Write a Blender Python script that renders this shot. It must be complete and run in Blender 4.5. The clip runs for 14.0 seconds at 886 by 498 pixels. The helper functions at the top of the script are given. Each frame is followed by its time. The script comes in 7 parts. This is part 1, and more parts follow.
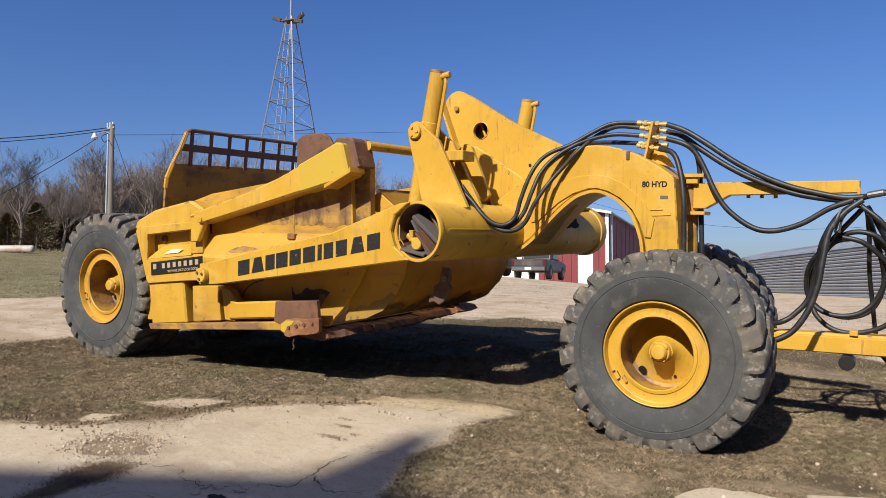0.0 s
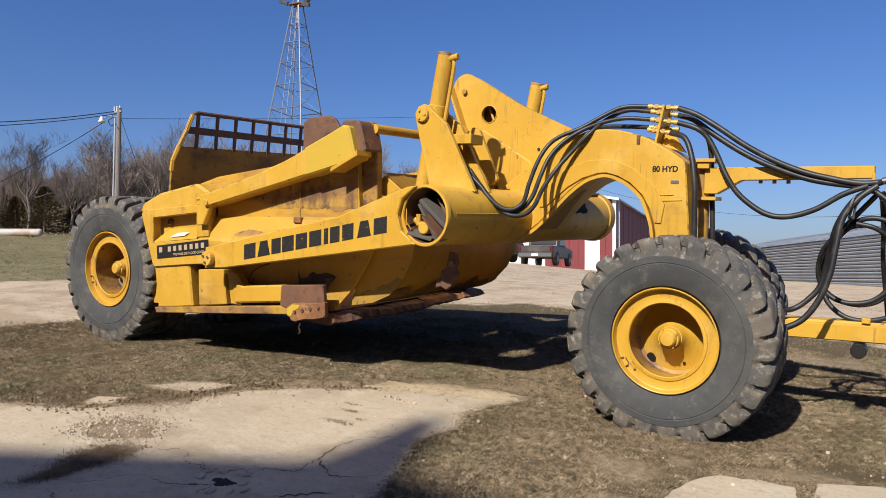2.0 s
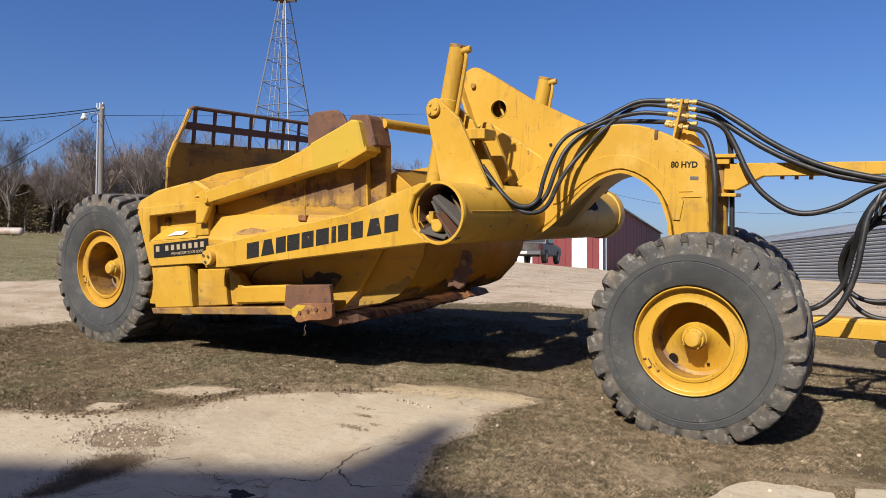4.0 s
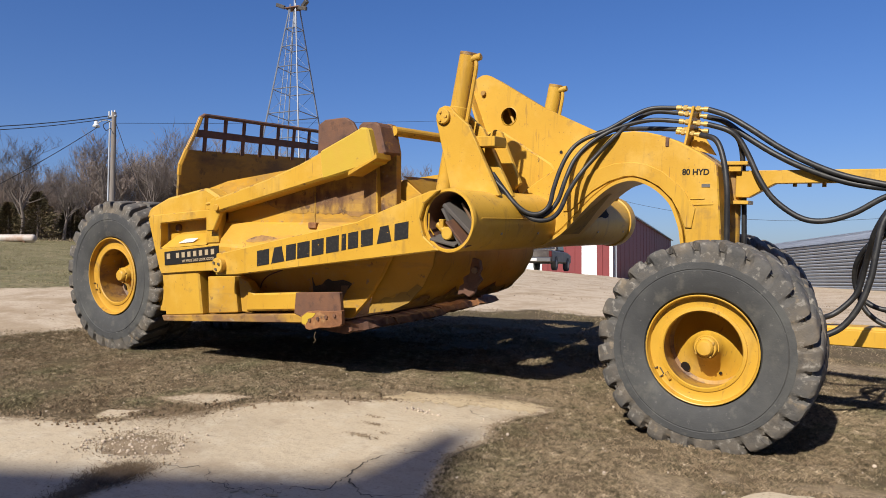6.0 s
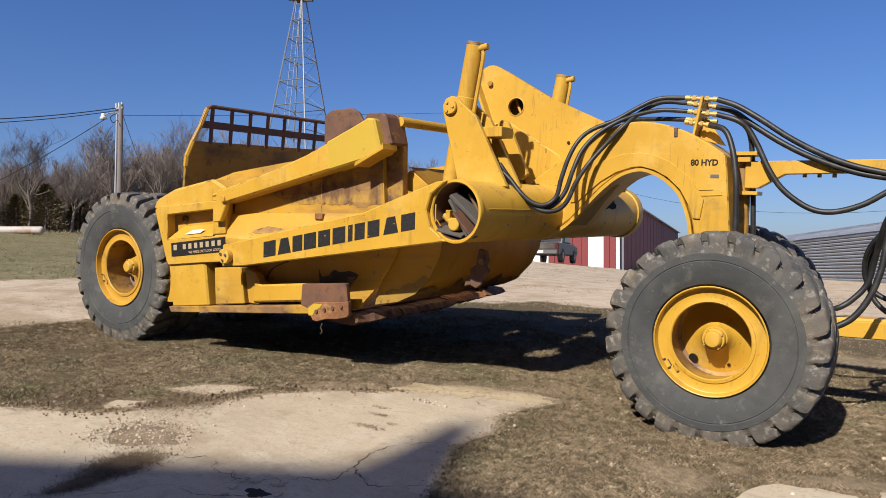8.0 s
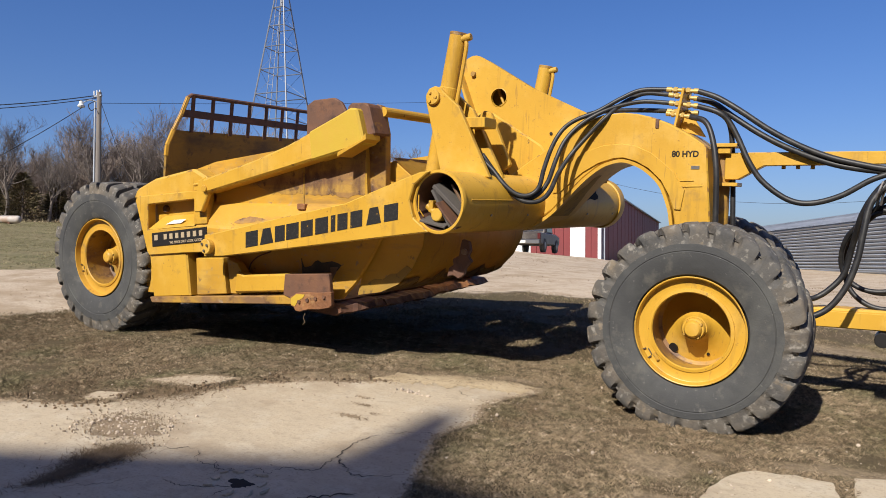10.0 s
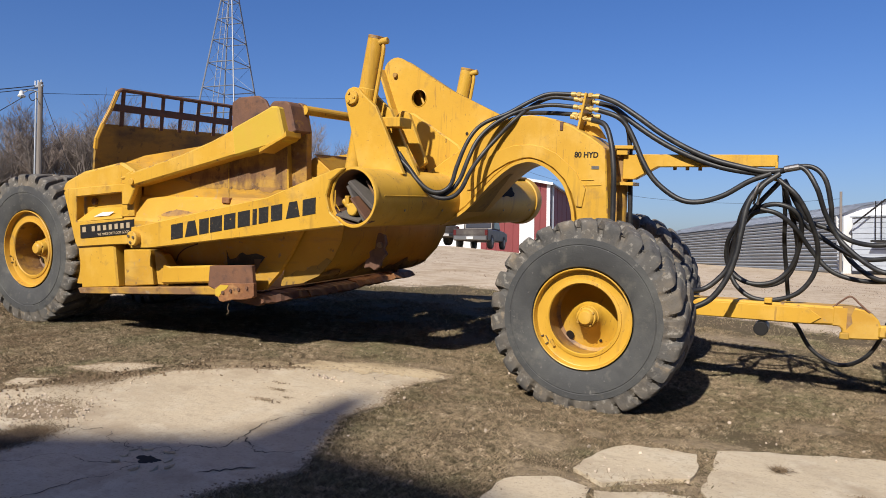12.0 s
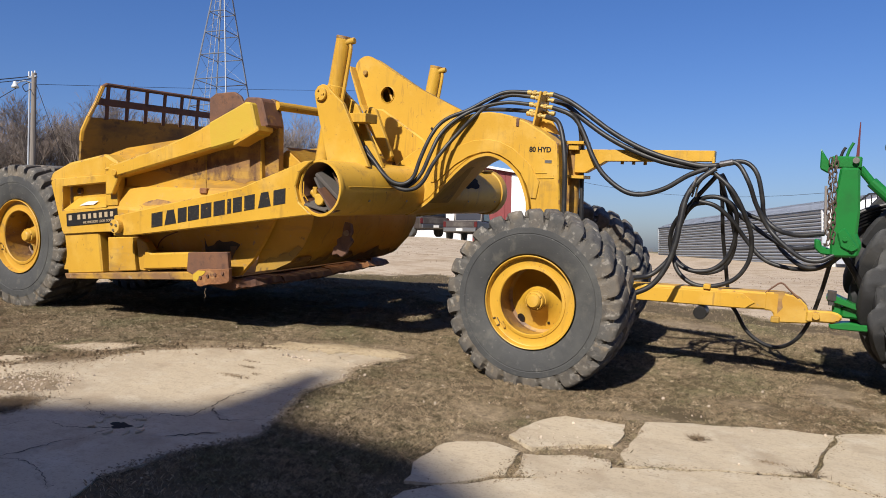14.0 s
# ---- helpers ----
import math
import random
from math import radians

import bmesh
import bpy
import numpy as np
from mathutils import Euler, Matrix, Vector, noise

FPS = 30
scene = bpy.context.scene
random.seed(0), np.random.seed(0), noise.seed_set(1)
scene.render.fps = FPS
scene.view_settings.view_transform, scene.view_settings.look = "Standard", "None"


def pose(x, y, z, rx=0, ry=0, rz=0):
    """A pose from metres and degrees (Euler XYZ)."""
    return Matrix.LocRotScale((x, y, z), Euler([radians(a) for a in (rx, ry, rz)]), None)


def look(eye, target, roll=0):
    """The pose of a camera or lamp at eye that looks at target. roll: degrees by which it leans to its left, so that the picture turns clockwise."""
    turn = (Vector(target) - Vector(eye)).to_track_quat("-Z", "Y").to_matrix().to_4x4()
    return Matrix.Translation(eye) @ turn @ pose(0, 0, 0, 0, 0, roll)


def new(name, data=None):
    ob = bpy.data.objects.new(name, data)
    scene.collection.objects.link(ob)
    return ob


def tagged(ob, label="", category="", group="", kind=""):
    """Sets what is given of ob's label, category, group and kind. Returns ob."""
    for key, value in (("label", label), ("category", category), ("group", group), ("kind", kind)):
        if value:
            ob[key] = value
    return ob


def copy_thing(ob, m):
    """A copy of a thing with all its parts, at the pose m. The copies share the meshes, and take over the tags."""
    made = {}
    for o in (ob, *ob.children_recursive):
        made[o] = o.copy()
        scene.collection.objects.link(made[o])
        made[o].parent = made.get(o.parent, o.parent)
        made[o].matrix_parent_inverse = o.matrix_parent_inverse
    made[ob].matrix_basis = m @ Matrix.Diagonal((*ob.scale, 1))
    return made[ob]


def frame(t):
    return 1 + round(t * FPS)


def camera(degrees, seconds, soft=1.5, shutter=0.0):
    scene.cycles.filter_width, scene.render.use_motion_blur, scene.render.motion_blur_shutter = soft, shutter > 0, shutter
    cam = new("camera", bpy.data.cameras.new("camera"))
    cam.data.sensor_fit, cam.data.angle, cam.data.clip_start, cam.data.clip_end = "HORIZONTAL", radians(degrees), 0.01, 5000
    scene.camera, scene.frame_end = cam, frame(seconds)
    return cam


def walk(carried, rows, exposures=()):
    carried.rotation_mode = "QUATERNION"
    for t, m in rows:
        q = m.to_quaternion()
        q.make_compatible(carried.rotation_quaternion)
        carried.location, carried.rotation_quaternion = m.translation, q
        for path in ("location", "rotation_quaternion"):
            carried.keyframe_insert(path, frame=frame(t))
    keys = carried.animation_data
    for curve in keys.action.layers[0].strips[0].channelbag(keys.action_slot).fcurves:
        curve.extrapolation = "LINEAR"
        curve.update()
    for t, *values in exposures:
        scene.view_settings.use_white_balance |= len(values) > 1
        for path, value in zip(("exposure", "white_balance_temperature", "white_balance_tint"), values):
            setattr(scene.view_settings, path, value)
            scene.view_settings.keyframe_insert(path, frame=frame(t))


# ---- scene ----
cam = camera(61.6, 14.0, soft=0.9)
# the yard slopes: SLOPE carries the scraper's own frame (x ahead, y to its left, z off the ground) into the world
SLOPE = Euler((radians(4.27), radians(3.92), 0)).to_matrix().to_4x4()
PATH = [
    (0.0, (1.850, -7.575, 1.938), (0.782, -5.887, 1.848), 1.2),
    (0.5, (1.846, -7.561, 1.930), (0.774, -5.876, 1.833), 1.3),
    (1.0, (1.848, -7.562, 1.935), (0.772, -5.879, 1.828), 1.3),
    (1.5, (1.840, -7.558, 1.931), (0.761, -5.879, 1.814), 1.4),
    (2.0, (1.807, -7.522, 1.919), (0.726, -5.844, 1.791), 1.5),
    (4.5, (1.412, -7.480, 1.903), (0.373, -5.776, 1.772), 1.4),
    (5.0, (1.412, -7.476, 1.904), (0.364, -5.777, 1.780), 1.5),
    (5.5, (1.421, -7.482, 1.914), (0.363, -5.789, 1.795), 1.5),
    (6.0, (1.430, -7.473, 1.910), (0.365, -5.785, 1.795), 1.4),
    (6.5, (1.420, -7.472, 1.915), (0.351, -5.785, 1.799), 1.4),
    (7.0, (1.415, -7.459, 1.905), (0.341, -5.776, 1.785), 1.4),
    (7.5, (1.413, -7.463, 1.899), (0.337, -5.782, 1.773), 1.4),
    (8.0, (1.415, -7.455, 1.896), (0.336, -5.776, 1.760), 1.4),
    (10.5, (1.420, -7.473, 1.905), (0.410, -5.755, 1.736), 1.7),
    (11.0, (1.470, -7.477, 1.908), (0.492, -5.741, 1.737), 1.9),
    (11.5, (1.646, -7.509, 1.898), (0.691, -5.760, 1.731), 2.0),
    (12.0, (1.967, -7.607, 1.917), (1.034, -5.846, 1.749), 2.2),
    (12.5, (2.174, -7.796, 1.919), (1.267, -6.022, 1.750), 2.5),
    (13.0, (2.329, -7.939, 1.926), (1.453, -6.149, 1.754), 2.8),
    (13.5, (2.443, -7.917, 1.931), (1.570, -6.127, 1.754), 2.8),
    (14.0, (2.528, -7.878, 1.931), (1.605, -6.114, 1.743), 2.5),
]
walk(cam, [(t, SLOPE @ look(eye, aim, roll)) for t, eye, aim, roll in PATH])

# ---- light ----
SUN_AIM = (SLOPE.to_3x3() @ Vector((0.03, 1.15, -1.0))).normalized()
sun = new("sun", bpy.data.lights.new("sun", "SUN"))
sun.data.energy, sun.data.angle, sun.data.color = 5.0, radians(0.8), (1.0, 0.938, 0.835)
sun.matrix_world = look((0, 0, 30), Vector((0, 0, 30)) + SUN_AIM)
sky_world = bpy.data.worlds.new("sky")
scene.world = sky_world
sky_world.use_nodes = True
wn = sky_world.node_tree.nodes
sky = wn.new("ShaderNodeTexSky")
sky.sky_type, sky.sun_disc = "NISHITA", False
sky.sun_elevation = math.asin(-SUN_AIM.z)
sky.sun_rotation = math.atan2(-SUN_AIM.x, -SUN_AIM.y)
sky.air_density, sky.dust_density, sky.ozone_density = 1.0, 1.5, 3.2
wn["Background"].inputs["Strength"].default_value = 0.071
deep = wn.new("ShaderNodeHueSaturation")
deep.inputs["Saturation"].default_value, deep.inputs["Hue"].default_value = 1.17, 0.503
tint = wn.new("ShaderNodeMix")
tint.data_type, tint.blend_type = "RGBA", "MULTIPLY"
tint.inputs["Factor"].default_value, tint.inputs["B"].default_value = 1.0, (0.95, 0.975, 1.20, 1)
sky_world.node_tree.links.new(sky.outputs[0], tint.inputs["A"])
sky_world.node_tree.links.new(tint.outputs["Result"], deep.inputs["Color"])
sky_world.node_tree.links.new(deep.outputs[0], wn["Background"].inputs[0])
scene.view_settings.exposure = 0.45


# ---- materials ----
COLOUR_SCALE = 0.77  # share kept of every base colour, lowered so that sky-lit shade comes out darker


# scales any colour alike, clean surfaces too, to deepen the shade
def weathered(c):
    return tuple(COLOUR_SCALE * v for v in c)


def material(name, base, rough=0.6, metal=0.0, tints=(), bump=(), island=0.0, per_object=0.0, spec=0.5):
    """tints: rows of (colour, scale, low, high, amount, detail) laid over base by noise; bump: rows of (scale, height)."""
    m = bpy.data.materials.new(name)
    m.use_nodes = True
    nt = m.node_tree
    n, l = nt.nodes, nt.links
    bs = n["Principled BSDF"]
    bs.inputs["Roughness"].default_value, bs.inputs["Metallic"].default_value = rough, metal
    bs.inputs["Specular IOR Level"].default_value = spec
    tc = n.new("ShaderNodeTexCoord").outputs["Object"]
    rgb = n.new("ShaderNodeRGB")
    rgb.outputs[0].default_value = (*weathered(base), 1)
    col = rgb.outputs[0]
    for row in tints:
        tint, scale, low, high, amount = row[:5]
        tex = n.new("ShaderNodeTexNoise")
        tex.inputs["Detail"].default_value, tex.inputs["Roughness"].default_value = 7, 0.62
        vec = tc
        if len(row) > 5:
            mp = n.new("ShaderNodeMapping")
            mp.inputs["Scale"].default_value = row[5]
            l.new(tc, mp.inputs[0])
            vec = mp.outputs[0]
        tex.inputs["Scale"].default_value = scale
        l.new(vec, tex.inputs["Vector"])
        ramp = n.new("ShaderNodeMapRange")
        ramp.inputs["From Min"].default_value, ramp.inputs["From Max"].default_value = low, high
        ramp.inputs["To Max"].default_value = amount
        l.new(tex.outputs["Fac"], ramp.inputs["Value"])
        mix = n.new("ShaderNodeMix")
        mix.data_type = "RGBA"
        mix.inputs["B"].default_value = (*weathered(tint), 1)
        l.new(ramp.outputs[0], mix.inputs["Factor"])
        l.new(col, mix.inputs["A"])
        col = mix.outputs["Result"]
    if island or per_object:
        if island:
            rnd = n.new("ShaderNodeNewGeometry").outputs["Random Per Island"]
        else:
            rnd = n.new("ShaderNodeObjectInfo").outputs["Random"]
        k = island or per_object
        mr = n.new("ShaderNodeMapRange")
        mr.inputs["To Min"].default_value, mr.inputs["To Max"].default_value = 1 - k, 1 + k
        l.new(rnd, mr.inputs["Value"])
        hsv = n.new("ShaderNodeHueSaturation")
        l.new(mr.outputs[0], hsv.inputs["Value"])
        l.new(col, hsv.inputs["Color"])
        col = hsv.outputs[0]
    l.new(col, bs.inputs["Base Color"])
    last = None
    for scale, height in bump:
        tex = n.new("ShaderNodeTexNoise")
        tex.inputs["Scale"].default_value, tex.inputs["Detail"].default_value = scale, 5
        l.new(tc, tex.inputs["Vector"])
        b = n.new("ShaderNodeBump")
        b.inputs["Strength"].default_value, b.inputs["Distance"].default_value = 1.0, height
        l.new(tex.outputs["Fac"], b.inputs["Height"])
        if last:
            l.new(last, b.inputs["Normal"])
        last = b.outputs[0]
    if last:
        l.new(last, bs.inputs["Normal"])
    return m


YEL = (0.69, 0.395, 0.043)
M_YEL = material("yellow_paint", YEL, 0.42, 0, [((0.60, 0.325, 0.03), 1.3, 0.42, 0.66, 0.75), ((0.38, 0.215, 0.045), 1.1, 0.57, 0.70, 0.6, (7, 7, 0.7)), ((0.36, 0.21, 0.06), 5, 0.60, 0.72, 0.65), ((0.80, 0.51, 0.125), 2.3, 0.52, 0.72, 0.6), ((0.30, 0.16, 0.05), 2.4, 0.635, 0.68, 0.6, (9, 9, 0.8)), ((0.28, 0.14, 0.05), 30, 0.65, 0.70, 0.75), ((0.10, 0.06, 0.04), 13, 0.69, 0.73, 0.8)], [(3, 0.006), (60, 0.0008)])
M_WORN = material("worn_yellow_paint", (0.66, 0.36, 0.035), 0.52, 0, [((0.50, 0.27, 0.03), 0.9, 0.42, 0.62, 0.7), ((0.70, 0.46, 0.11), 2.0, 0.52, 0.70, 0.6), ((0.36, 0.21, 0.06), 1.6, 0.52, 0.64, 0.75, (0.45, 1, 2.6)), ((0.15, 0.075, 0.035), 7, 0.64, 0.70, 0.8), ((0.42, 0.32, 0.19), 14, 0.60, 0.70, 0.5)], [(4, 0.006), (40, 0.0015)])
M_SCUFF = material("scoured_yellow_and_rust", (0.52, 0.29, 0.04), 0.6, 0, [((0.22, 0.12, 0.065), 1.7, 0.42, 0.60, 0.9, (1, 1, 2.2)), ((0.10, 0.05, 0.032), 4.5, 0.54, 0.64, 0.85), ((0.45, 0.36, 0.24), 11, 0.6, 0.7, 0.6)], [(6, 0.006), (50, 0.0015)])
M_SOOT = material("bare_dark_plate", (0.07, 0.065, 0.06), 0.6, 0.1, [((0.16, 0.12, 0.09), 9, 0.5, 0.66, 0.8)], [(30, 0.002)])
M_RUST = material("rusty_steel", (0.155, 0.078, 0.05), 0.72, 0.1, [((0.24, 0.11, 0.055), 3, 0.45, 0.7, 0.8), ((0.05, 0.03, 0.028), 9, 0.52, 0.7, 0.7), ((0.5, 0.27, 0.03), 5, 0.66, 0.72, 0.6)], [(18, 0.004), (90, 0.001)])
M_BLADE = material("scoured_steel", (0.26, 0.20, 0.15), 0.5, 0.5, [((0.36, 0.19, 0.09), 3, 0.45, 0.65, 0.8), ((0.10, 0.06, 0.05), 8, 0.55, 0.7, 0.7)], [(14, 0.004)])
M_RUBBER = material("tyre_rubber", (0.058, 0.059, 0.060), 0.78, 0, [((0.108, 0.108, 0.100), 1.5, 0.42, 0.62, 0.8), ((0.165, 0.155, 0.130), 5, 0.56, 0.70, 0.65), ((0.035, 0.036, 0.039), 1.1, 0.54, 0.68, 0.7), ((0.23, 0.22, 0.20), 22, 0.63, 0.70, 0.5)], [(9, 0.006), (70, 0.0015)])
M_TRACTOR = material("black_tractor_rubber", (0.045, 0.046, 0.049), 0.7, 0, [((0.085, 0.083, 0.08), 4, 0.48, 0.66, 0.7), ((0.14, 0.13, 0.115), 14, 0.60, 0.70, 0.5)], [(12, 0.006), (70, 0.0015)])
M_HOSE = material("black_hose", (0.018, 0.018, 0.020), 0.5, 0, [((0.060, 0.057, 0.052), 9, 0.48, 0.70, 0.7)], [(160, 0.0006)])
M_BLACK = material("black_paint", (0.014, 0.013, 0.013), 0.45, 0, [((0.12, 0.07, 0.03), 18, 0.62, 0.72, 0.5)])
M_MARK = material("worn_black_decal", (0.016, 0.015, 0.015), 0.5, 0, [((0.62, 0.36, 0.04), 16, 0.66, 0.70, 0.85), ((0.07, 0.06, 0.05), 40, 0.5, 0.7, 0.6)])
M_HOLE = material("deep_hole", (0.012, 0.011, 0.010), 0.95)
M_CREAM = material("cream_bar", (0.50, 0.39, 0.25), 0.5)
M_WHITE = material("white_decal", (0.78, 0.76, 0.72), 0.4, 0, [((0.5, 0.45, 0.38), 20, 0.6, 0.75, 0.5)])
M_STEEL = material("bare_steel", (0.42, 0.40, 0.38), 0.38, 0.9, [((0.2, 0.13, 0.09), 20, 0.55, 0.7, 0.7)])
M_BRASS = material("plated_fitting", (0.58, 0.40, 0.12), 0.5, 0.15, [((0.62, 0.36, 0.04), 30, 0.45, 0.65, 0.7)])
M_GREEN = material("green_paint", (0.012, 0.19, 0.035), 0.35, 0, [((0.02, 0.11, 0.03), 6, 0.5, 0.75, 0.5)], [(40, 0.0006)])
M_CHAIN = material("rusty_chain", (0.20, 0.15, 0.12), 0.6, 0.6, [((0.09, 0.05, 0.035), 25, 0.45, 0.65, 0.8)])
M_RED = material("red_marker", (0.13, 0.015, 0.02), 0.5)
M_DEBRIS = material("grey_weathered_board", (0.12, 0.105, 0.095), 0.85, 0, [((0.09, 0.08, 0.07), 12, 0.45, 0.7, 0.8)], [(50, 0.002)])
M_CONC = material("weathered_concrete", (0.59, 0.485, 0.34), 0.92, 0, [((0.49, 0.40, 0.28), 0.8, 0.40, 0.66, 0.8), ((0.67, 0.59, 0.455), 3, 0.5, 0.72, 0.6), ((0.37, 0.285, 0.19), 1.7, 0.55, 0.69, 0.75), ((0.43, 0.35, 0.245), 7, 0.53, 0.68, 0.65, (1, 1.6, 1)), ((0.32, 0.255, 0.175), 46, 0.53, 0.72, 0.65), ((0.20, 0.155, 0.11), 18, 0.65, 0.71, 0.75)], [(3, 0.010), (16, 0.005), (90, 0.0025)])
M_DIRT = material("bare_soil", (0.30, 0.225, 0.145), 0.95, 0, [((0.17, 0.125, 0.08), 9, 0.45, 0.7, 0.8), ((0.44, 0.34, 0.23), 5, 0.5, 0.7, 0.6)], [(40, 0.010)])
M_SAND = material("pale_dusty_sand", (0.57, 0.455, 0.295), 0.95, 0, [((0.44, 0.34, 0.205), 6, 0.42, 0.62, 0.8), ((0.66, 0.54, 0.36), 3, 0.5, 0.68, 0.6), ((0.30, 0.22, 0.135), 40, 0.56, 0.68, 0.7)], [(30, 0.006), (110, 0.003)], spec=0.15)
M_CLOD = material("brown_clod", (0.19, 0.135, 0.085), 0.95, 0, [((0.11, 0.08, 0.05), 14, 0.45, 0.65, 0.8)], [(60, 0.006)], island=0.45, spec=0.15)
M_CRACK = material("dark_crack", (0.05, 0.04, 0.03), 0.95, 0, [((0.12, 0.09, 0.065), 20, 0.5, 0.7, 0.7)])
M_STONE = material("pale_gravel_stone", (0.56, 0.46, 0.36), 0.9, 0, [], [(80, 0.002)], island=0.35)
M_GRASS = material("dry_lawn_blade", (0.32, 0.243, 0.155), 0.8, 0, [((0.20, 0.185, 0.10), 0.9, 0.47, 0.60, 0.75), ((0.20, 0.14, 0.085), 0.5, 0.47, 0.60, 0.75), ((0.53, 0.42, 0.29), 9, 0.54, 0.64, 0.8), ((0.115, 0.095, 0.055), 13, 0.51, 0.61, 0.8), ((0.15, 0.15, 0.075), 7, 0.62, 0.70, 0.7)], island=0.55, spec=0.2)
M_FIELD = material("field_grass_blade", (0.29, 0.25, 0.14), 0.85, 0, [((0.17, 0.165, 0.075), 0.5, 0.45, 0.62, 0.8), ((0.40, 0.33, 0.20), 1.6, 0.52, 0.68, 0.7)], island=0.5, spec=0.2)
M_STRAW = material("dark_matted_straw", (0.25, 0.175, 0.105), 0.9, 0, [((0.13, 0.095, 0.06), 6, 0.45, 0.65, 0.8)], island=0.4, spec=0.2)
M_BARK = material("bare_bark", (0.215, 0.178, 0.155), 0.9, 0, [((0.14, 0.115, 0.10), 3, 0.45, 0.65, 0.8)], per_object=0.3)
M_TRUNK = material("dark_trunk_bark", (0.20, 0.165, 0.14), 0.9, 0, [((0.12, 0.10, 0.085), 3, 0.45, 0.65, 0.8)], per_object=0.25)
M_DARKBARK = material("dark_bark", (0.24, 0.188, 0.158), 0.9, 0, [((0.155, 0.12, 0.10), 3, 0.45, 0.65, 0.8)], per_object=0.3)
M_CEDAR = material("cedar_foliage", (0.12, 0.10, 0.052), 0.8, 0, [((0.22, 0.15, 0.085), 1.5, 0.45, 0.65, 0.8)], island=0.5, spec=0.2)
M_TANK = material("chalky_white_tank", (0.52, 0.47, 0.42), 0.6, 0, [((0.38, 0.24, 0.16), 1.6, 0.48, 0.64, 0.8)])
M_BRUSH = material("dead_brush", (0.25, 0.188, 0.15), 0.9, 0, [((0.17, 0.125, 0.095), 0.4, 0.45, 0.65, 0.8)], island=0.4)
M_POLE = material("weathered_pole_wood", (0.23, 0.20, 0.175), 0.85, 0, [((0.16, 0.14, 0.12), 6, 0.45, 0.7, 0.7, (6, 6, 0.4))])
M_GALV = material("galvanised_steel", (0.47, 0.51, 0.56), 0.5, 0.3, [((0.36, 0.38, 0.42), 0.5, 0.45, 0.65, 0.6)])
M_ROOF = material("pale_metal_roofing", (0.52, 0.55, 0.59), 0.5, 0.1, [((0.44, 0.46, 0.50), 0.4, 0.45, 0.65, 0.7)])
M_TOWER = material("tower_galvanised", (0.24, 0.26, 0.30), 0.55, 0.3, [((0.20, 0.21, 0.24), 1.5, 0.5, 0.65, 0.8)])
M_BARN = material("red_barn_siding", (0.20, 0.022, 0.024), 0.6, 0, [((0.14, 0.018, 0.02), 0.8, 0.45, 0.7, 0.6)])
M_TRIM = material("white_barn_trim", (0.78, 0.78, 0.78), 0.5, 0, [((0.62, 0.62, 0.6), 2, 0.5, 0.7, 0.5)])
M_CAR = material("brown_grey_car_paint", (0.07, 0.056, 0.05), 0.4, 0.2, [((0.2, 0.18, 0.15), 2, 0.5, 0.7, 0.5)])
M_GLASS = material("dark_car_glass", (0.02, 0.022, 0.025), 0.08)
M_CHROME = material("chrome_bumper", (0.28, 0.28, 0.28), 0.35, 0.9)
M_LAMP = material("red_lamp_lens", (0.10, 0.015, 0.015), 0.25)
M_CERAM = material("lamp_head_white", (0.7, 0.72, 0.74), 0.35)


M_EDGE = material("chipped_edge_paint", (0.66, 0.40, 0.05), 0.5, 0, [((0.56, 0.31, 0.03), 6, 0.45, 0.6, 0.7), ((0.22, 0.11, 0.05), 9, 0.58, 0.64, 0.85), ((0.40, 0.28, 0.14), 30, 0.62, 0.70, 0.6)], [(30, 0.002)])
M_LEMON = material("faded_lemon_paint", (0.63, 0.42, 0.045), 0.5, 0, [((0.64, 0.40, 0.05), 3, 0.48, 0.62, 0.8), ((0.22, 0.13, 0.05), 9, 0.64, 0.69, 0.8)], [(5, 0.006), (60, 0.001)])
M_WEAR = material("rubbed_rust_and_paint", (0.33, 0.18, 0.07), 0.62, 0.1, [((0.56, 0.33, 0.06), 1.7, 0.44, 0.58, 0.85, (0.4, 1, 2.6)), ((0.14, 0.07, 0.04), 3.5, 0.50, 0.66, 0.85, (1, 1, 0.5)), ((0.09, 0.05, 0.035), 9, 0.56, 0.66, 0.8), ((0.36, 0.26, 0.16), 12, 0.6, 0.7, 0.6)], [(6, 0.006), (50, 0.0015)])
M_GRIME = material("grimy_yellow_plate", (0.36, 0.215, 0.04), 0.65, 0, [((0.50, 0.29, 0.03), 1.2, 0.46, 0.60, 0.7), ((0.10, 0.066, 0.04), 1.8, 0.48, 0.64, 0.85, (1, 0.6, 1.6)), ((0.05, 0.04, 0.035), 9, 0.58, 0.68, 0.6)], [(5, 0.006), (45, 0.0015)])
M_LUG = material("scuffed_tread_rubber", (0.100, 0.095, 0.088), 0.85, 0, [((0.19, 0.155, 0.115), 2.2, 0.44, 0.62, 0.85), ((0.36, 0.33, 0.285), 15, 0.55, 0.66, 0.75), ((0.04, 0.04, 0.04), 4, 0.52, 0.66, 0.75), ((0.28, 0.22, 0.15), 6, 0.60, 0.68, 0.7)], [(14, 0.010), (70, 0.003)])
M_ORANGE = material("orange_rust", (0.34, 0.15, 0.055), 0.75, 0.1, [((0.20, 0.085, 0.04), 3, 0.44, 0.62, 0.8), ((0.50, 0.30, 0.12), 7, 0.54, 0.68, 0.7), ((0.07, 0.04, 0.03), 9, 0.58, 0.68, 0.8)], [(9, 0.02), (60, 0.003)])
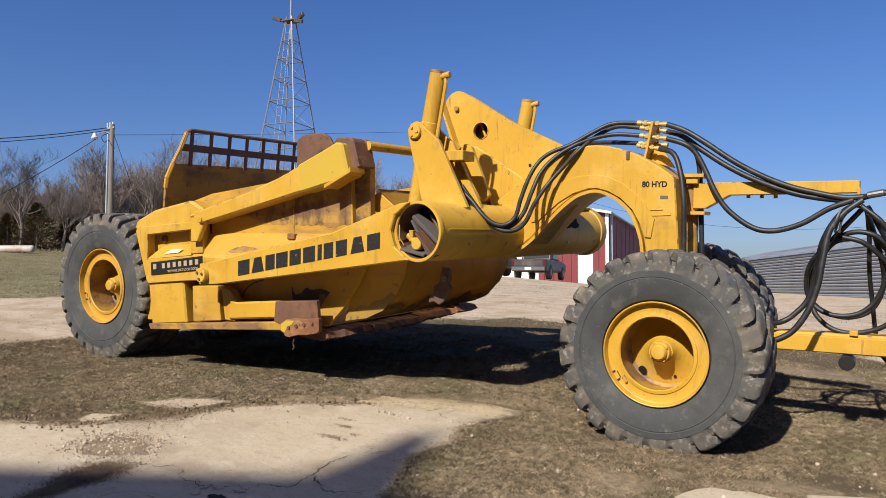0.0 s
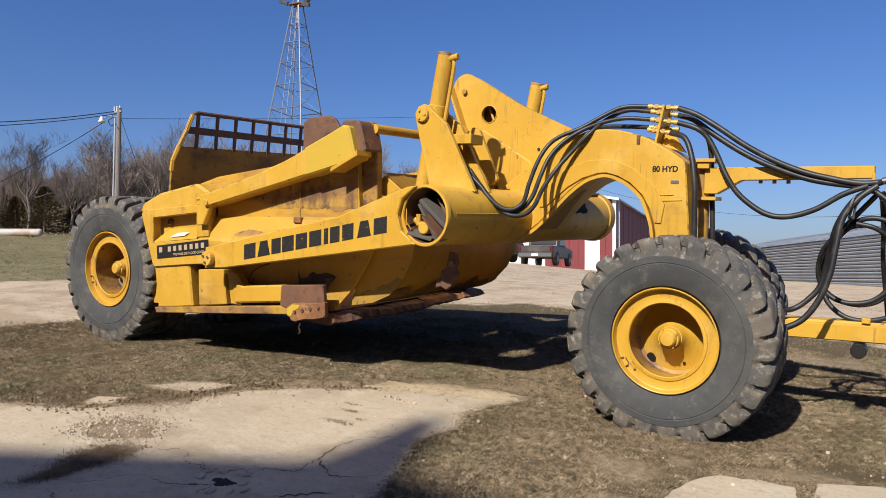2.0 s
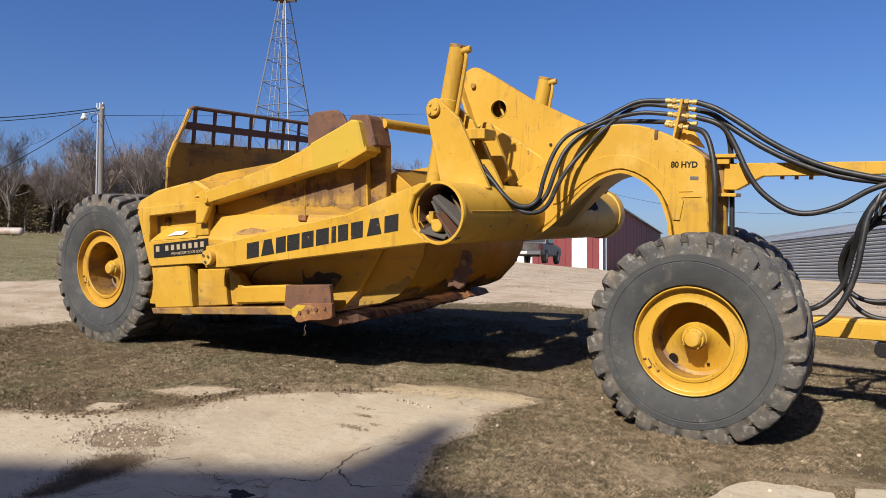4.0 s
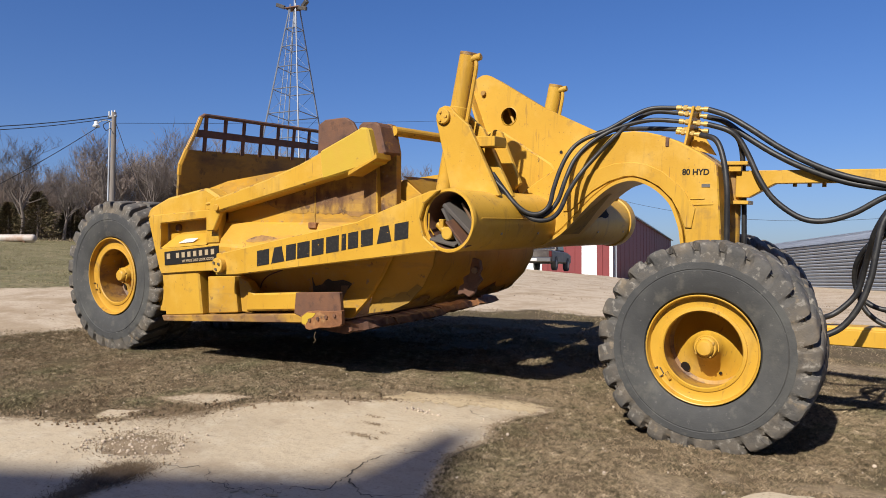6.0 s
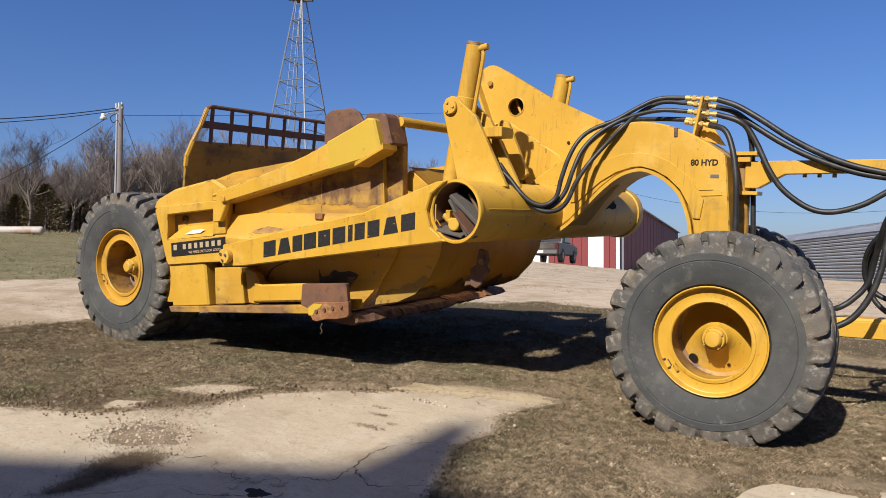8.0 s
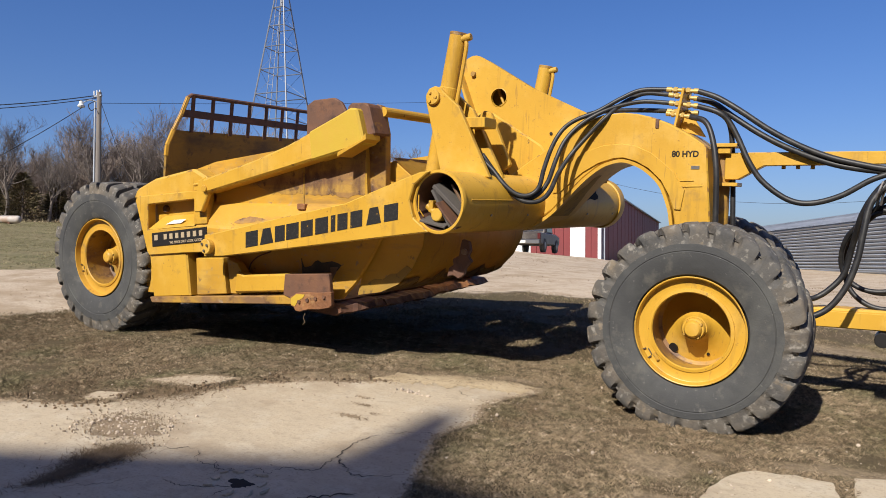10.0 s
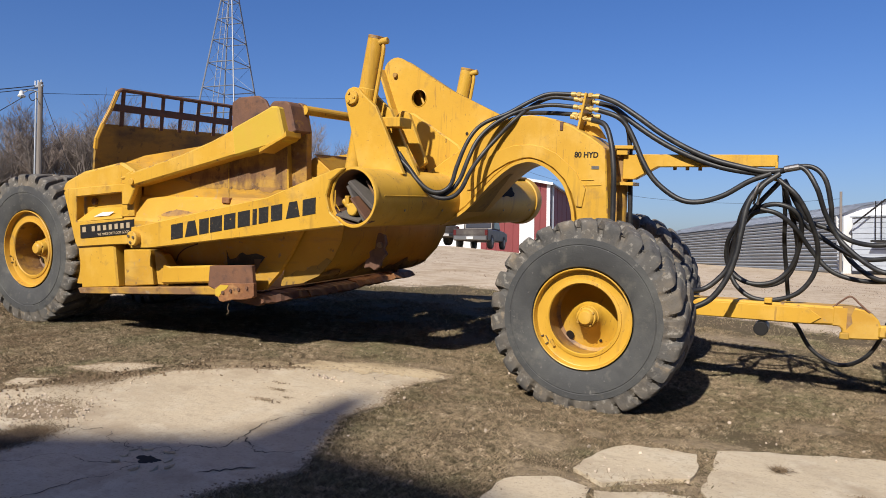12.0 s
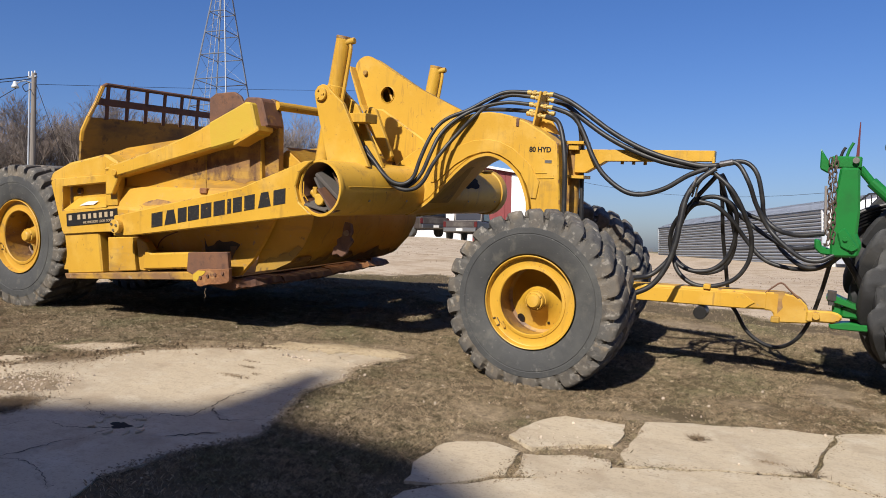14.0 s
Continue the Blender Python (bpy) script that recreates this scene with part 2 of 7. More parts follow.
M_HOUSE = material("brown_house_siding", (0.20, 0.165, 0.13), 0.8, 0, [((0.15, 0.12, 0.09), 1.5, 0.45, 0.7, 0.6)])
M_SIDING = material("pale_blue_white_siding", (0.50, 0.54, 0.60), 0.5, 0.2, [((0.40, 0.43, 0.48), 1.5, 0.45, 0.7, 0.7)])
CHIPPED = {"yellow_paint": M_EDGE, "worn_yellow_paint": M_EDGE}


# ---- helpers for building ----
def link(name, bm, mat, parent=None, label="", smooth=False):
    me = bpy.data.meshes.new(name)
    bm.normal_update()
    bm.to_mesh(me)
    bm.free()
    for mm in (mat if isinstance(mat, (list, tuple)) else [mat, CHIPPED.get(mat.name, mat)]):
        me.materials.append(mm)
    if smooth:
        me.polygons.foreach_set("use_smooth", [True] * len(me.polygons))
        me.set_sharp_from_angle(angle=radians(38))
    ob = new(name, me)
    ob.parent = parent
    if label:
        ob["label"] = label
    return ob


def part(name, bm, mat, parent, label="", smooth=False):
    return link(name, bm, mat, parent, label, smooth)


def thing(name, m, label, category, group="", kind=""):
    ob = new(name)
    ob.empty_display_size = 0.3
    ob.matrix_world = m
    return tagged(ob, label, category, group, kind)


def soften(bm, w, seg=1):
    if w:
        es = [e for e in bm.edges if len(e.link_faces) == 2 and e.calc_face_angle(0) > 0.5]
        bmesh.ops.bevel(bm, geom=es, offset=w, segments=seg, affect="EDGES", clamp_overlap=True, material=1)
    return bm


def box(x0, x1, y0, y1, z0, z1, w=0.008, bm=None):
    own = bmesh.new()
    bmesh.ops.create_cube(own, size=1, matrix=Matrix.Translation(((x0 + x1) / 2, (y0 + y1) / 2, (z0 + z1) / 2)) @ Matrix.Diagonal((abs(x1 - x0), abs(y1 - y0), abs(z1 - z0), 1)))
    soften(own, w)
    return merge(bm, own)


def merge(bm, own):
    if bm is None:
        return own
    me = bpy.data.meshes.new("tmp")
    own.to_mesh(me)
    own.free()
    bm.from_mesh(me)
    bpy.data.meshes.remove(me)
    return bm


def plate(pts, y0, y1, w=0.006, bm=None, y_shift=None):
    """A profile in x, z carried from y0 to y1."""
    own = bmesh.new()
    vs = [own.verts.new((x, y0, z)) for x, z in pts]
    f = own.faces.new(vs)
    r = bmesh.ops.extrude_face_region(own, geom=[f])
    for v in [g for g in r["geom"] if isinstance(g, bmesh.types.BMVert)]:
        v.co.y = y1
    bmesh.ops.recalc_face_normals(own, faces=own.faces)
    soften(own, w)
    return merge(bm, own)


def rod(p0, p1, r, r1=None, seg=16, bm=None, w=0.0):
    own = bmesh.new()
    p0, p1 = Vector(p0), Vector(p1)
    d = p1 - p0
    m = Matrix.Translation((p0 + p1) / 2) @ d.to_track_quat("Z", "Y").to_matrix().to_4x4()
    bmesh.ops.create_cone(own, cap_ends=True, segments=seg, radius1=r, radius2=r if r1 is None else r1, depth=d.length, matrix=m)
    soften(own, w)
    return merge(bm, own)


def lathe(profile, seg=48, m=Matrix(), bm=None):
    """Rows of radius and y, turned about the y axis."""
    own = bmesh.new()
    rings = []
    for r, y in profile:
        if r < 1e-5:
            rings.append([own.verts.new((0, y, 0))])
        else:
            rings.append([own.verts.new((r * math.cos(a), y, r * math.sin(a))) for a in [2 * math.pi * i / seg for i in range(seg)]])
    for a, b in zip(rings, rings[1:]):
        for i in range(seg):
            j = (i + 1) % seg
            q = [a[i % len(a)], a[j % len(a)], b[j % len(b)], b[i % len(b)]]
            q = list(dict.fromkeys(q))
            if len(q) > 2:
                own.faces.new(q)
    bmesh.ops.recalc_face_normals(own, faces=own.faces)
    bmesh.ops.transform(own, matrix=m, verts=own.verts)
    return merge(bm, own)


def spline(pts, per=8):
    p = [Vector(q) for q in pts]
    p = [p[0] * 2 - p[1]] + p + [p[-1] * 2 - p[-2]]
    out = []
    for a, b, c, d in zip(p, p[1:], p[2:], p[3:]):
        for i in range(per):
            t = i / per
            out.append(0.5 * (2 * b + (c - a) * t + (2 * a - 5 * b + 4 * c - d) * t * t + (3 * b - a - 3 * c + d) * t ** 3))
    return out + [p[-2]]


def pipe(pts, r, seg=10, per=8, bm=None, smooth_path=True):
    own = bmesh.new()
    line = spline(pts, per) if smooth_path else [Vector(q) for q in pts]
    rings, side = [], None
    for i, p in enumerate(line):
        d = (line[min(i + 1, len(line) - 1)] - line[max(i - 1, 0)]).normalized()
        if side is None:
            side = d.orthogonal().normalized()
        side = (side - d * side.dot(d)).normalized()
        up = d.cross(side)
        rr = r[i * (len(r) - 1) // max(1, len(line) - 1)] if isinstance(r, (list, tuple)) else r
        rings.append([own.verts.new(p + rr * (math.cos(2 * math.pi * k / seg) * side + math.sin(2 * math.pi * k / seg) * up)) for k in range(seg)])
    for a, b in zip(rings, rings[1:]):
        for k in range(seg):
            own.faces.new((a[k], a[(k + 1) % seg], b[(k + 1) % seg], b[k]))
    own.faces.new(rings[0][::-1])
    own.faces.new(rings[-1])
    return merge(bm, own)


def mirror_y(ob, name=None):
    """The same part on the other side of the machine."""
    me = ob.data.copy()
    me.transform(Matrix.Diagonal((1, -1, 1, 1)))
    me.flip_normals()
    o = new(name or ob.name, me)
    o.parent = ob.parent
    if ob.get("label"):
        o["label"] = ob["label"]
    return o


# ---- ground ----
UP = SLOPE.to_3x3() @ Vector((0, 0, 1))
EYE_X, EYE_Y, EYE_Z = 1.94, -7.70, 1.24
FAR = ((-180, -0.02), (-120, 0.06), (-70, 0.080), (-60, 0.079), (-44, 0.074), (-27, 0.066), (-20, 0.055), (-12, 0.0235), (0, 0.0285), (40, 0.03), (110, -0.01), (180, -0.02))


def ground_z(x, y):
    """Height of the yard: a slope under the machine that eases off into the distance."""
    x, y = np.asarray(x, float), np.asarray(y, float)
    dx, dy = x - EYE_X, y - EYE_Y
    d = np.maximum(np.hypot(dx, dy), 0.01)
    az = np.degrees(np.arctan2(dx, dy))
    far = np.interp(az, [a for a, _ in FAR], [s for _, s in FAR])
    flat = -(UP.x * x + UP.y * y) / UP.z
    base = -(UP.x * EYE_X + UP.y * EYE_Y) / UP.z
    k = np.clip((d - 11) / 26, 0, 1)
    k = k * k * (3 - 2 * k)
    graze = np.interp(az, [-40, -33, -17, -13], [1.0, 0.16, 0.16, 1.0])
    dd = np.minimum(d, 40) + (np.clip(d, 40, 95) - 40) * graze
    z = flat * (1 - k) + (base + far * dd) * k
    return z - 0.16 * np.exp(-(((x + 7.9) / 2.6) ** 2 + ((y + 0.3) / 3.5) ** 2))


def gz(x, y):
    return float(ground_z(x, y))


def on_ground(x, y, turn=0.0, lift=0.0):
    return pose(x, y, gz(x, y) + lift, 0, 0, turn)


def axis_steps(lo, hi, step, reach, grow):
    a = list(np.arange(lo, hi + 1e-6, step))
    s, v, w = step, a[0], a[-1]
    left, right = [], []
    while v > -reach:
        s *= grow
        v -= s
        left.append(v)
    s = step
    while w < reach:
        s *= grow
        w += s
        right.append(w)
    return np.array(left[::-1] + a + right)


def ground_material():
    m = bpy.data.materials.new("yard_ground")
    m.use_nodes = True
    nt = m.node_tree
    n, l = nt.nodes, nt.links
    bs = n["Principled BSDF"]
    bs.inputs["Roughness"].default_value, bs.inputs["Specular IOR Level"].default_value = 0.95, 0.15
    tc = n.new("ShaderNodeTexCoord").outputs["Object"]

    def noise_tex(scale, detail=6):
        t = n.new("ShaderNodeTexNoise")
        t.inputs["Scale"].default_value, t.inputs["Detail"].default_value, t.inputs["Roughness"].default_value = scale, detail, 0.65
        l.new(tc, t.inputs["Vector"])
        return t.outputs["Fac"]

    def span(v, lo, hi, a=0.0, b=1.0):
        r = n.new("ShaderNodeMapRange")
        r.inputs["From Min"].default_value, r.inputs["From Max"].default_value = lo, hi
        r.inputs["To Min"].default_value, r.inputs["To Max"].default_value = a, b
        l.new(v, r.inputs["Value"])
        return r.outputs[0]

    def mixc(f, a, b):
        x = n.new("ShaderNodeMix")
        x.data_type = "RGBA"
        l.new(f, x.inputs["Factor"])
        for k, v in (("A", a), ("B", b)):
            if isinstance(v, tuple):
                x.inputs[k].default_value = (*weathered(v), 1)
            else:
                l.new(v, x.inputs[k])
        return x.outputs["Result"]

    def maths(op, a, b=None):
        x = n.new("ShaderNodeMath")
        x.operation = op
        for i, v in enumerate((a, b)):
            if v is None:
                continue
            if isinstance(v, (int, float)):
                x.inputs[i].default_value = v
            else:
                l.new(v, x.inputs[i])
        return x.outputs[0]

    turf = mixc(span(noise_tex(0.9), 0.4, 0.65), (0.17, 0.125, 0.075), (0.12, 0.098, 0.05))
    turf = mixc(span(noise_tex(4), 0.5, 0.7), turf, (0.23, 0.17, 0.105))
    turf = mixc(span(noise_tex(45), 0.40, 0.7), turf, (0.08, 0.06, 0.035))
    grit = mixc(span(noise_tex(0.35), 0.35, 0.65), (0.585, 0.465, 0.335), (0.66, 0.545, 0.41))
    grit = mixc(span(noise_tex(0.9, 9), 0.50, 0.66), grit, (0.42, 0.315, 0.20))
    grit = mixc(span(noise_tex(2.5), 0.5, 0.68), grit, (0.46, 0.35, 0.235))
    grit = mixc(span(noise_tex(30), 0.48, 0.75), grit, (0.36, 0.28, 0.20))
    bare = mixc(span(noise_tex(5), 0.4, 0.65), (0.42, 0.325, 0.205), (0.27, 0.20, 0.12))
    bare = mixc(span(noise_tex(17, 9), 0.46, 0.60), bare, (0.22, 0.165, 0.105))
    bare = mixc(span(noise_tex(70), 0.5, 0.66), bare, (0.13, 0.10, 0.065))
    bare = mixc(span(noise_tex(34), 0.60, 0.68), bare, (0.55, 0.44, 0.31))
    field = mixc(span(noise_tex(0.25), 0.35, 0.65), (0.26, 0.225, 0.125), (0.35, 0.28, 0.165))
    field = mixc(span(noise_tex(1.2, 9), 0.44, 0.62), field, (0.19, 0.18, 0.085))
    field = mixc(span(noise_tex(6, 9), 0.44, 0.66), field, (0.13, 0.115, 0.06))
    zone = n.new("ShaderNodeAttribute")
    zone.attribute_name = "zone"
    sep = n.new("ShaderNodeSeparateColor")
    l.new(zone.outputs["Color"], sep.inputs[0])
    fray = maths("MULTIPLY", maths("SUBTRACT", noise_tex(1.6), 0.5), 1.1)
    gravel_mask = span(maths("ADD", sep.outputs[0], fray), 0.40, 0.60)
    field_mask = span(maths("ADD", sep.outputs[1], fray), 0.42, 0.58)
    ragged = maths("MULTIPLY", maths("SUBTRACT", noise_tex(3.2, 9), 0.5), 2.4)
    bare_mask = span(maths("ADD", sep.outputs[2], ragged), 0.35, 0.75)
    col = mixc(bare_mask, turf, bare)
    col = mixc(gravel_mask, col, grit)
    col = mixc(field_mask, col, field)
    l.new(col, bs.inputs["Base Color"])
    b = n.new("ShaderNodeBump")
    b.inputs["Strength"].default_value, b.inputs["Distance"].default_value = 0.7, 0.02
    l.new(noise_tex(28, 8), b.inputs["Height"])
    l.new(b.outputs[0], bs.inputs["Normal"])
    return m


def zone_of(x, y):
    """Gravel and field shares of the ground."""
    dx, dy = x - EYE_X, y - EYE_Y
    d = np.hypot(dx, dy)
    az = np.degrees(np.arctan2(dx, dy))
    edge = np.interp(az, [-90, -61, -45, -26, -15, 0, 20, 60], [11.5, 13.0, 14.0, 14.6, 13.6, 12.3, 11.4, 11.0])
    gravel = np.clip((d - edge) / 1.6 + 0.5, 0, 1)
    fe = np.interp(az, [-100, -61, -52, -46, -40], [18, 18.8, 20.5, 30, 400])
    field = np.clip((d - fe) / 2.0 + 0.5, 0, 1)
    away = np.clip((np.abs(az) - 100) / 10, 0, 1)
    return gravel * (1 - away), np.maximum(field, np.clip((d - 85) / 8, 0, 1))


BARE = ((-1.9, -0.92, 0.5), (-2.9, -1.35, 0.5), (-3.5, -1.8, 0.45), (0.9, -1.75, 0.3), (-1.7, -0.80, 0.42), (-2.4, -1.05, 0.42), (-3.1, -1.55, 0.35), (-3.6, -2.0, 0.35), (-4.2, -3.2, 0.25), (0.05, -2.2, 0.42), (0.35, -1.85, 0.25), (1.15, -1.65, 0.3), (1.25, -2.65, 0.3), (2.6, 0.3, 0.45), (1.9, -0.6, 0.35), (3.2, -0.4, 0.5), (0.9, 3.0, 0.9), (0.08, -2.35, 0.36), (0.25, -2.9, 0.32), (0.6, -2.88, 0.32), (0.95, -2.72, 0.34), (1.27, -2.42, 0.30), (1.3, -2.9, 0.28), (2.72, -0.15, 0.42))


def bare_of(x, y):
    """Share of trodden bare soil."""
    b = np.zeros_like(np.asarray(x, float))
    for cx, cy, r in BARE:
        b = np.maximum(b, 1.05 * np.exp(-(((x - cx) / r) ** 2 + ((y - cy) / (r * 0.62)) ** 2)))
    return b


def build_ground():
    xs = axis_steps(-10, 6, 0.16, 900, 1.13)
    ys = axis_steps(-8, 7, 0.16, 900, 1.13)
    gx, gy = np.meshgrid(xs, ys)
    z = ground_z(gx, gy)
    near = np.exp(-(np.hypot(gx, gy) / 30) ** 2)
    wob = np.zeros_like(z)
    for i in range(gx.shape[0]):
        for j in range(gx.shape[1]):
            if near[i, j] > 0.02:
                wob[i, j] = 0.03 * noise.noise((gx[i, j] * 0.9, gy[i, j] * 0.9, 0)) + 0.012 * noise.noise((gx[i, j] * 4, gy[i, j] * 4, 3))
    z = z + np.minimum(wob * near, 0.004) - 0.012
    nx, ny = len(xs), len(ys)
    idx = np.arange(nx * ny).reshape(ny, nx)
    faces = np.stack([idx[:-1, :-1], idx[:-1, 1:], idx[1:, 1:], idx[1:, :-1]], -1).reshape(-1, 4)
    me = bpy.data.meshes.new("ground")
    me.from_pydata(np.stack([gx, gy, z], -1).reshape(-1, 3).tolist(), [], faces.tolist())
    g, f = zone_of(gx.ravel(), gy.ravel())
    at = me.color_attributes.new("zone", "FLOAT_COLOR", "POINT")
    at.data.foreach_set("color", np.stack([g, f, bare_of(gx.ravel(), gy.ravel()), 0 * g + 1], -1).ravel())
    me.polygons.foreach_set("use_smooth", [True] * len(me.polygons))
    me.materials.append(ground_material())
    return tagged(new("ground", me), "sloping farmyard ground of dry lawn, pale gravel and field", "ground", kind="structure")


build_ground()


# ---- the towed scraper ----
scraper = thing("towed_scraper", SLOPE, "yellow towed earthmoving scraper, weathered, standing on the dry lawn", "scraper")


def tyre_mesh(R, rim, half, lugs, lug_h, skew=0.16, wear=0.006, gap=3):
    """One moulded skin: bead, bulged sidewall and square shoulders, with the grooves between the bars sunk into it."""
    mid = (rim + R) / 2
    # radius, y share of the half width, groove depth share, turn share of the slanted bars
    prof = [(rim - 0.02, 0.60, 0, 0), (rim + 0.004, 0.86, 0, 0), (rim + 0.020, 0.965, 0, 0), (rim + 0.08, 1.045, 0, 0),
            (mid - 0.035, 1.085, 0, 0), (mid - 0.012, 1.092, 0, 0), (mid - 0.006, 1.075, 0, 0), (mid + 0.001, 1.092, 0, 0), (mid + 0.05, 1.088, 0, 0),
            (R - 0.175, 1.083, 0, 0), (R - 0.160, 1.078, 0.16, 0.0), (R - 0.110, 1.070, 0.42, 0.0), (R - 0.070, 1.060, 0.8, 0.02), (R - 0.040, 1.045, 0.95, 0.06), (R - 0.014, 1.005, 1, 0.12), (R - 0.003, 0.94, 1, 0.18),
            (R + 0.001, 0.80, 1, 0.32), (R + 0.004, 0.55, 1, 0.58), (R + 0.006, 0.30, 1, 0.82), (R + 0.006, 0.10, 1, 1.0), (R + 0.006, 0.035, 1, 1.0)]
    per = 12
    n = lugs * per
    bm = bmesh.new()
    rows = []
    for side in (-1, 1):
        seq = prof if side < 0 else prof[::-1]
        for r, f, g, sh in seq:
            ring = []
            for k in range(n):
                ph = k % per
                lug = k // per
                # two bars of a pair stand half a pitch apart
                cut = (ph if side < 0 else (ph - 6) % per) < gap
                if f < 0.06:
                    cut = True
                a = 2 * math.pi * k / n + skew * sh * (1 if side < 0 else -1)
                a += 2 * math.pi / n * 0.35 * noise.noise((lug * 1.7, f * 3, side))
                d = g * lug_h * (1.0 if cut else 0.0)
                worn = wear * (noise.noise((lug * 3.1, f * 5, 2 + side)) + 0.7 * noise.noise((k * 0.9, f * 9, 5))) if g > 0.3 else 0.0
                edge = -0.010 if (not cut and g > 0.5 and (ph if side < 0 else (ph - 6) % per) in (gap, per - 1)) else 0.0
                rr = r - d * (0.55 if r < R - 0.06 else 1.0) + worn + edge
                y = side * half * (f - (0.10 * d / lug_h if 1.0 < f else 0.0))
                ring.append(bm.verts.new((rr * math.cos(a), y, rr * math.sin(a))))
            rows.append((ring, g))
    for (a, g0), (b, g1) in zip(rows, rows[1:]):
        for k in range(n):
            q = (k + 1) % n
            bm.faces.new((a[k], a[q], b[q], b[k])).material_index = 1 if g0 + g1 > 0.5 else 0
    bmesh.ops.recalc_face_normals(bm, faces=bm.faces)
    return bm


def wheel(name, R, rim, half, lugs, lug_h, label, paint):
    w = new(name)
    w.parent = scraper
    w["label"] = label
    t = part("tyre", tyre_mesh(R, rim, half, lugs, lug_h), [M_RUBBER, M_LUG], w, "worn dusty black lugged tyre", smooth=True)
    k = rim / 0.445
    y = -half
    prof = [(0.40, 0.15), (0.425, 0.062), (0.445, 0.030), (0.449, 0.004), (0.444, 0.0), (0.437, 0.003), (0.425, 0.058), (0.417, 0.062), (0.346, 0.058), (0.343, 0.049), (0.318, 0.045), (0.310, 0.055), (0.328, 0.16), (0.338, 0.345), (0.310, 0.362), (0.21, 0.33), (0.140, 0.285), (0.118, 0.25), (0.100, 0.20), (0.0, 0.20)]
    rim_bm = lathe([(a * k, y + b * k) for a, b in prof], 56)
    # well wall gets a browner material that stands in for the shade inside
    for f in rim_bm.faces:
        c = f.calc_center_median()
        if 0.312 * k < math.hypot(c.x, c.z) < 0.337 * k and c.y > y + 0.05 * k:
            f.material_index = 1
    r = part("rim", rim_bm, [paint, M_SCUFF], w, "deep yellow steel rim, its well wall coloured darker for shade", smooth=True)
    hub = part("hub", lathe([(0.092 * k, y + 0.24 * k), (0.092 * k, y + 0.15 * k), (0.086 * k, y + 0.142 * k), (0.074 * k, y + 0.14 * k), (0.070 * k, y + 0.115 * k), (0.055 * k, y + 0.10 * k), (0, y + 0.094 * k)], 28), M_YEL, w, smooth=True)
    for i in range(4):
        a = math.pi * i / 2 + 0.75
        part("bolt", rod((0.081 * k * math.cos(a), y + 0.128 * k, 0.081 * k * math.sin(a)), (0.081 * k * math.cos(a), y + 0.15 * k, 0.081 * k * math.sin(a)), 0.011, seg=6), M_WORN, hub)
    part("hand_hole", lathe([(0.042, 0), (0.042, -0.010), (0, -0.010)], 20, Matrix.Translation((-0.165 * k, y + 0.348 * k, -0.238 * k)) @ pose(0, 0, 0, 18, 0, -14)), M_BLACK, r, "dark hole in the rim disc")
    part("valve_hole", lathe([(0.014, 0), (0.014, -0.006), (0, -0.006)], 12, Matrix.Translation((0.125 * k, y + 0.338 * k, -0.215 * k)) @ pose(0, 0, 0, 18, 0, 11)), M_BLACK, r, "small dark hole in the rim disc")
    lock = box(-0.035, 0.035, -0.01, 0.01, -0.012, 0.012, 0.003)
    bmesh.ops.transform(lock, matrix=Matrix.Translation((-0.225 * k, y + 0.05 * k, -0.285 * k)) @ pose(0, 0, 0, 0, 52, 0), verts=lock.verts)
    part("lock_tab", lock, M_WORN, r, "worn locking tab of the rim")
    for deg, rr, ln in ((216, 0.425, 0.05), (222, 0.385, 0.06), (227, 0.425, 0.06), (232, 0.375, 0.05)):
        a = radians(deg)
        sl_ = box(-ln / 2, ln / 2, -0.006, 0.006, -0.004, 0.004, 0)
        bmesh.ops.transform(sl_, matrix=Matrix.Translation((rr * k * math.cos(a), y + (0.062 if rr < 0.4 else 0.052) * k - 0.002, rr * k * math.sin(a))) @ pose(0, 0, 0, 0, -deg + (90 if rr < 0.4 else 0), 0), verts=sl_.verts)
        part("lock_slot", sl_, M_SOOT, r, "dark slot of the rim lock")
    return w


front = wheel("front_wheel", 0.88, 0.448, 0.31, 25, 0.058, "front wheel with a dusty lugged tyre and yellow rim", M_YEL)
front.matrix_local = pose(0.03, -1.0, 0.795, 0, 8, 0)
other = copy_thing(front, pose(-0.25, 1.0, 0.81, 0, 40, 180))
rear = wheel("rear_wheel", 1.03, 0.525, 0.37, 27, 0.07, "large rear wheel with a dusty lugged tyre and chipped yellow rim", M_WORN)
rear.matrix_local = pose(-7.83, -0.94, 0.84, 0, 20, 0)
copy_thing(rear, pose(-7.86, 1.0, 0.87, 0, 33, 180))

# axles
part("front_axle", rod((0.0, -0.85, 0.80), (-0.1, 0.85, 0.80), 0.11, seg=20, bm=box(-0.16, 0.14, -0.42, 0.42, 0.68, 0.98, 0.03)), M_YEL, scraper, "yellow front axle beam")
part("rear_axle", rod((-7.86, -0.8, 0.87), (-7.86, 0.8, 0.87), 0.13, seg=20, bm=box(-8.0, -6.4, -0.30, 0.30, 0.75, 1.15, 0.03)), M_YEL, scraper, "yellow rear axle and push frame")

# draft frame: two arms and a cross tube
TUBE_A, TUBE_B, TUBE_R = Vector((-2.165, -1.69, 1.779)), Vector((-1.80, 1.70, 1.765)), 0.288


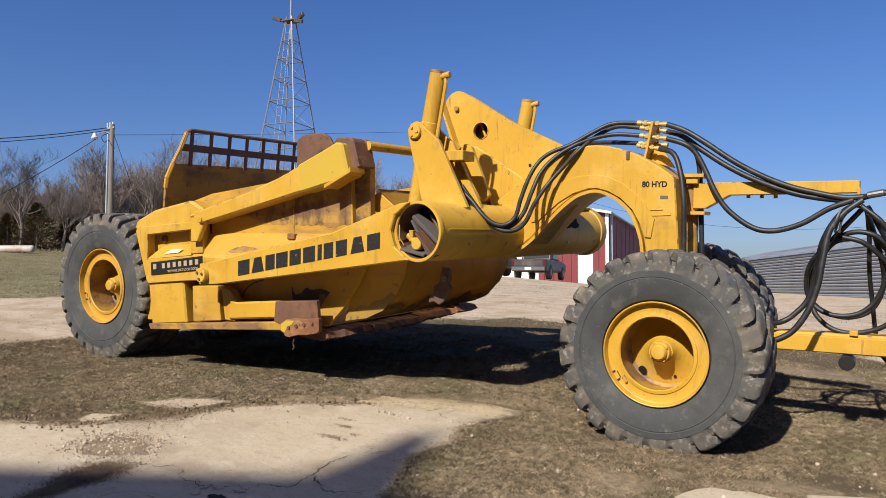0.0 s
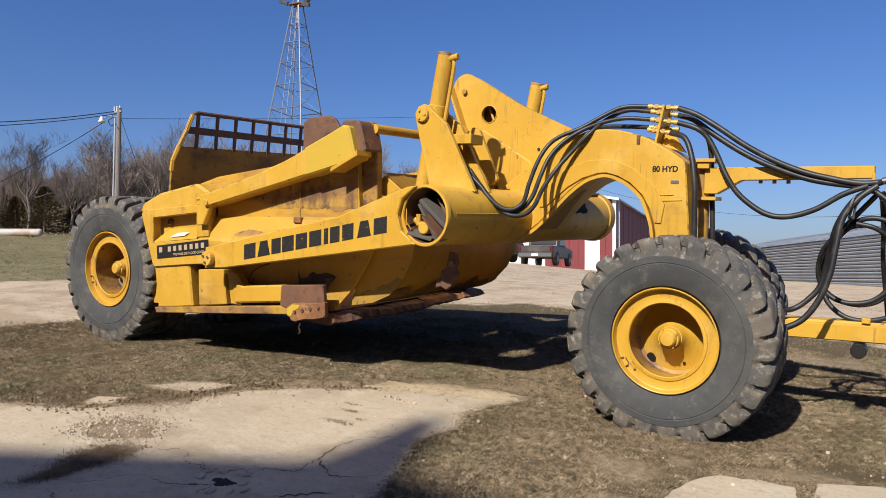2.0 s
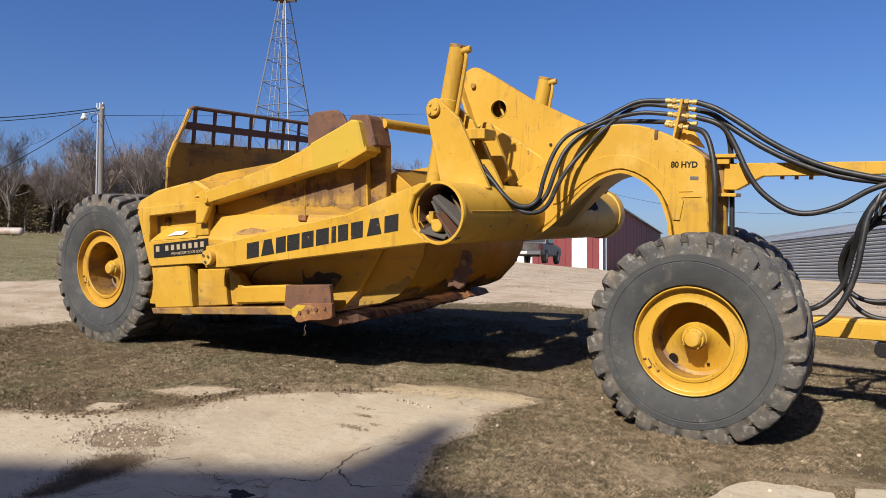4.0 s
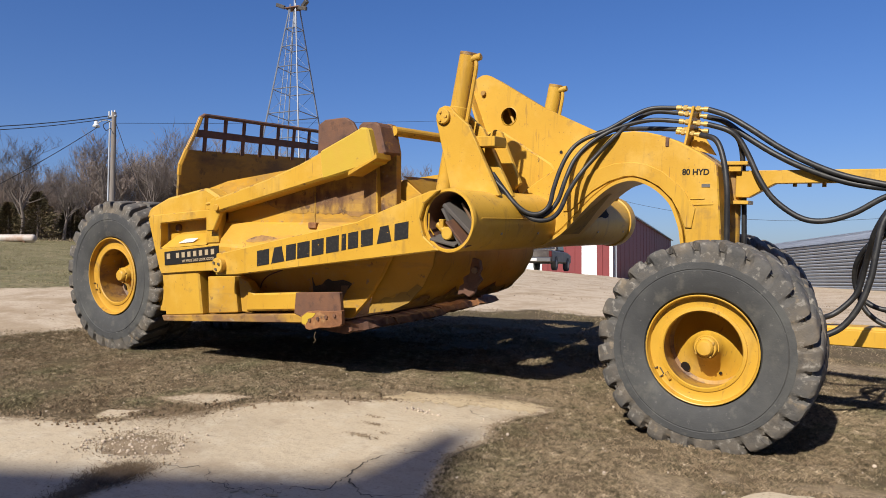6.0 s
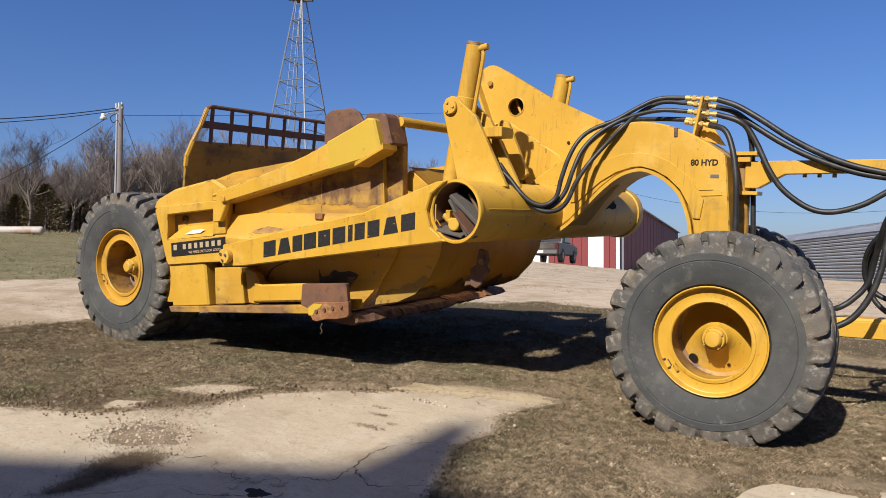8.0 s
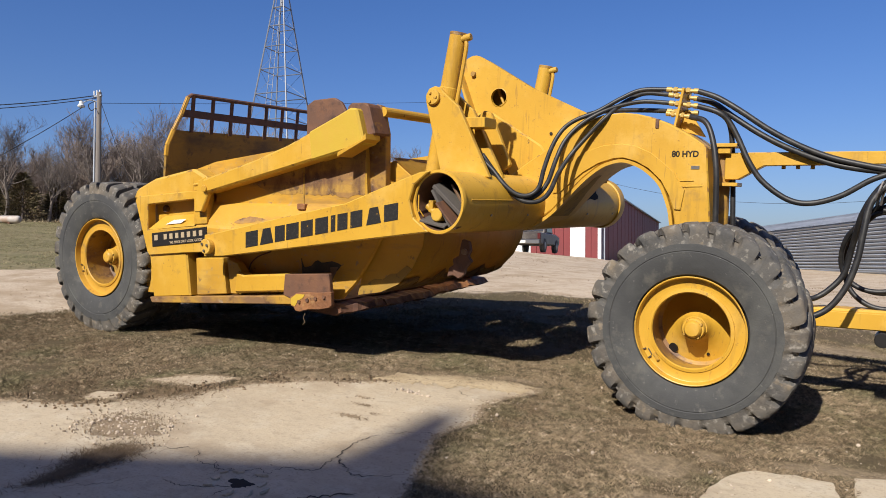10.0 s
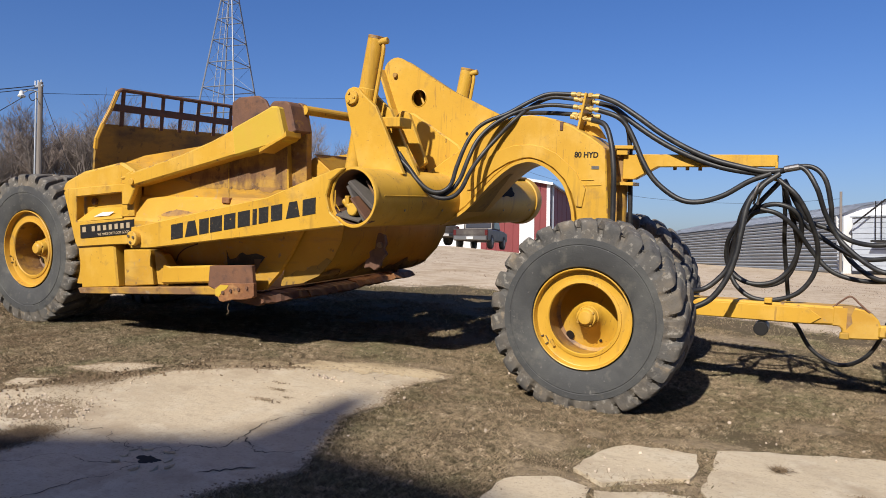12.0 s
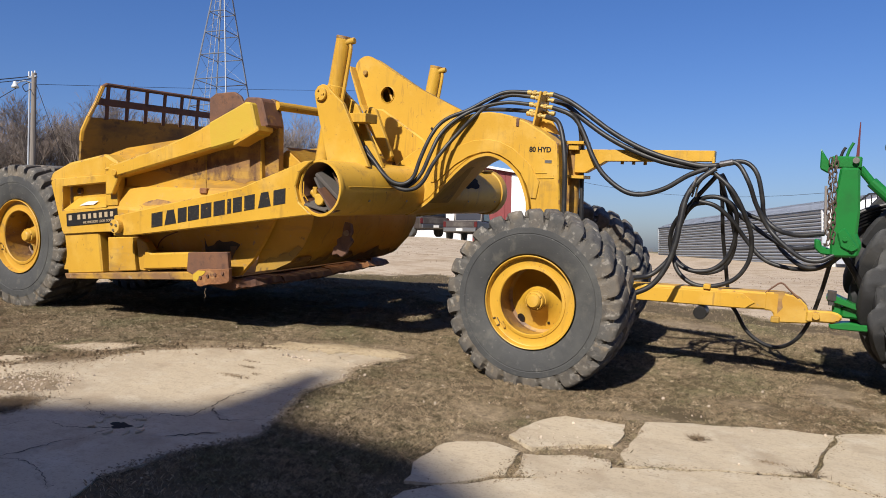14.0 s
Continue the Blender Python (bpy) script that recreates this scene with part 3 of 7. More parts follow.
ARM_FLAT = [(-5.26, 1.06), (-4.95, 1.085), (-2.25, 1.50), (-2.42, 1.62), (-2.47, 1.78), (-2.42, 1.93), (-2.25, 2.06), (-2.36, 2.05), (-2.68, 1.935), (-3.22, 1.735), (-4.12, 1.548), (-5.09, 1.335), (-5.25, 1.31)]
arm = part("draft_arm", plate(ARM_FLAT, -1.72, -1.58, 0.01), M_YEL, scraper, "yellow draft arm with black block marks")
far_arm = mirror_y(arm)
far_arm.location = (0.25, 0, 0)
tube_bm = bmesh.new()
ax = (TUBE_B - TUBE_A).normalized()
turn_tube = Matrix.Translation((TUBE_A + TUBE_B) / 2) @ ax.to_track_quat("Y", "Z").to_matrix().to_4x4()
L = (TUBE_B - TUBE_A).length / 2
tube_prof = [(0.262, -L), (0.270, -L - 0.012), (0.292, -L - 0.010), (0.297, -L + 0.01), (0.297, -L + 0.03), (TUBE_R, -L + 0.035), (TUBE_R, L - 0.14), (0.305, L - 0.135), (0.310, L - 0.03), (0.300, L), (0.262, L)]
tube = part("cross_tube", lathe(tube_prof, 48, turn_tube), M_YEL, scraper, "yellow open-ended cross tube", smooth=True)
part("tube_bore", lathe([(0.262, -L + 0.002), (0.258, -L + 0.05), (0.258, -L + 1.1), (0.0, -L + 1.1)], 40, turn_tube), M_RUST, tube, "dark rusty inside of the tube", smooth=True)
part("tube_bore", lathe([(0.262, L - 0.002), (0.258, L - 0.05), (0.258, L - 1.1), (0.0, L - 1.1)], 40, turn_tube), M_RUST, tube, "dark rusty inside of the tube", smooth=True)
part("weld_seam", rod(turn_tube @ Vector((0.286, -L + 0.12, 0.03)), turn_tube @ Vector((0.286, -L + 1.15, 0.03)), 0.006, seg=6), M_YEL, tube)
for (dx, dz, ry, ln, wd, dy, mt) in ((0.075, 0.03, 43, 0.42, 0.10, 0.20, M_DEBRIS), (0.03, -0.04, 61, 0.38, 0.07, 0.16, M_DEBRIS), (0.14, 0.06, 58, 0.30, 0.06, 0.30, M_BLADE), (0.10, -0.10, 50, 0.30, 0.05, 0.12, M_RUST), (-0.10, -0.17, 12, 0.26, 0.06, 0.18, M_DEBRIS), (0.0, 0.10, 35, 0.34, 0.05, 0.34, M_RUST)):
    b = box(-ln / 2, ln / 2, -0.16, 0.40, -0.012, 0.012, 0.004)
    bmesh.ops.transform(b, matrix=Matrix.Translation((TUBE_A.x + dx, TUBE_A.y + dy, TUBE_A.z + dz)) @ pose(0, 0, 0, 14, ry, 10) @ Matrix.Diagonal((1, 1, wd / 0.06, 1)), verts=b.verts)
    part("stowed_board", b, mt, tube, "weathered scrap boards stowed in the tube")
clutter = rod((TUBE_A.x - 0.19, TUBE_A.y + 0.12, TUBE_A.z - 0.04), (TUBE_A.x - 0.06, TUBE_A.y + 0.10, TUBE_A.z - 0.13), 0.034, seg=12, w=0.004)
clutter = rod((TUBE_A.x - 0.06, TUBE_A.y + 0.06, TUBE_A.z - 0.12), (TUBE_A.x - 0.05, TUBE_A.y + 0.22, TUBE_A.z - 0.13), 0.062, seg=14, w=0.008, bm=clutter)
clutter = box(TUBE_A.x - 0.16, TUBE_A.x - 0.11, TUBE_A.y + 0.08, TUBE_A.y + 0.2, TUBE_A.z - 0.10, TUBE_A.z + 0.01, 0.006, bm=clutter)
part("stowed_bracket", clutter, M_EDGE, tube, "chipped yellow-brown casting stowed in the tube")
for p_, q_, r_m in (((-0.228, 0.02, -0.10), (-0.228, 0.02, 0.06), 0.007), ((-0.235, 0.02, -0.06), (-0.19, 0.05, -0.14), 0.006)):
    part("tube_hook", rod(TUBE_A + Vector(p_), TUBE_A + Vector(q_), r_m, seg=6), M_YEL, tube)


def on_tube(u, deg, r):
    """A point u along the cross tube from its near end, at an angle up from its front."""
    c = TUBE_A + ax * u
    return c + Vector((math.cos(radians(deg)), 0, math.sin(radians(deg)))) * r


for u in (0.445, 1.107, 2.432, 3.105):
    part("bolt", rod(on_tube(u, -23, TUBE_R - 0.01), on_tube(u, -23, TUBE_R + 0.010), 0.013, seg=8), M_STEEL, tube, "small bare bolt in the tube")
gap = bmesh.new()
grid = [[gap.verts.new(on_tube(2.20 + 0.09 * i + 0.03 * (k % 2) * (i % 2), 9 + 7 * k + 3 * (i % 2), TUBE_R + 0.003)) for k in range(5)] for i in range(6)]
for a, b in zip(grid, grid[1:]):
    for k in range(4):
        gap.faces.new((a[k], a[k + 1], b[k + 1], b[k]))
part("tube_opening", gap, M_HOLE, tube, "black ragged opening in the tube", smooth=True)
part("tube_strap", box(-1.86, -1.70, 1.28, 1.60, 2.045, 2.075, 0.006), M_GRIME, tube, "grimy strap lying on the tube")
b = rod((-5.16, -1.79, 1.185), (-5.16, -1.55, 1.185), 0.085, seg=24, w=0.006)
pin = part("arm_pin", b, M_YEL, arm, "yellow pin boss with three bolts")
for i in range(3):
    a = i * 2.1 + 0.4
    part("bolt", rod((-5.16 + 0.045 * math.cos(a), -1.805, 1.185 + 0.045 * math.sin(a)), (-5.16 + 0.045 * math.cos(a), -1.785, 1.185 + 0.045 * math.sin(a)), 0.016, seg=6), M_STEEL, pin)

# block marks along the arm: plain dark shapes, worn through in places
MARKS = ((-4.590, -4.410, 0), (-4.375, -4.185, 0.22), (-4.160, -4.022, 0), (-4.000, -3.830, 0), (-3.800, -3.640, 0), (-3.605, -3.440, 0), (-3.402, -3.346, 0), (-3.318, -3.192, 0), (-3.155, -3.010, 0), (-2.960, -2.785, 0.22), (-2.750, -2.590, 0))
for x0, x1, taper in MARKS:
    pts = []
    for u, v in ((0, 0), (1, 0), (1 - taper, 1), (taper, 1)):
        x = x0 + (x1 - x0) * u
        pts.append((x, 1.205 + 0.197 * (x + 4.598) + (0.168 - 0.004 * (x + 4.6)) * v))
    part("block_mark", plate(pts, -1.724, -1.716, 0), M_MARK, arm, "worn black block mark")


# gooseneck
NECK = [(-0.06, 1.20), (-0.36, 1.20), (-0.38, 1.55), (-0.399, 1.671), (-0.416, 1.762), (-0.466, 1.904), (-0.533, 2.028), (-0.661, 2.146), (-0.787, 2.214), (-0.914, 2.247), (-1.04, 2.227), (-1.167, 2.171), (-1.325, 2.047), (-1.485, 1.884), (-1.648, 1.711), (-1.80, 1.60), (-1.969, 1.52), (-2.15, 1.62), (-2.2, 2.02), (-1.95, 2.20), (-1.55, 2.45), (-1.30, 2.62), (-1.15, 2.672), (-1.031, 2.685), (-0.937, 2.691), (-0.80, 2.676), (-0.657, 2.642), (-0.503, 2.584), (-0.29, 2.465), (-0.128, 2.354), (-0.065, 1.65)]
neck = part("gooseneck", plate(NECK, -0.28, 0.28, 0.012), M_YEL, scraper, "yellow arched gooseneck box beam")
BAND = [(-0.398, 1.763), (-0.453, 1.899), (-0.533, 2.034), (-0.661, 2.152), (-0.788, 2.219), (-0.915, 2.252), (-1.009, 2.245), (-1.168, 2.195), (-1.327, 2.101), (-1.488, 1.963), (-1.567, 1.893), (-1.642, 1.884), (-1.594, 2.04), (-1.433, 2.226), (-1.305, 2.312), (-1.112, 2.374), (-0.922, 2.387), (-0.795, 2.365), (-0.638, 2.297), (-0.512, 2.196), (-0.417, 2.112), (-0.371, 2.028), (-0.308, 1.95), (-0.338, 1.76)]
part("arch_band", plate(BAND, -0.296, -0.276, 0.004), M_YEL, neck)
arch = spline([(x, 0, z) for x, z in NECK[2:17]], 4)
fl = bmesh.new()
strip = []
for i, p in enumerate(arch):
    d = (arch[min(i + 1, len(arch) - 1)] - arch[max(i - 1, 0)]).normalized()
    inn = Vector((d.z, 0, -d.x))
    inn = inn if inn.dot(Vector((-0.95, 0, 1.5)) - p) > 0 else -inn
    strip.append([fl.verts.new((q.x, y, q.z)) for q, y in ((p + inn * 0.010, -0.305), (p + inn * 0.042, -0.305), (p + inn * 0.042, 0.305), (p + inn * 0.010, 0.305))])
for a, b in zip(strip, strip[1:]):
    for k in range(4):
        fl.faces.new((a[k], a[(k + 1) % 4], b[(k + 1) % 4], b[k]))
fl.faces.new(strip[0])
fl.faces.new(strip[-1])
bmesh.ops.recalc_face_normals(fl, faces=fl.faces)
part("arch_flange", fl, M_YEL, neck, "yellow bottom flange of the arch", smooth=True)
# dark strip under the arch: oily stain and painted shade in one
st_ = bmesh.new()
rows_ = []
for i in range(38, 50):
    p, d = arch[i], (arch[i + 1] - arch[i - 1]).normalized()
    f_ = (i - 38) / 11
    q = p + Vector((d.z, 0, -d.x)) * (0.0445 if Vector((d.z, 0, -d.x)).z < 0 else -0.0445)
    w0, w1 = -0.10 - 0.19 * f_ + 0.05 * noise.noise((i * 0.5, 1, 0)), -0.02 + 0.22 * f_ + 0.05 * noise.noise((i * 0.5, 5, 0))
    rows_.append([st_.verts.new((q.x, max(-0.30, w0), q.z)), st_.verts.new((q.x, w1, q.z))])
for a, b in zip(rows_, rows_[1:]):
    st_.faces.new((a[0], a[1], b[1], b[0]))
part("oil_stain", st_, M_GRIME, neck, "dark oily stain under the arch, with the shade there painted in")
for pts in ([(-0.36, 2.03), (-0.23, 2.035), (-0.23, 2.045), (-0.36, 2.04)], [(-0.35, 1.975), (-0.15, 1.985), (-0.15, 1.996), (-0.35, 1.986)]):
    part("weld_bead", plate(pts, -0.288, -0.276, 0.002), M_YEL, neck)
part("lifting_eye", box(-0.615, -0.58, -0.29, -0.2, 2.53, 2.62, 0.006), M_RUST, neck, "rusty welded lug")


def lettering(name, words, size, thick):
    """Flat letters as a mesh, centred on the origin."""
    cu = bpy.data.curves.new(name, "FONT")
    cu.bevel_depth, cu.bevel_resolution = thick, 0
    cu.body, cu.size, cu.extrude, cu.align_x, cu.align_y = words, size, 0.001, "CENTER", "CENTER"
    ob = bpy.data.objects.new(name, cu)
    scene.collection.objects.link(ob)
    me = bpy.data.meshes.new_from_object(ob.evaluated_get(bpy.context.evaluated_depsgraph_get()))
    bpy.data.objects.remove(ob)
    me.materials.clear()
    return me


tme = lettering("model_text", "80 HYD", 0.078, 0.0026)
tme.transform(pose(-0.322, -0.2815, 2.286, 90, 0, 0) @ Matrix.Diagonal((0.95, 1, 1, 1)))
tme.materials.append(M_BLACK)
tx = new("model_text", tme)
tx.parent = neck
tx["label"] = "black stencilled model text"
part("data_plate", box(-0.262, -0.185, -0.285, -0.278, 2.146, 2.178, 0.001), M_STEEL, neck, "small bare metal data plate")

# cheek tower above the tube
CHEEK = [(-2.22, 1.98), (-2.30, 2.12), (-2.74, 2.80), (-2.93, 3.27), (-2.92, 3.315), (-2.89, 3.355), (-2.85, 3.385), (-2.80, 3.405), (-2.75, 3.408), (-2.70, 3.395), (-2.65, 3.37), (-2.05, 3.02), (-1.35, 2.70), (-1.25, 2.4), (-1.5, 2.0)]
HOLE = [(-2.445 + 0.095 * math.cos(radians(a)), 2.93 + 0.095 * math.sin(radians(a))) for a in range(150, 150 + 361, 20)]
cheek = part("cheek_plate", plate(CHEEK[:3] + HOLE[:1] + HOLE[1:] + CHEEK[2:], -0.02, 0.015, 0), M_YEL, scraper, "tall yellow cheek plate of the draft frame")
part("cheek_back", plate([(x * 0.985 - 0.036, z * 0.99 + 0.02) for x, z in CHEEK], 0.13, 0.18, 0.008), M_GRIME, cheek)
part("cheek_edge", plate([(-2.90, 3.33), (-2.80, 3.39), (-2.70, 3.38), (-2.05, 3.0), (-1.4, 2.70), (-1.42, 2.67), (-2.06, 2.97), (-2.70, 3.35), (-2.79, 3.36), (-2.88, 3.30)], 0.015, 0.13, 0), M_YEL, cheek)
part("inner_rod", rod((-2.52, 0.08, 3.06), (-2.40, 0.08, 2.80), 0.016, seg=8), M_WORN, cheek, "thin steel rod behind the hole")
part("cheek_flange", plate([(-2.30, 2.12), (-2.74, 2.80), (-2.93, 3.27), (-2.955, 3.275), (-2.775, 2.79), (-2.33, 2.10)], -0.14, 0.30, 0.004), M_YEL, cheek)
part("cheek_doubler", plate([(-2.73, 2.765), (-2.49, 2.752), (-1.90, 2.395), (-1.83, 2.30), (-1.95, 2.05), (-2.24, 2.0), (-2.30, 2.12)], -0.055, -0.018, 0.022), M_YEL, cheek)
part("lightening_hole", lathe([(0.103, 0.0), (0.103, -0.006), (0.095, -0.008), (0.095, 0.030)], 32, Matrix.Translation((-2.445, -0.02, 2.93))), M_YEL, cheek)
part("cheek_pin", rod((-2.77, -0.055, 3.20), (-2.77, 0.1, 3.20), 0.030, seg=12, w=0.004), M_SCUFF, cheek, "painted pin in the cheek plate")
part("cheek_slot", plate([(-2.34, 2.06), (-2.33, 2.30), (-2.18, 2.07)], -0.026, -0.018, 0), M_RUST, cheek, "dark triangular opening in the cheek plate")
part("cheek_dot", lathe([(0.018, -0.004), (0, -0.004)], 12, Matrix.Translation((-1.80, -0.024, 2.52))), M_BLACK, cheek)

# cylinder levers and lift cylinders
LEVER = [(-1.92, 2.02), (-2.46, 2.03), (-2.66, 2.76), (-2.665, 2.82), (-2.63, 2.885), (-2.56, 2.91), (-2.49, 2.89), (-2.45, 2.84), (-2.28, 2.70)]
lever = part("cylinder_bracket", plate(LEVER, -1.18, -1.12, 0.008), M_YEL, scraper, "yellow upright cylinder bracket on the cross tube")
pb = part("bracket_pin", rod((-2.565, -1.215, 2.80), (-2.565, -1.10, 2.80), 0.075, seg=24, w=0.006), M_YEL, lever)
for i in range(3):
    a = 2.1 * i
    part("bolt", rod((-2.565 + 0.045 * math.cos(a), -1.228, 2.80 + 0.045 * math.sin(a)), (-2.565 + 0.045 * math.cos(a), -1.21, 2.80 + 0.045 * math.sin(a)), 0.013, seg=6), M_YEL, pb)
inner = part("cylinder_bracket", plate(LEVER, -0.90, -0.84, 0.008), M_YEL, scraper, "yellow upright cylinder bracket on the cross tube")
part("bracket_tie", box(-2.25, -2.02, -1.12, -0.88, 2.50, 2.60, 0.006), M_YEL, lever)
part("inner_link", plate([(-2.06, 2.1), (-2.36, 2.55), (-2.38, 2.66), (-2.30, 2.72), (-2.22, 2.69), (-1.98, 2.16)], -0.62, -0.56, 0.008), M_YEL, lever, "yellow inner link plate")
part("inner_pin", rod((-2.32, -0.66, 2.58), (-2.32, -0.5, 2.58), 0.04, seg=16, w=0.004), M_STEEL, lever, "steel link pin")


def lift_cylinder(y, sx):
    c = new("lift_cylinder")
    c.parent = scraper
    c["label"] = "yellow hydraulic lift cylinder with a side pipe"
    lo, hi = Vector((-2.64, y, 2.0)), Vector((-2.375, y, 3.43))
    barrel = part("barrel", rod(lo, hi, 0.092, seg=28, w=0.004), M_YEL, c, smooth=True)
    d = (hi - lo).normalized()
    part("end_cap", rod(hi - d * 0.03, hi + d * 0.006, 0.094, seg=28, w=0.006), M_SCUFF, c, "worn end cap")
    part("collar", rod(lo + d * 0.78, lo + d * 0.92, 0.099, seg=28, w=0.006), M_YEL, c)
    p0 = hi - d * 0.09 + Vector((0.115, -0.03, 0))
    part("pipe", pipe([lo + d * 0.25 + Vector((0.14, -0.03, 0)), lo + d * 0.8 + Vector((0.135, -0.03, 0)), hi - d * 0.20 + Vector((0.13, -0.03, 0)), p0], 0.021, 8), M_YEL, c)
    part("pipe_elbow", rod(hi - d * 0.07 + Vector((0.05, -0.03, 0)), hi - d * 0.05 + Vector((0.16, -0.03, 0)), 0.036, seg=12, w=0.006), M_WORN, c)
    part("rod_end", rod(lo - d * 0.14, lo, 0.055, seg=14), M_STEEL, c, "bare rod end")
    return c


lift_cylinder(-1.04, 1)
lift_cylinder(1.09, 1)
for yy in (0.90, 1.22):
    part("cylinder_bracket", plate([(x + 0.2, z) for x, z in LEVER], yy, yy + 0.06, 0.008), M_YEL, scraper, "yellow upright cylinder bracket on the cross tube")

# king post, gantry arm, tongue
post = part("king_post", rod((-0.035, 0.02, 0.95), (-0.035, 0.02, 2.37), 0.075, seg=20), M_SCUFF, scraper, "worn king post at the front of the gooseneck")
gantry = part("hose_gantry", plate([(0.0, 2.06), (0.0, 2.31), (1.43, 2.325), (1.43, 2.215), (0.34, 2.19), (0.12, 2.06)], -0.07, 0.06, 0.006), M_YEL, scraper, "yellow hose gantry arm")
part("top_bracket", box(-0.09, 0.11, -0.14, 0.12, 2.36, 2.395, 0.004), M_YEL, gantry)
part("top_lug", box(-0.06, 0.05, -0.12, 0.1, 2.30, 2.36, 0.004), M_YEL, gantry)
part("lower_bracket", box(-0.07, 0.13, -0.14, 0.12, 1.995, 2.03, 0.004), M_YEL, gantry)
part("hook_strap", box(1.415, 1.44, -0.10, -0.06, 2.08, 2.26, 0.004), M_YEL, gantry)
for xx in (0.50, 0.62, 0.74):
    part("bolt", rod((xx, 0.0, 2.165), (xx, 0.0, 2.20), 0.018, seg=8), M_WORN, gantry)
mani_bm = box(-0.012, 0.012, -0.16, 0.15, 0.0, 0.40, 0.004)
bmesh.ops.transform(mani_bm, matrix=Matrix.Translation((-0.47, 0, 2.53)) @ pose(0, 0, 0, 0, 10, 0), verts=mani_bm.verts)
mani = part("hose_manifold", mani_bm, M_YEL, scraper, "yellow manifold plate holding hose couplings")
part("manifold_gusset", plate([(-0.46, 2.53), (-0.41, 2.72), (-0.36, 2.71), (-0.20, 2.46)], -0.02, 0.02, 0.004), M_YEL, mani)
for a, b in (((-0.57, -0.10, 2.92), (-0.27, -0.10, 2.89)), ((-0.59, 0.06, 2.89), (-0.31, 0.06, 2.84)), ((-0.54, -0.10, 2.79), (-0.27, -0.10, 2.75)), ((-0.60, 0.06, 2.73), (-0.30, 0.06, 2.70)), ((-0.56, -0.12, 2.69), (-0.33, -0.12, 2.65))):
    a, b = Vector(a), Vector(b)
    f = rod(a, b, 0.019, seg=12)
    for s0, s1, rr in ((0.0, 0.16, 0.026), (0.22, 0.34, 0.029), (0.62, 0.74, 0.029), (0.86, 1.0, 0.026)):
        f = rod(a.lerp(b, s0), a.lerp(b, s1), rr, seg=6 if rr > 0.027 else 12, bm=f)
    part("hose_coupling", f, M_BRASS, mani, "yellow plated hose coupling")

tongue_bm = plate([(0.1, 0.70), (0.61, 0.722), (1.71, 0.745), (2.04, 0.762), (2.07, 0.735), (2.085, 0.648), (2.36, 0.668), (2.392, 0.690), (2.385, 0.76), (2.355, 0.84), (2.30, 0.895), (2.24, 0.925), (2.14, 0.942), (1.43, 0.926), (0.60, 0.898), (0.1, 0.87)], 0.08, 0.28, 0.02)
bmesh.ops.rotate(tongue_bm, cent=(0, 0.15, 0), matrix=Matrix.Rotation(radians(3.0), 3, "Z"), verts=tongue_bm.verts)
tongue = part("tongue", tongue_bm, M_WORN, scraper, "yellow drawbar tongue with a chipped nose")
side_bm = plate([(0.3, 0.722), (1.80, 0.758), (1.89, 0.825), (1.77, 0.905), (0.3, 0.862)], 0.066, 0.084, 0.004)
bmesh.ops.rotate(side_bm, cent=(0, 0.15, 0), matrix=Matrix.Rotation(radians(3.0), 3, "Z"), verts=side_bm.verts)
nose_bm = plate([(1.98, 0.755), (2.04, 0.758), (2.066, 0.731), (2.081, 0.644), (2.362, 0.664), (2.397, 0.688), (2.390, 0.762), (2.360, 0.845), (2.304, 0.900), (2.242, 0.930), (2.14, 0.946), (1.98, 0.944)], 0.076, 0.284, 0.012)
bmesh.ops.rotate(nose_bm, cent=(0, 0.15, 0), matrix=Matrix.Rotation(radians(3.0), 3, "Z"), verts=nose_bm.verts)
part("nose_plate", nose_bm, M_WORN, tongue, "worn nose plate of the tongue")
part("side_plate", side_bm, M_YEL, tongue)
part("nose_wear", plate([(2.02, 0.765), (2.03, 0.86), (2.06, 0.945), (2.16, 0.948), (2.135, 0.87), (2.15, 0.80), (2.10, 0.73)], 0.186, 0.192, 0), M_WEAR, tongue, "rubbed bare band on the nose")
part("hitch_link", plate([(2.36, 0.685), (2.60, 0.70), (2.66, 0.725), (2.68, 0.765), (2.65, 0.80), (2.58, 0.815), (2.36, 0.80)], 0.18, 0.27, 0.016), M_WORN, tongue, "worn yellow hitch link")
part("hitch_pin", rod((2.45, 0.14, 0.755), (2.45, 0.32, 0.755), 0.035, seg=14, w=0.004), M_WORN, tongue)
part("jack_socket", rod((1.38, 0.10, 0.665), (1.38, 0.30, 0.665), 0.068, seg=20, w=0.006), M_BLACK, tongue, "dark round jack socket")
part("socket_lug", box(2.05, 2.13, 0.12, 0.20, 0.65, 0.71, 0.008), M_GRIME, tongue)
part("wire_loop", pipe([(1.98, 0.2, 0.93), (2.05, 0.2, 1.0), (2.12, 0.2, 1.045), (2.2, 0.2, 0.98), (2.28, 0.2, 0.91)], 0.009, 6), M_RUST, tongue, "rusty wire loop")
part("axle_yoke", box(-0.12, 0.42, -0.12, 0.42, 0.60, 0.90, 0.03), M_YEL, scraper)

# bowl body
bowl = new("bowl")
bowl.parent = scraper
bowl["label"] = "yellow scraper bowl with boxed side panels"


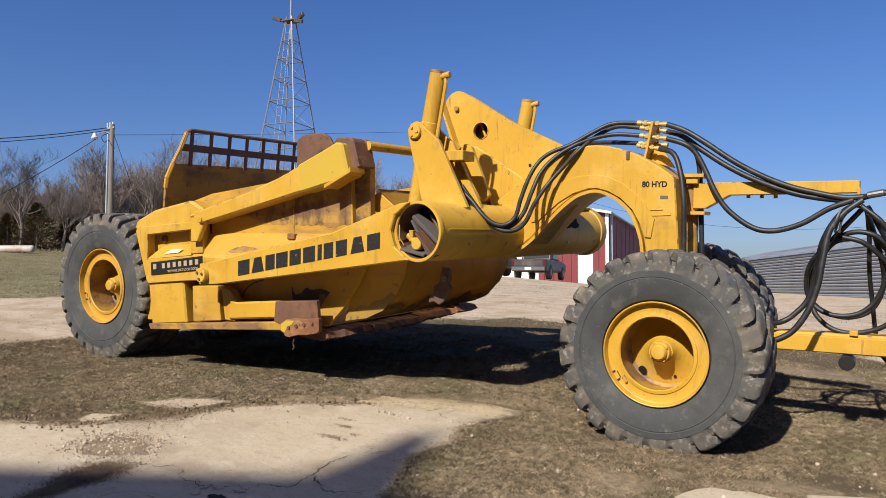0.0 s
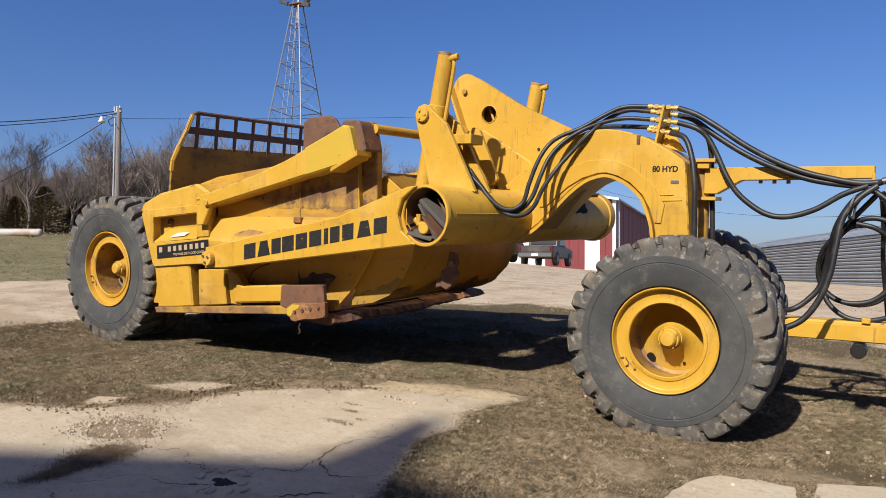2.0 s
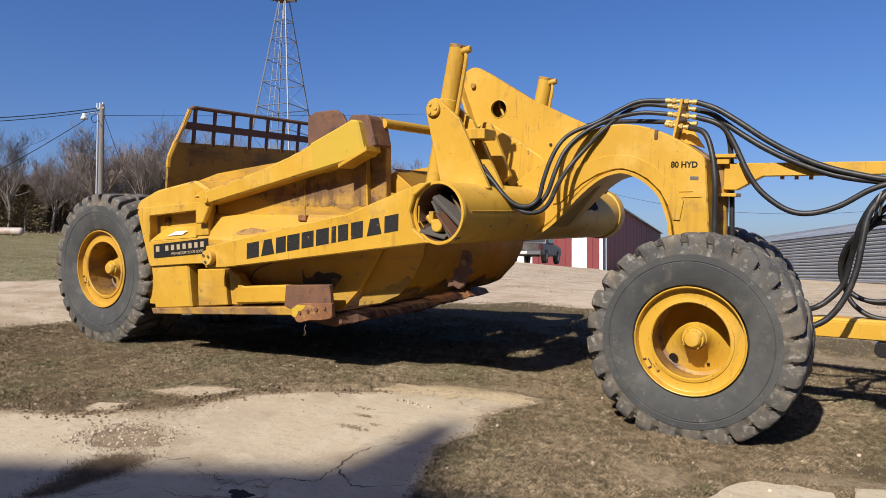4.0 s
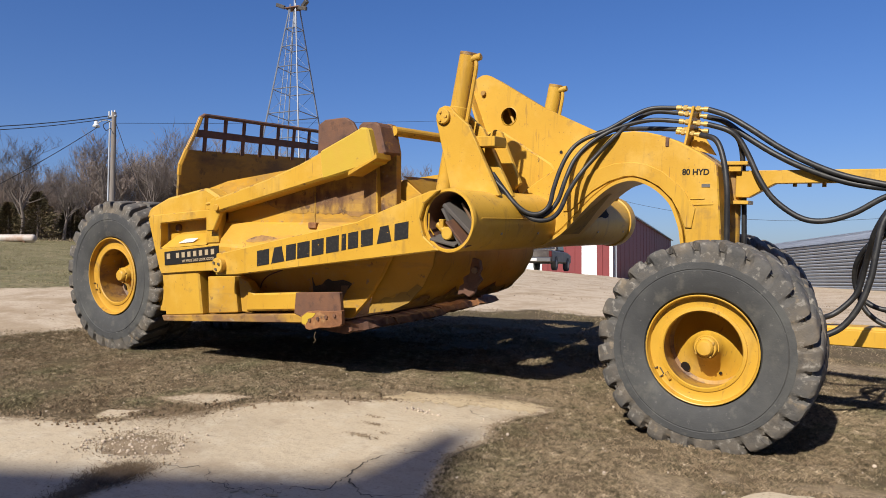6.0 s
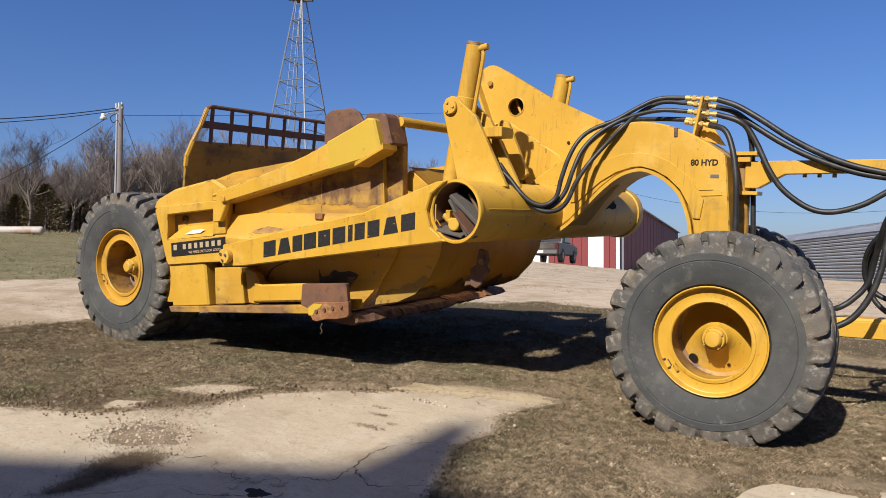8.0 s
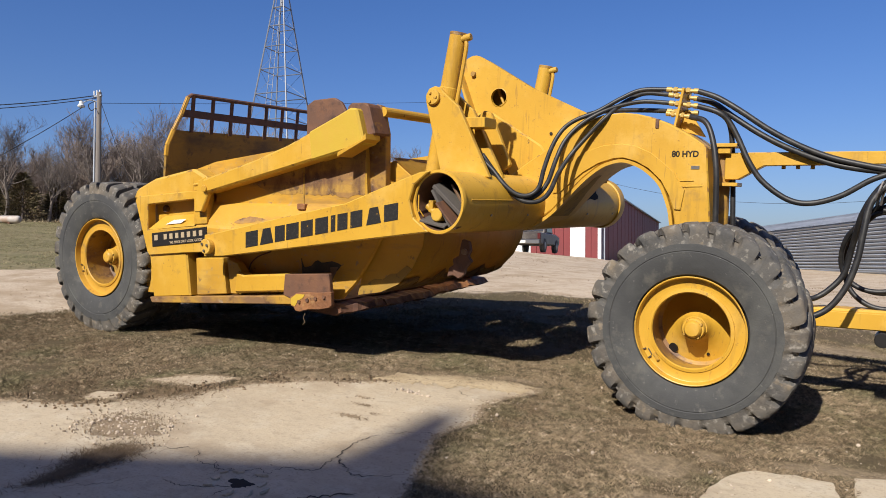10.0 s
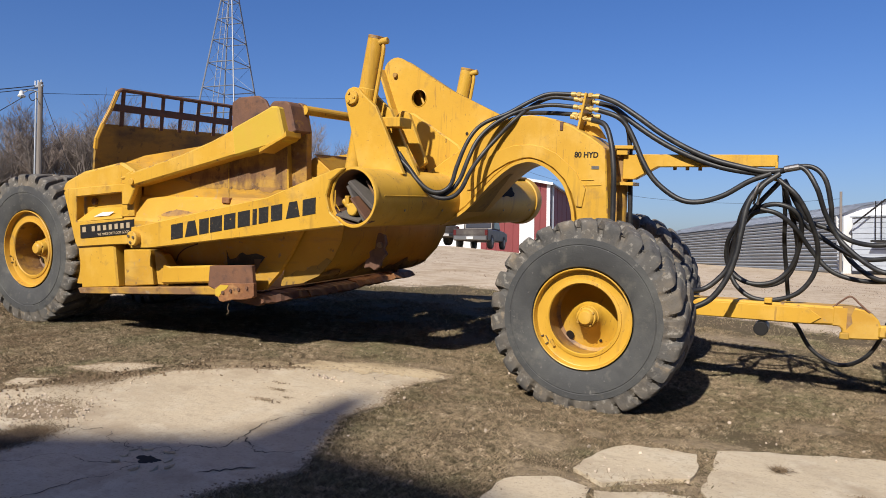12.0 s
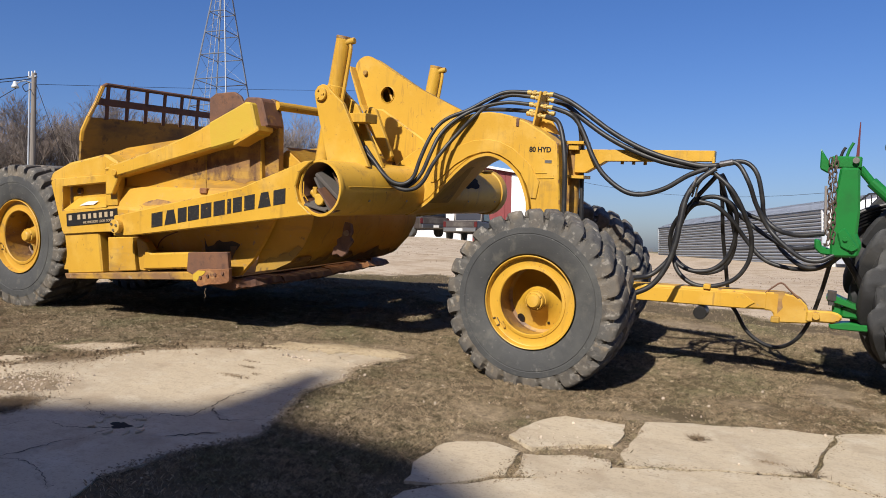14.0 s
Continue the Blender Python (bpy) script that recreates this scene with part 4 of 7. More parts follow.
def bowl_side():
    out = []
    # inner bowl wall, with a sloping upper edge
    out.append(("side_wall", plate([(-6.9, 0.45), (-4.2, 0.62), (-3.66, 0.68), (-3.45, 0.89), (-3.28, 1.14), (-3.15, 1.37), (-3.05, 1.5), (-3.0, 1.95), (-4.0, 2.36), (-5.6, 2.15), (-6.9, 1.80)], -1.24, -1.18, 0), M_WORN, "worn yellow bowl side wall"))
    # boxed shoulder beam with rounded top
    sh = bmesh.new()
    rows = []
    for xx, k, low in ((-5.63, 0.02, 1.06), (-5.45, 0.03, 1.10), (-5.2, 0.03, 1.17), (-4.6, 0.04, 1.26), (-3.3, 0.08, 1.42)):
        prof = [(-1.50, low), (-1.52, max(1.30, low + 0.04)), (-1.52, max(1.36, low + 0.06)), (-1.50, max(1.40, low + 0.08)), (-1.42, 1.62), (-1.26, 1.78), (-1.24, low)]
        rows.append([sh.verts.new((xx, y, z + (k if z > 1.5 else k * 0.4))) for y, z in prof])
    for a, b in zip(rows, rows[1:]):
        for i in range(len(prof)):
            j = (i + 1) % len(prof)
            sh.faces.new((a[i], a[j], b[j], b[i]))
    sh.faces.new(rows[0][::-1])
    sh.faces.new(rows[-1])
    bmesh.ops.recalc_face_normals(sh, faces=sh.faces)
    return out, sh


walls, shoulder = bowl_side()
for nm, bm_, mt, lb in walls:
    w_ = part(nm, bm_, mt, bowl, lb)
    mirror_y(w_)
part("shoulder_beam", shoulder, M_WORN, bowl, "worn yellow shoulder beam")
# rear corner box with a recessed pocket
rb = plate([(-6.74, 1.655), (-6.52, 1.03), (-6.48, 0.98), (-5.86, 1.05), (-5.44, 1.09), (-5.44, 1.40), (-6.50, 1.295), (-6.50, 1.61), (-5.66, 1.70), (-5.66, 1.40), (-5.44, 1.42), (-5.44, 1.80), (-5.66, 1.80), (-6.70, 1.70)], -1.52, -1.40, 0.008)
corner = part("corner_panel", rb, M_YEL, bowl, "yellow rear corner panel with a recessed pocket")
mirror_y(corner)
part("pocket_back", plate([(-6.52, 1.28), (-5.64, 1.38), (-5.64, 1.72), (-6.52, 1.63)], -1.36, -1.34, 0), M_YEL, corner)
sl = bmesh.new()
vs = [sl.verts.new(p) for p in ((-6.50, -1.515, 1.30), (-5.66, -1.515, 1.385), (-5.66, -1.37, 1.53), (-6.36, -1.37, 1.47))]
sl.faces.new(vs)
part("pocket_slope", sl, M_YEL, corner)
# bright reflection on the slope, painted as a white quad
wp = bmesh.new()
wp.faces.new([wp.verts.new((x, -1.515 + (z - 1.30 - 0.1 * (x + 6.5)) * 0.63 - 0.006, z)) for x, z in ((-6.20, 1.375), (-5.92, 1.405), (-5.86, 1.455), (-6.08, 1.435))])
part("worn_patch", wp, M_WHITE, corner, "white glint painted on the pocket slope")
part("pocket_bolt", rod((-6.33, -1.40, 1.56), (-6.33, -1.35, 1.56), 0.045, seg=14, w=0.006), M_RUST, corner)
part("top_cap", plate([(-6.82, 1.66), (-6.70, 1.66), (-5.42, 1.80), (-5.42, 1.94), (-5.7, 2.06), (-6.4, 1.93), (-6.75, 1.79)], -1.50, -1.26, 0.03), M_YEL, bowl, "rounded yellow top cap of the bowl side")
lower = part("lower_panel", plate([(-6.52, 1.03), (-6.44, 0.45), (-5.76, 0.53), (-5.83, 1.06)], -1.49, -1.30, 0.02), M_YEL, bowl)
mirror_y(lower)
part("torn_patch", plate([(-4.222, 1.085), (-4.20, 1.03), (-4.171, 0.985), (-4.12, 1.0), (-4.074, 1.012), (-4.02, 1.065), (-3.98, 1.081), (-3.93, 1.06), (-3.884, 1.064), (-3.78, 1.085), (-3.696, 1.070), (-3.648, 1.050), (-3.70, 0.99), (-3.739, 0.968), (-4.202, 0.915)], -1.246, -1.237, 0), M_SOOT, bowl, "dark bare patch torn into the paint")
part("bare_chip", plate([(-3.80, 1.020), (-3.69, 1.029), (-3.78, 0.864)], -1.249, -1.238, 0), M_BLADE, bowl, "small steel-coloured triangle")
part("rust_run", pipe([(-5.03, -1.242, 0.90), (-4.99, -1.243, 0.98), (-4.88, -1.243, 1.06), (-4.68, -1.242, 1.13)], 0.008, 6), M_RUST, bowl, "curved brown rust run")
part("stiffener", plate([(-5.72, 1.0), (-5.70, 0.55), (-5.20, 0.61), (-5.26, 1.03)], -1.44, -1.30, 0.01), M_WORN, bowl)
part("stiffener", plate([(-5.02, 0.90), (-5.05, 0.64), (-4.22, 0.73), (-4.22, 0.93), (-4.9, 0.86)], -1.46, -1.30, 0.02), M_YEL, bowl)
part("gusset", plate([(-5.15, 0.62), (-5.05, 0.62), (-4.92, 0.83), (-5.05, 0.98), (-5.22, 1.03)], -1.42, -1.30, 0.01), M_WORN, bowl)
rail = part("bottom_rail", plate([(-6.46, 0.385), (-6.50, 0.455), (-4.05, 0.71), (-3.98, 0.62)], -1.50, -1.22, 0.008), M_SCUFF, bowl, "rusty bottom rail with paint traces")
mirror_y(rail)
side_cut = part("side_cutter", plate([(-4.24, 0.70), (-4.22, 0.93), (-3.60, 0.985), (-3.56, 0.66), (-3.9, 0.60)], -1.51, -1.45, 0.008), M_RUST, bowl, "rusty side cutter plate")
mirror_y(side_cut)
tip = part("cutter_tip", plate([(-4.115, 0.690), (-4.105, 0.600), (-4.06, 0.585), (-4.04, 0.552), (-3.98, 0.545), (-3.85, 0.585), (-3.70, 0.600), (-3.57, 0.630), (-3.54, 0.655), (-3.545, 0.80), (-3.72, 0.775), (-3.90, 0.765), (-4.02, 0.745)], -1.535, -1.48, 0.006), M_ORANGE, side_cut, "chipped rusty cutter tip")
part("paint_trace", plate([(-4.10, 0.68), (-4.095, 0.61), (-4.04, 0.60), (-4.0, 0.66), (-3.93, 0.70), (-3.90, 0.74), (-4.02, 0.735)], -1.539, -1.53, 0), M_LEMON, tip, "trace of yellow paint")
for i in range(4):
    part("bolt", rod((-3.98 + 0.115 * i, -1.550, 0.655 + 0.028 * i), (-3.98 + 0.115 * i, -1.52, 0.655 + 0.028 * i), 0.021, seg=6), M_RUST, tip)
part("bowl_floor", plate([(-6.7, 0.52), (-6.7, 0.44), (-3.85, 0.55), (-3.7, 0.66)], -1.24, 1.24, 0.01), M_RUST, bowl, "rusty bowl floor")
def ragged_bar(prof, y0, y1):
    """A worn bar whose faces and edges are chewed along its length."""
    rg = random.Random(int(y0 * 100))
    n = max(3, int((y1 - y0) / 0.07))
    bm = bmesh.new()
    rows = []
    for i in range(n + 1):
        y = y0 + (y1 - y0) * i / n
        chew = 0.022 * noise.noise((y * 6, 1.3, 0.2))
        rows.append([bm.verts.new((x + chew + rg.uniform(-.012, .012), y, z + 0.6 * chew + rg.uniform(-.012, .012))) for x, z in prof])
    for a, b in zip(rows, rows[1:]):
        for k in range(len(prof)):
            j = (k + 1) % len(prof)
            bm.faces.new((a[k], a[j], b[j], b[k]))
    bm.faces.new(rows[0][::-1])
    bm.faces.new(rows[-1])
    bmesh.ops.recalc_face_normals(bm, faces=bm.faces)
    return bm


# near bars take a darker rust for their shade, far ones a sunlit orange
for y0, y1, dz, dx in ((-1.42, -0.62, 0.0, 0.0), (-0.60, 0.42, -0.012, 0.02), (0.44, 1.30, 0.008, -0.01), (1.32, 1.88, 0.02, 0.0)):
    part("cutting_edge", ragged_bar([(-3.95 + dx, 0.54 + dz), (-3.60 + dx, 0.53 + dz), (-3.50 + dx, 0.57 + dz), (-3.56 + dx, 0.63 + dz), (-3.9 + dx, 0.66 + dz)], y0, y1), M_RUST if y0 < 0.4 else M_ORANGE, bowl, "rusted steel cutting edge, near bars coloured darker for shade")
# side board and sign
sign = part("name_board", plate([(-6.403, 1.092), (-5.425, 1.215), (-5.435, 1.386), (-6.413, 1.258)], -1.53, -1.518, 0.002), M_BLACK, bowl, "black name board with pale bars")
SIGN_LOW, SIGN_TOP = ((-6.403, 1.092), (-5.425, 1.215)), ((-6.413, 1.258), (-5.435, 1.386))


def on_sign(u, v):
    (ax, az), (bx, bz), (cx, cz), (dx, dz) = SIGN_LOW[0], SIGN_LOW[1], SIGN_TOP[0], SIGN_TOP[1]
    return ((ax + (bx - ax) * u) * (1 - v) + (cx + (dx - cx) * u) * v, (az + (bz - az) * u) * (1 - v) + (cz + (dz - cz) * u) * v)


for u0, u1, v0, v1 in [(0.050, 0.115, 0.44, 0.84)] + [(0.230 + k * 0.107, 0.288 + k * 0.107, 0.44, 0.82) for k in range(7)]:
    part("pale_bar", plate([on_sign(u0, v0), on_sign(u1, v0), on_sign(u1, v1), on_sign(u0, v1)], -1.5335, -1.527, 0), M_CREAM, sign)

slogan = lettering("slogan", "WE MAKE DIRT LOOK GOOD", 0.044, 0.0008)
slogan.transform(pose(-5.786, -1.5335, 1.197, 90, -7.2, 0) @ Matrix.Diagonal((0.98, 1, 1, 1)))
slogan.materials.append(M_CREAM)
sl = new("slogan", slogan)
sl.parent = sign
sl["label"] = "small pale slogan letters"

part("keeper_hook", pipe([(-5.673, -1.5, 1.869), (-5.579, -1.5, 1.878), (-5.537, -1.5, 1.851), (-5.568, -1.5, 1.809)], 0.016, 8), M_WORN, bowl, "small hook by the arm pivot")
part("keeper_bar", rod((-5.573, -1.52, 1.602), (-5.47, -1.52, 1.619), 0.016, seg=8), M_WORN, bowl)

# rear rack with bars over the tail plate
rack = new("rear_rack")
rack.parent = scraper
rack["label"] = "rusty brown open rack above the tail plate"
tail_bm = bmesh.new()
vs = [tail_bm.verts.new(p) for p in ((-6.62, -1.17, 1.954), (-6.62, 1.30, 1.954), (-6.50, 1.30, 2.60), (-6.5, -1.13, 2.555), (-6.54, -1.196, 2.358))]
f = tail_bm.faces.new(vs)
r_ = bmesh.ops.extrude_face_region(tail_bm, geom=[f])
for v in [g for g in r_["geom"] if isinstance(g, bmesh.types.BMVert)]:
    v.co.x -= 0.04
bmesh.ops.recalc_face_normals(tail_bm, faces=tail_bm.faces)
part("tail_plate", tail_bm, M_GRIME, rack, "grimy brown-yellow tail plate")
part("rack_bar", pipe([(-6.5, -1.13, 2.555), (-6.47, -1.028, 2.772), (-6.44, -0.953, 2.982), (-6.435, -0.903, 3.012), (-6.435, 1.34, 3.02)], 0.028, 8, smooth_path=False), M_RUST, rack)
part("rack_bar", box(-6.49, -6.45, -1.04, 1.34, 2.73, 2.825, 0.006), M_RUST, rack)
for i in range(8):
    yy = -0.862 + i * 0.335 * 0.975
    b = box(-0.012, 0.012, -0.027, 0.027, 0.0, 0.50, 0.004)
    bmesh.ops.transform(b, matrix=Matrix.Translation((-6.49, yy, 2.54)) @ pose(0, 0, 0, 0, 6, 0), verts=b.verts)
    part("rack_bar", b, M_RUST, rack)
stay = bmesh.new()
STAY = [(-6.560, -1.198, 2.231), (-6.54, -1.196, 2.358), (-6.5, -1.13, 2.555), (-6.47, -1.028, 2.772), (-6.44, -0.953, 2.982)]
for p, q in zip(STAY, STAY[1:]):
    stay = rod(p, q, 0.030, seg=6, bm=stay)
part("side_stay", stay, M_WORN, rack, "worn yellow side stay")

# apron with its lever arms, closed
apron = new("apron")
apron.parent = scraper
apron["label"] = "yellow apron closed against the bowl"
bm_ = bmesh.new()
prof = [(-3.06, 2.21), (-2.84, 2.05), (-2.68, 1.75), (-2.63, 1.50), (-2.66, 1.30), (-2.77, 1.09), (-2.95, 0.90), (-3.18, 0.80), (-3.50, 0.73)]
rows = [[bm_.verts.new((x, y, z)) for x, z in prof] for y in (-1.16, 1.16)]
for i in range(len(prof) - 1):
    bm_.faces.new((rows[0][i], rows[0][i + 1], rows[1][i + 1], rows[1][i]))
r_ = bmesh.ops.solidify(bm_, geom=bm_.faces[:], thickness=0.04)
part("apron_plate", bm_, M_YEL, apron, "curved yellow apron plate", smooth=True)
band = bmesh.new()
low = [(-2.70, 1.235), (-2.80, 1.045), (-2.96, 0.890), (-3.18, 0.795), (-3.50, 0.725)]
cols = []
for i in range(25):
    y = -1.155 + 2.31 * i / 24
    start = 1.6 + 1.1 * noise.noise((i * 0.33, 2.0, 0)) + 0.5 * noise.noise((i * 1.1, 7.0, 0))
    col = []
    for q in range(7):
        t_ = max(0.0, start) + (3.999 - max(0.0, start)) * q / 6
        k_ = int(t_)
        a_, b_ = low[k_], low[k_ + 1]
        f_ = t_ - k_
        col.append(band.verts.new((a_[0] + (b_[0] - a_[0]) * f_ + 0.006, y, a_[1] + (b_[1] - a_[1]) * f_ - 0.008)))
    cols.append(col)
for a_, b_ in zip(cols, cols[1:]):
    for q in range(6):
        band.faces.new((a_[q], b_[q], b_[q + 1], a_[q + 1]))
bmesh.ops.solidify(band, geom=band.faces[:], thickness=0.004)
part("scuff_band", band, M_WEAR, apron, "rubbed brown band along the apron's lower edge")
cheek_ap = part("apron_cheek", plate([(-3.40, 1.80), (-3.36, 2.10), (-3.20, 2.40), (-3.16, 2.74), (-3.10, 2.72), (-3.03, 2.44), (-3.02, 1.70), (-3.38, 1.60)], -1.33, -1.24, 0.008), M_SCUFF, apron, "worn yellow apron cheek")
mirror_y(cheek_ap)
low_ap = part("apron_cheek", plate([(-3.35, 2.0), (-3.05, 2.18), (-2.84, 2.03), (-2.68, 1.75), (-2.64, 1.50), (-2.67, 1.30), (-2.78, 1.09), (-2.96, 0.90), (-3.18, 0.80), (-3.48, 0.74), (-3.40, 1.2)], -1.155, -1.10, 0.006), M_WORN, apron, "worn yellow apron cheek")
mirror_y(low_ap)
part("apron_knuckle", plate([(-3.37, 2.69), (-3.32, 2.735), (-3.14, 2.73), (-3.10, 2.70), (-3.015, 2.42), (-3.19, 2.34), (-3.28, 2.36)], -1.54, -1.26, 0.015), M_RUST, apron, "rusty brown knuckle of the apron arm")
la = part("apron_arm", plate([(-5.38, 1.77), (-5.41, 1.93), (-5.17, 1.995), (-4.56, 2.16), (-4.09, 2.316), (-3.42, 2.593), (-3.26, 2.665), (-3.18, 2.66), (-3.085, 2.335), (-3.27, 2.275), (-4.13, 2.065)], -1.62, -1.40, 0.022), M_YEL, apron, "yellow apron lever arm with scuffed paint")
la2 = mirror_y(la)
part("arm_sleeve", plate([(-3.80, 2.444), (-3.42, 2.602), (-3.26, 2.674), (-3.175, 2.668), (-3.075, 2.328), (-3.27, 2.267), (-3.76, 2.148)], -1.632, -1.39, 0.02), M_LEMON, la, "faded lemon-yellow sleeve welded on the arm")
part("arm_lip", plate([(-3.39, 2.19), (-3.385, 2.235), (-3.08, 2.365), (-3.04, 2.42), (-3.03, 2.36)], -1.66, -1.42, 0.004), M_YEL, la)
part("pivot_lug", plate([(-5.56, 1.55), (-5.50, 1.92), (-5.36, 1.97), (-5.28, 1.90), (-5.34, 1.75), (-5.44, 1.56)], -1.60, -1.53, 0.01), M_YEL, bowl)
streak = bmesh.new()
rows_ = []
for i in range(15):
    xx = -5.02 + 0.62 * i / 14
    mid_ = 1.458 + 0.165 * (xx + 5.02) / 0.62 * 0.62
    hh = 0.030 * (1 + 0.8 * noise.noise((i * 0.7, 3, 0))) * min(1, i / 2, (14 - i) / 2) + 0.003
    rows_.append([streak.verts.new((xx, -1.50 + (z - 1.41) * 0.364 - 0.006, z)) for z in (mid_ - hh, mid_ + hh)])
for a, b in zip(rows_, rows_[1:]):
    streak.faces.new((a[0], b[0], b[1], a[1]))
part("rust_streak", streak, M_WEAR, bowl, "ragged rust streak on the shoulder beam")
part("shelf_clip", box(-4.10, -3.99, -1.46, -1.38, 1.635, 1.70, 0.008), M_ORANGE, bowl, "small rusty clip on the shoulder")
part("pivot_pin", rod((-5.36, -1.64, 1.83), (-5.36, -1.38, 1.83), 0.04, seg=14, w=0.004), M_WORN, la)
part("cross_bar", rod((-3.08, -1.32, 2.66), (-2.9, 1.30, 2.66), 0.05, seg=16), M_YEL, apron, "yellow cross bar")
part("apron_cheek", plate([(-3.0, 1.9), (-3.02, 2.68), (-2.9, 2.70), (-2.72, 2.35), (-2.6, 1.9)], 1.18, 1.30, 0.01), M_WORN, apron, "worn yellow apron cheek")
part("ejector_plate", plate([(-4.12, 1.5), (-4.12, 2.76), (-4.02, 2.815), (-3.74, 2.83), (-3.64, 2.78), (-3.42, 2.45), (-3.40, 1.5)], -1.30, -1.25, 0.012), M_RUST, scraper, "rusty brown ejector cheek plate")
upper = part("upper_side", plate([(-5.42, 1.60), (-5.42, 1.90), (-4.6, 2.06), (-3.9, 2.20), (-3.24, 2.32), (-3.20, 1.76), (-3.6, 1.70), (-4.6, 1.64)], -1.396, -1.24, 0.008), M_WORN, bowl, "worn yellow upper bowl side below the apron arm")
rub = bmesh.new()
rub_rows = []
for i in range(61):
    x = -5.05 + 1.82 * i / 60
    hi = 1.955 + 0.20 * (x + 5.05)
    lo = max(1.80, 2.00 - 0.40 * (x + 5.05)) + 0.035 * noise.noise((x * 5, 1.0, 3)) + 0.03 * noise.noise((x * 17, 2.0, 3)) + 0.02 * noise.noise((x * 45, 4.0, 3))
    rub_rows.append([rub.verts.new((x, -1.3995, min(lo, hi - 0.01))), rub.verts.new((x, -1.3995, hi))])
for p, q in zip(rub_rows, rub_rows[1:]):
    rub.faces.new((p[0], q[0], q[1], p[1]))
part("wear_strip", rub, M_WEAR, upper, "rust-scoured band below the apron arm")
part("panel_joint", box(-4.06, -4.045, -1.402, -1.39, 1.66, 2.15, 0), M_GRIME, upper)
# torn edge and latch hanging below the apron
part("apron_latch", plate([(-2.16, 1.42), (-2.08, 1.40), (-2.06, 1.31), (-2.09, 1.26), (-2.05, 1.21), (-2.11, 1.14), (-2.13, 1.07), (-2.19, 1.03), (-2.25, 1.06), (-2.32, 1.04), (-2.30, 1.13), (-2.25, 1.16), (-2.26, 1.22), (-2.19, 1.26), (-2.18, 1.34)], -1.25, -1.20, 0.008), M_RUST, apron, "rusty torn latch below the apron")
part("latch_pin", rod((-2.12, -1.28, 1.30), (-2.12, -1.18, 1.30), 0.03, seg=10), M_BLADE, apron, "bare steel latch pin")
part("apron_lip", plate([(-3.48, 0.738), (-3.18, 0.797), (-2.96, 0.897), (-2.79, 1.07), (-2.86, 1.10), (-2.98, 1.01), (-3.06, 1.00), (-3.16, 0.93), (-3.27, 0.93), (-3.36, 0.87), (-3.46, 0.85)], -1.162, -1.152, 0), M_GRIME, apron, "grimy lower lip of the apron")
part("hanging_twine", pipe([(-3.92, -1.51, 0.53), (-3.935, -1.515, 0.48), (-3.92, -1.51, 0.44), (-3.945, -1.515, 0.41)], 0.004, 5), M_STRAW, bowl, "pale twine hanging from the cutter")


# hydraulic hoses
def hose(pts, r=0.025):
    return part("hydraulic_hose", pipe(pts, r, 10, 7), M_HOSE, scraper, "black rubber hydraulic hose", smooth=True)


hose([(-0.57, -0.1, 2.92), (-0.81, -0.14, 2.92), (-0.99, -0.2, 2.84), (-1.19, -0.3, 2.71), (-1.4, -0.36, 2.62), (-1.52, -0.4, 2.52), (-1.58, -0.5, 2.35), (-1.58, -0.68, 2.12), (-1.55, -0.85, 1.94), (-1.62, -0.92, 1.86), (-1.73, -0.97, 1.87), (-1.85, -1.0, 1.96), (-1.97, -1.0, 2.09), (-2.08, -1.0, 2.19), (-2.16, -1.0, 2.3)], 0.0225)
hose([(-0.59, 0.06, 2.89), (-0.82, -0.02, 2.9), (-0.98, -0.15, 2.8), (-1.1, -0.3, 2.65), (-1.28, -0.35, 2.45), (-1.41, -0.44, 2.26), (-1.47, -0.58, 2.08), (-1.48, -0.75, 1.9), (-1.54, -0.85, 1.81), (-1.66, -0.92, 1.8), (-1.8, -0.95, 1.88), (-1.95, -0.97, 2.02), (-2.1, -0.98, 2.2), (-2.2, -1.0, 2.32)], 0.0225)
hose([(-0.54, -0.1, 2.79), (-0.79, -0.12, 2.81), (-0.99, -0.2, 2.77), (-1.17, -0.3, 2.69), (-1.34, -0.38, 2.57), (-1.46, -0.46, 2.41), (-1.51, -0.56, 2.21), (-1.51, -0.74, 1.99), (-1.58, -0.84, 1.86), (-1.7, -0.9, 1.82), (-1.85, -0.93, 1.93), (-2.0, -0.95, 2.1), (-2.12, -0.96, 2.25)], 0.0225)
hose([(-0.6, 0.06, 2.73), (-0.85, 0.1, 2.75), (-1.14, 0.15, 2.76), (-1.41, 0.2, 2.75), (-1.64, 0.3, 2.7), (-1.88, 0.4, 2.6)], 0.024)
hose([(-0.27, -0.1, 2.89), (-0.09, -0.12, 2.82), (0.12, -0.14, 2.69), (0.38, -0.14, 2.51), (0.63, -0.13, 2.37), (0.87, -0.12, 2.27), (1.1, -0.12, 2.21), (1.32, -0.12, 2.17), (1.49, -0.1, 2.18)], 0.027)
hose([(-0.31, 0.06, 2.84), (-0.14, 0, 2.78), (0.07, -0.08, 2.63), (0.33, -0.12, 2.46), (0.58, -0.12, 2.33), (0.87, -0.1, 2.22), (1.1, -0.1, 2.17), (1.37, -0.1, 2.14)], 0.027)
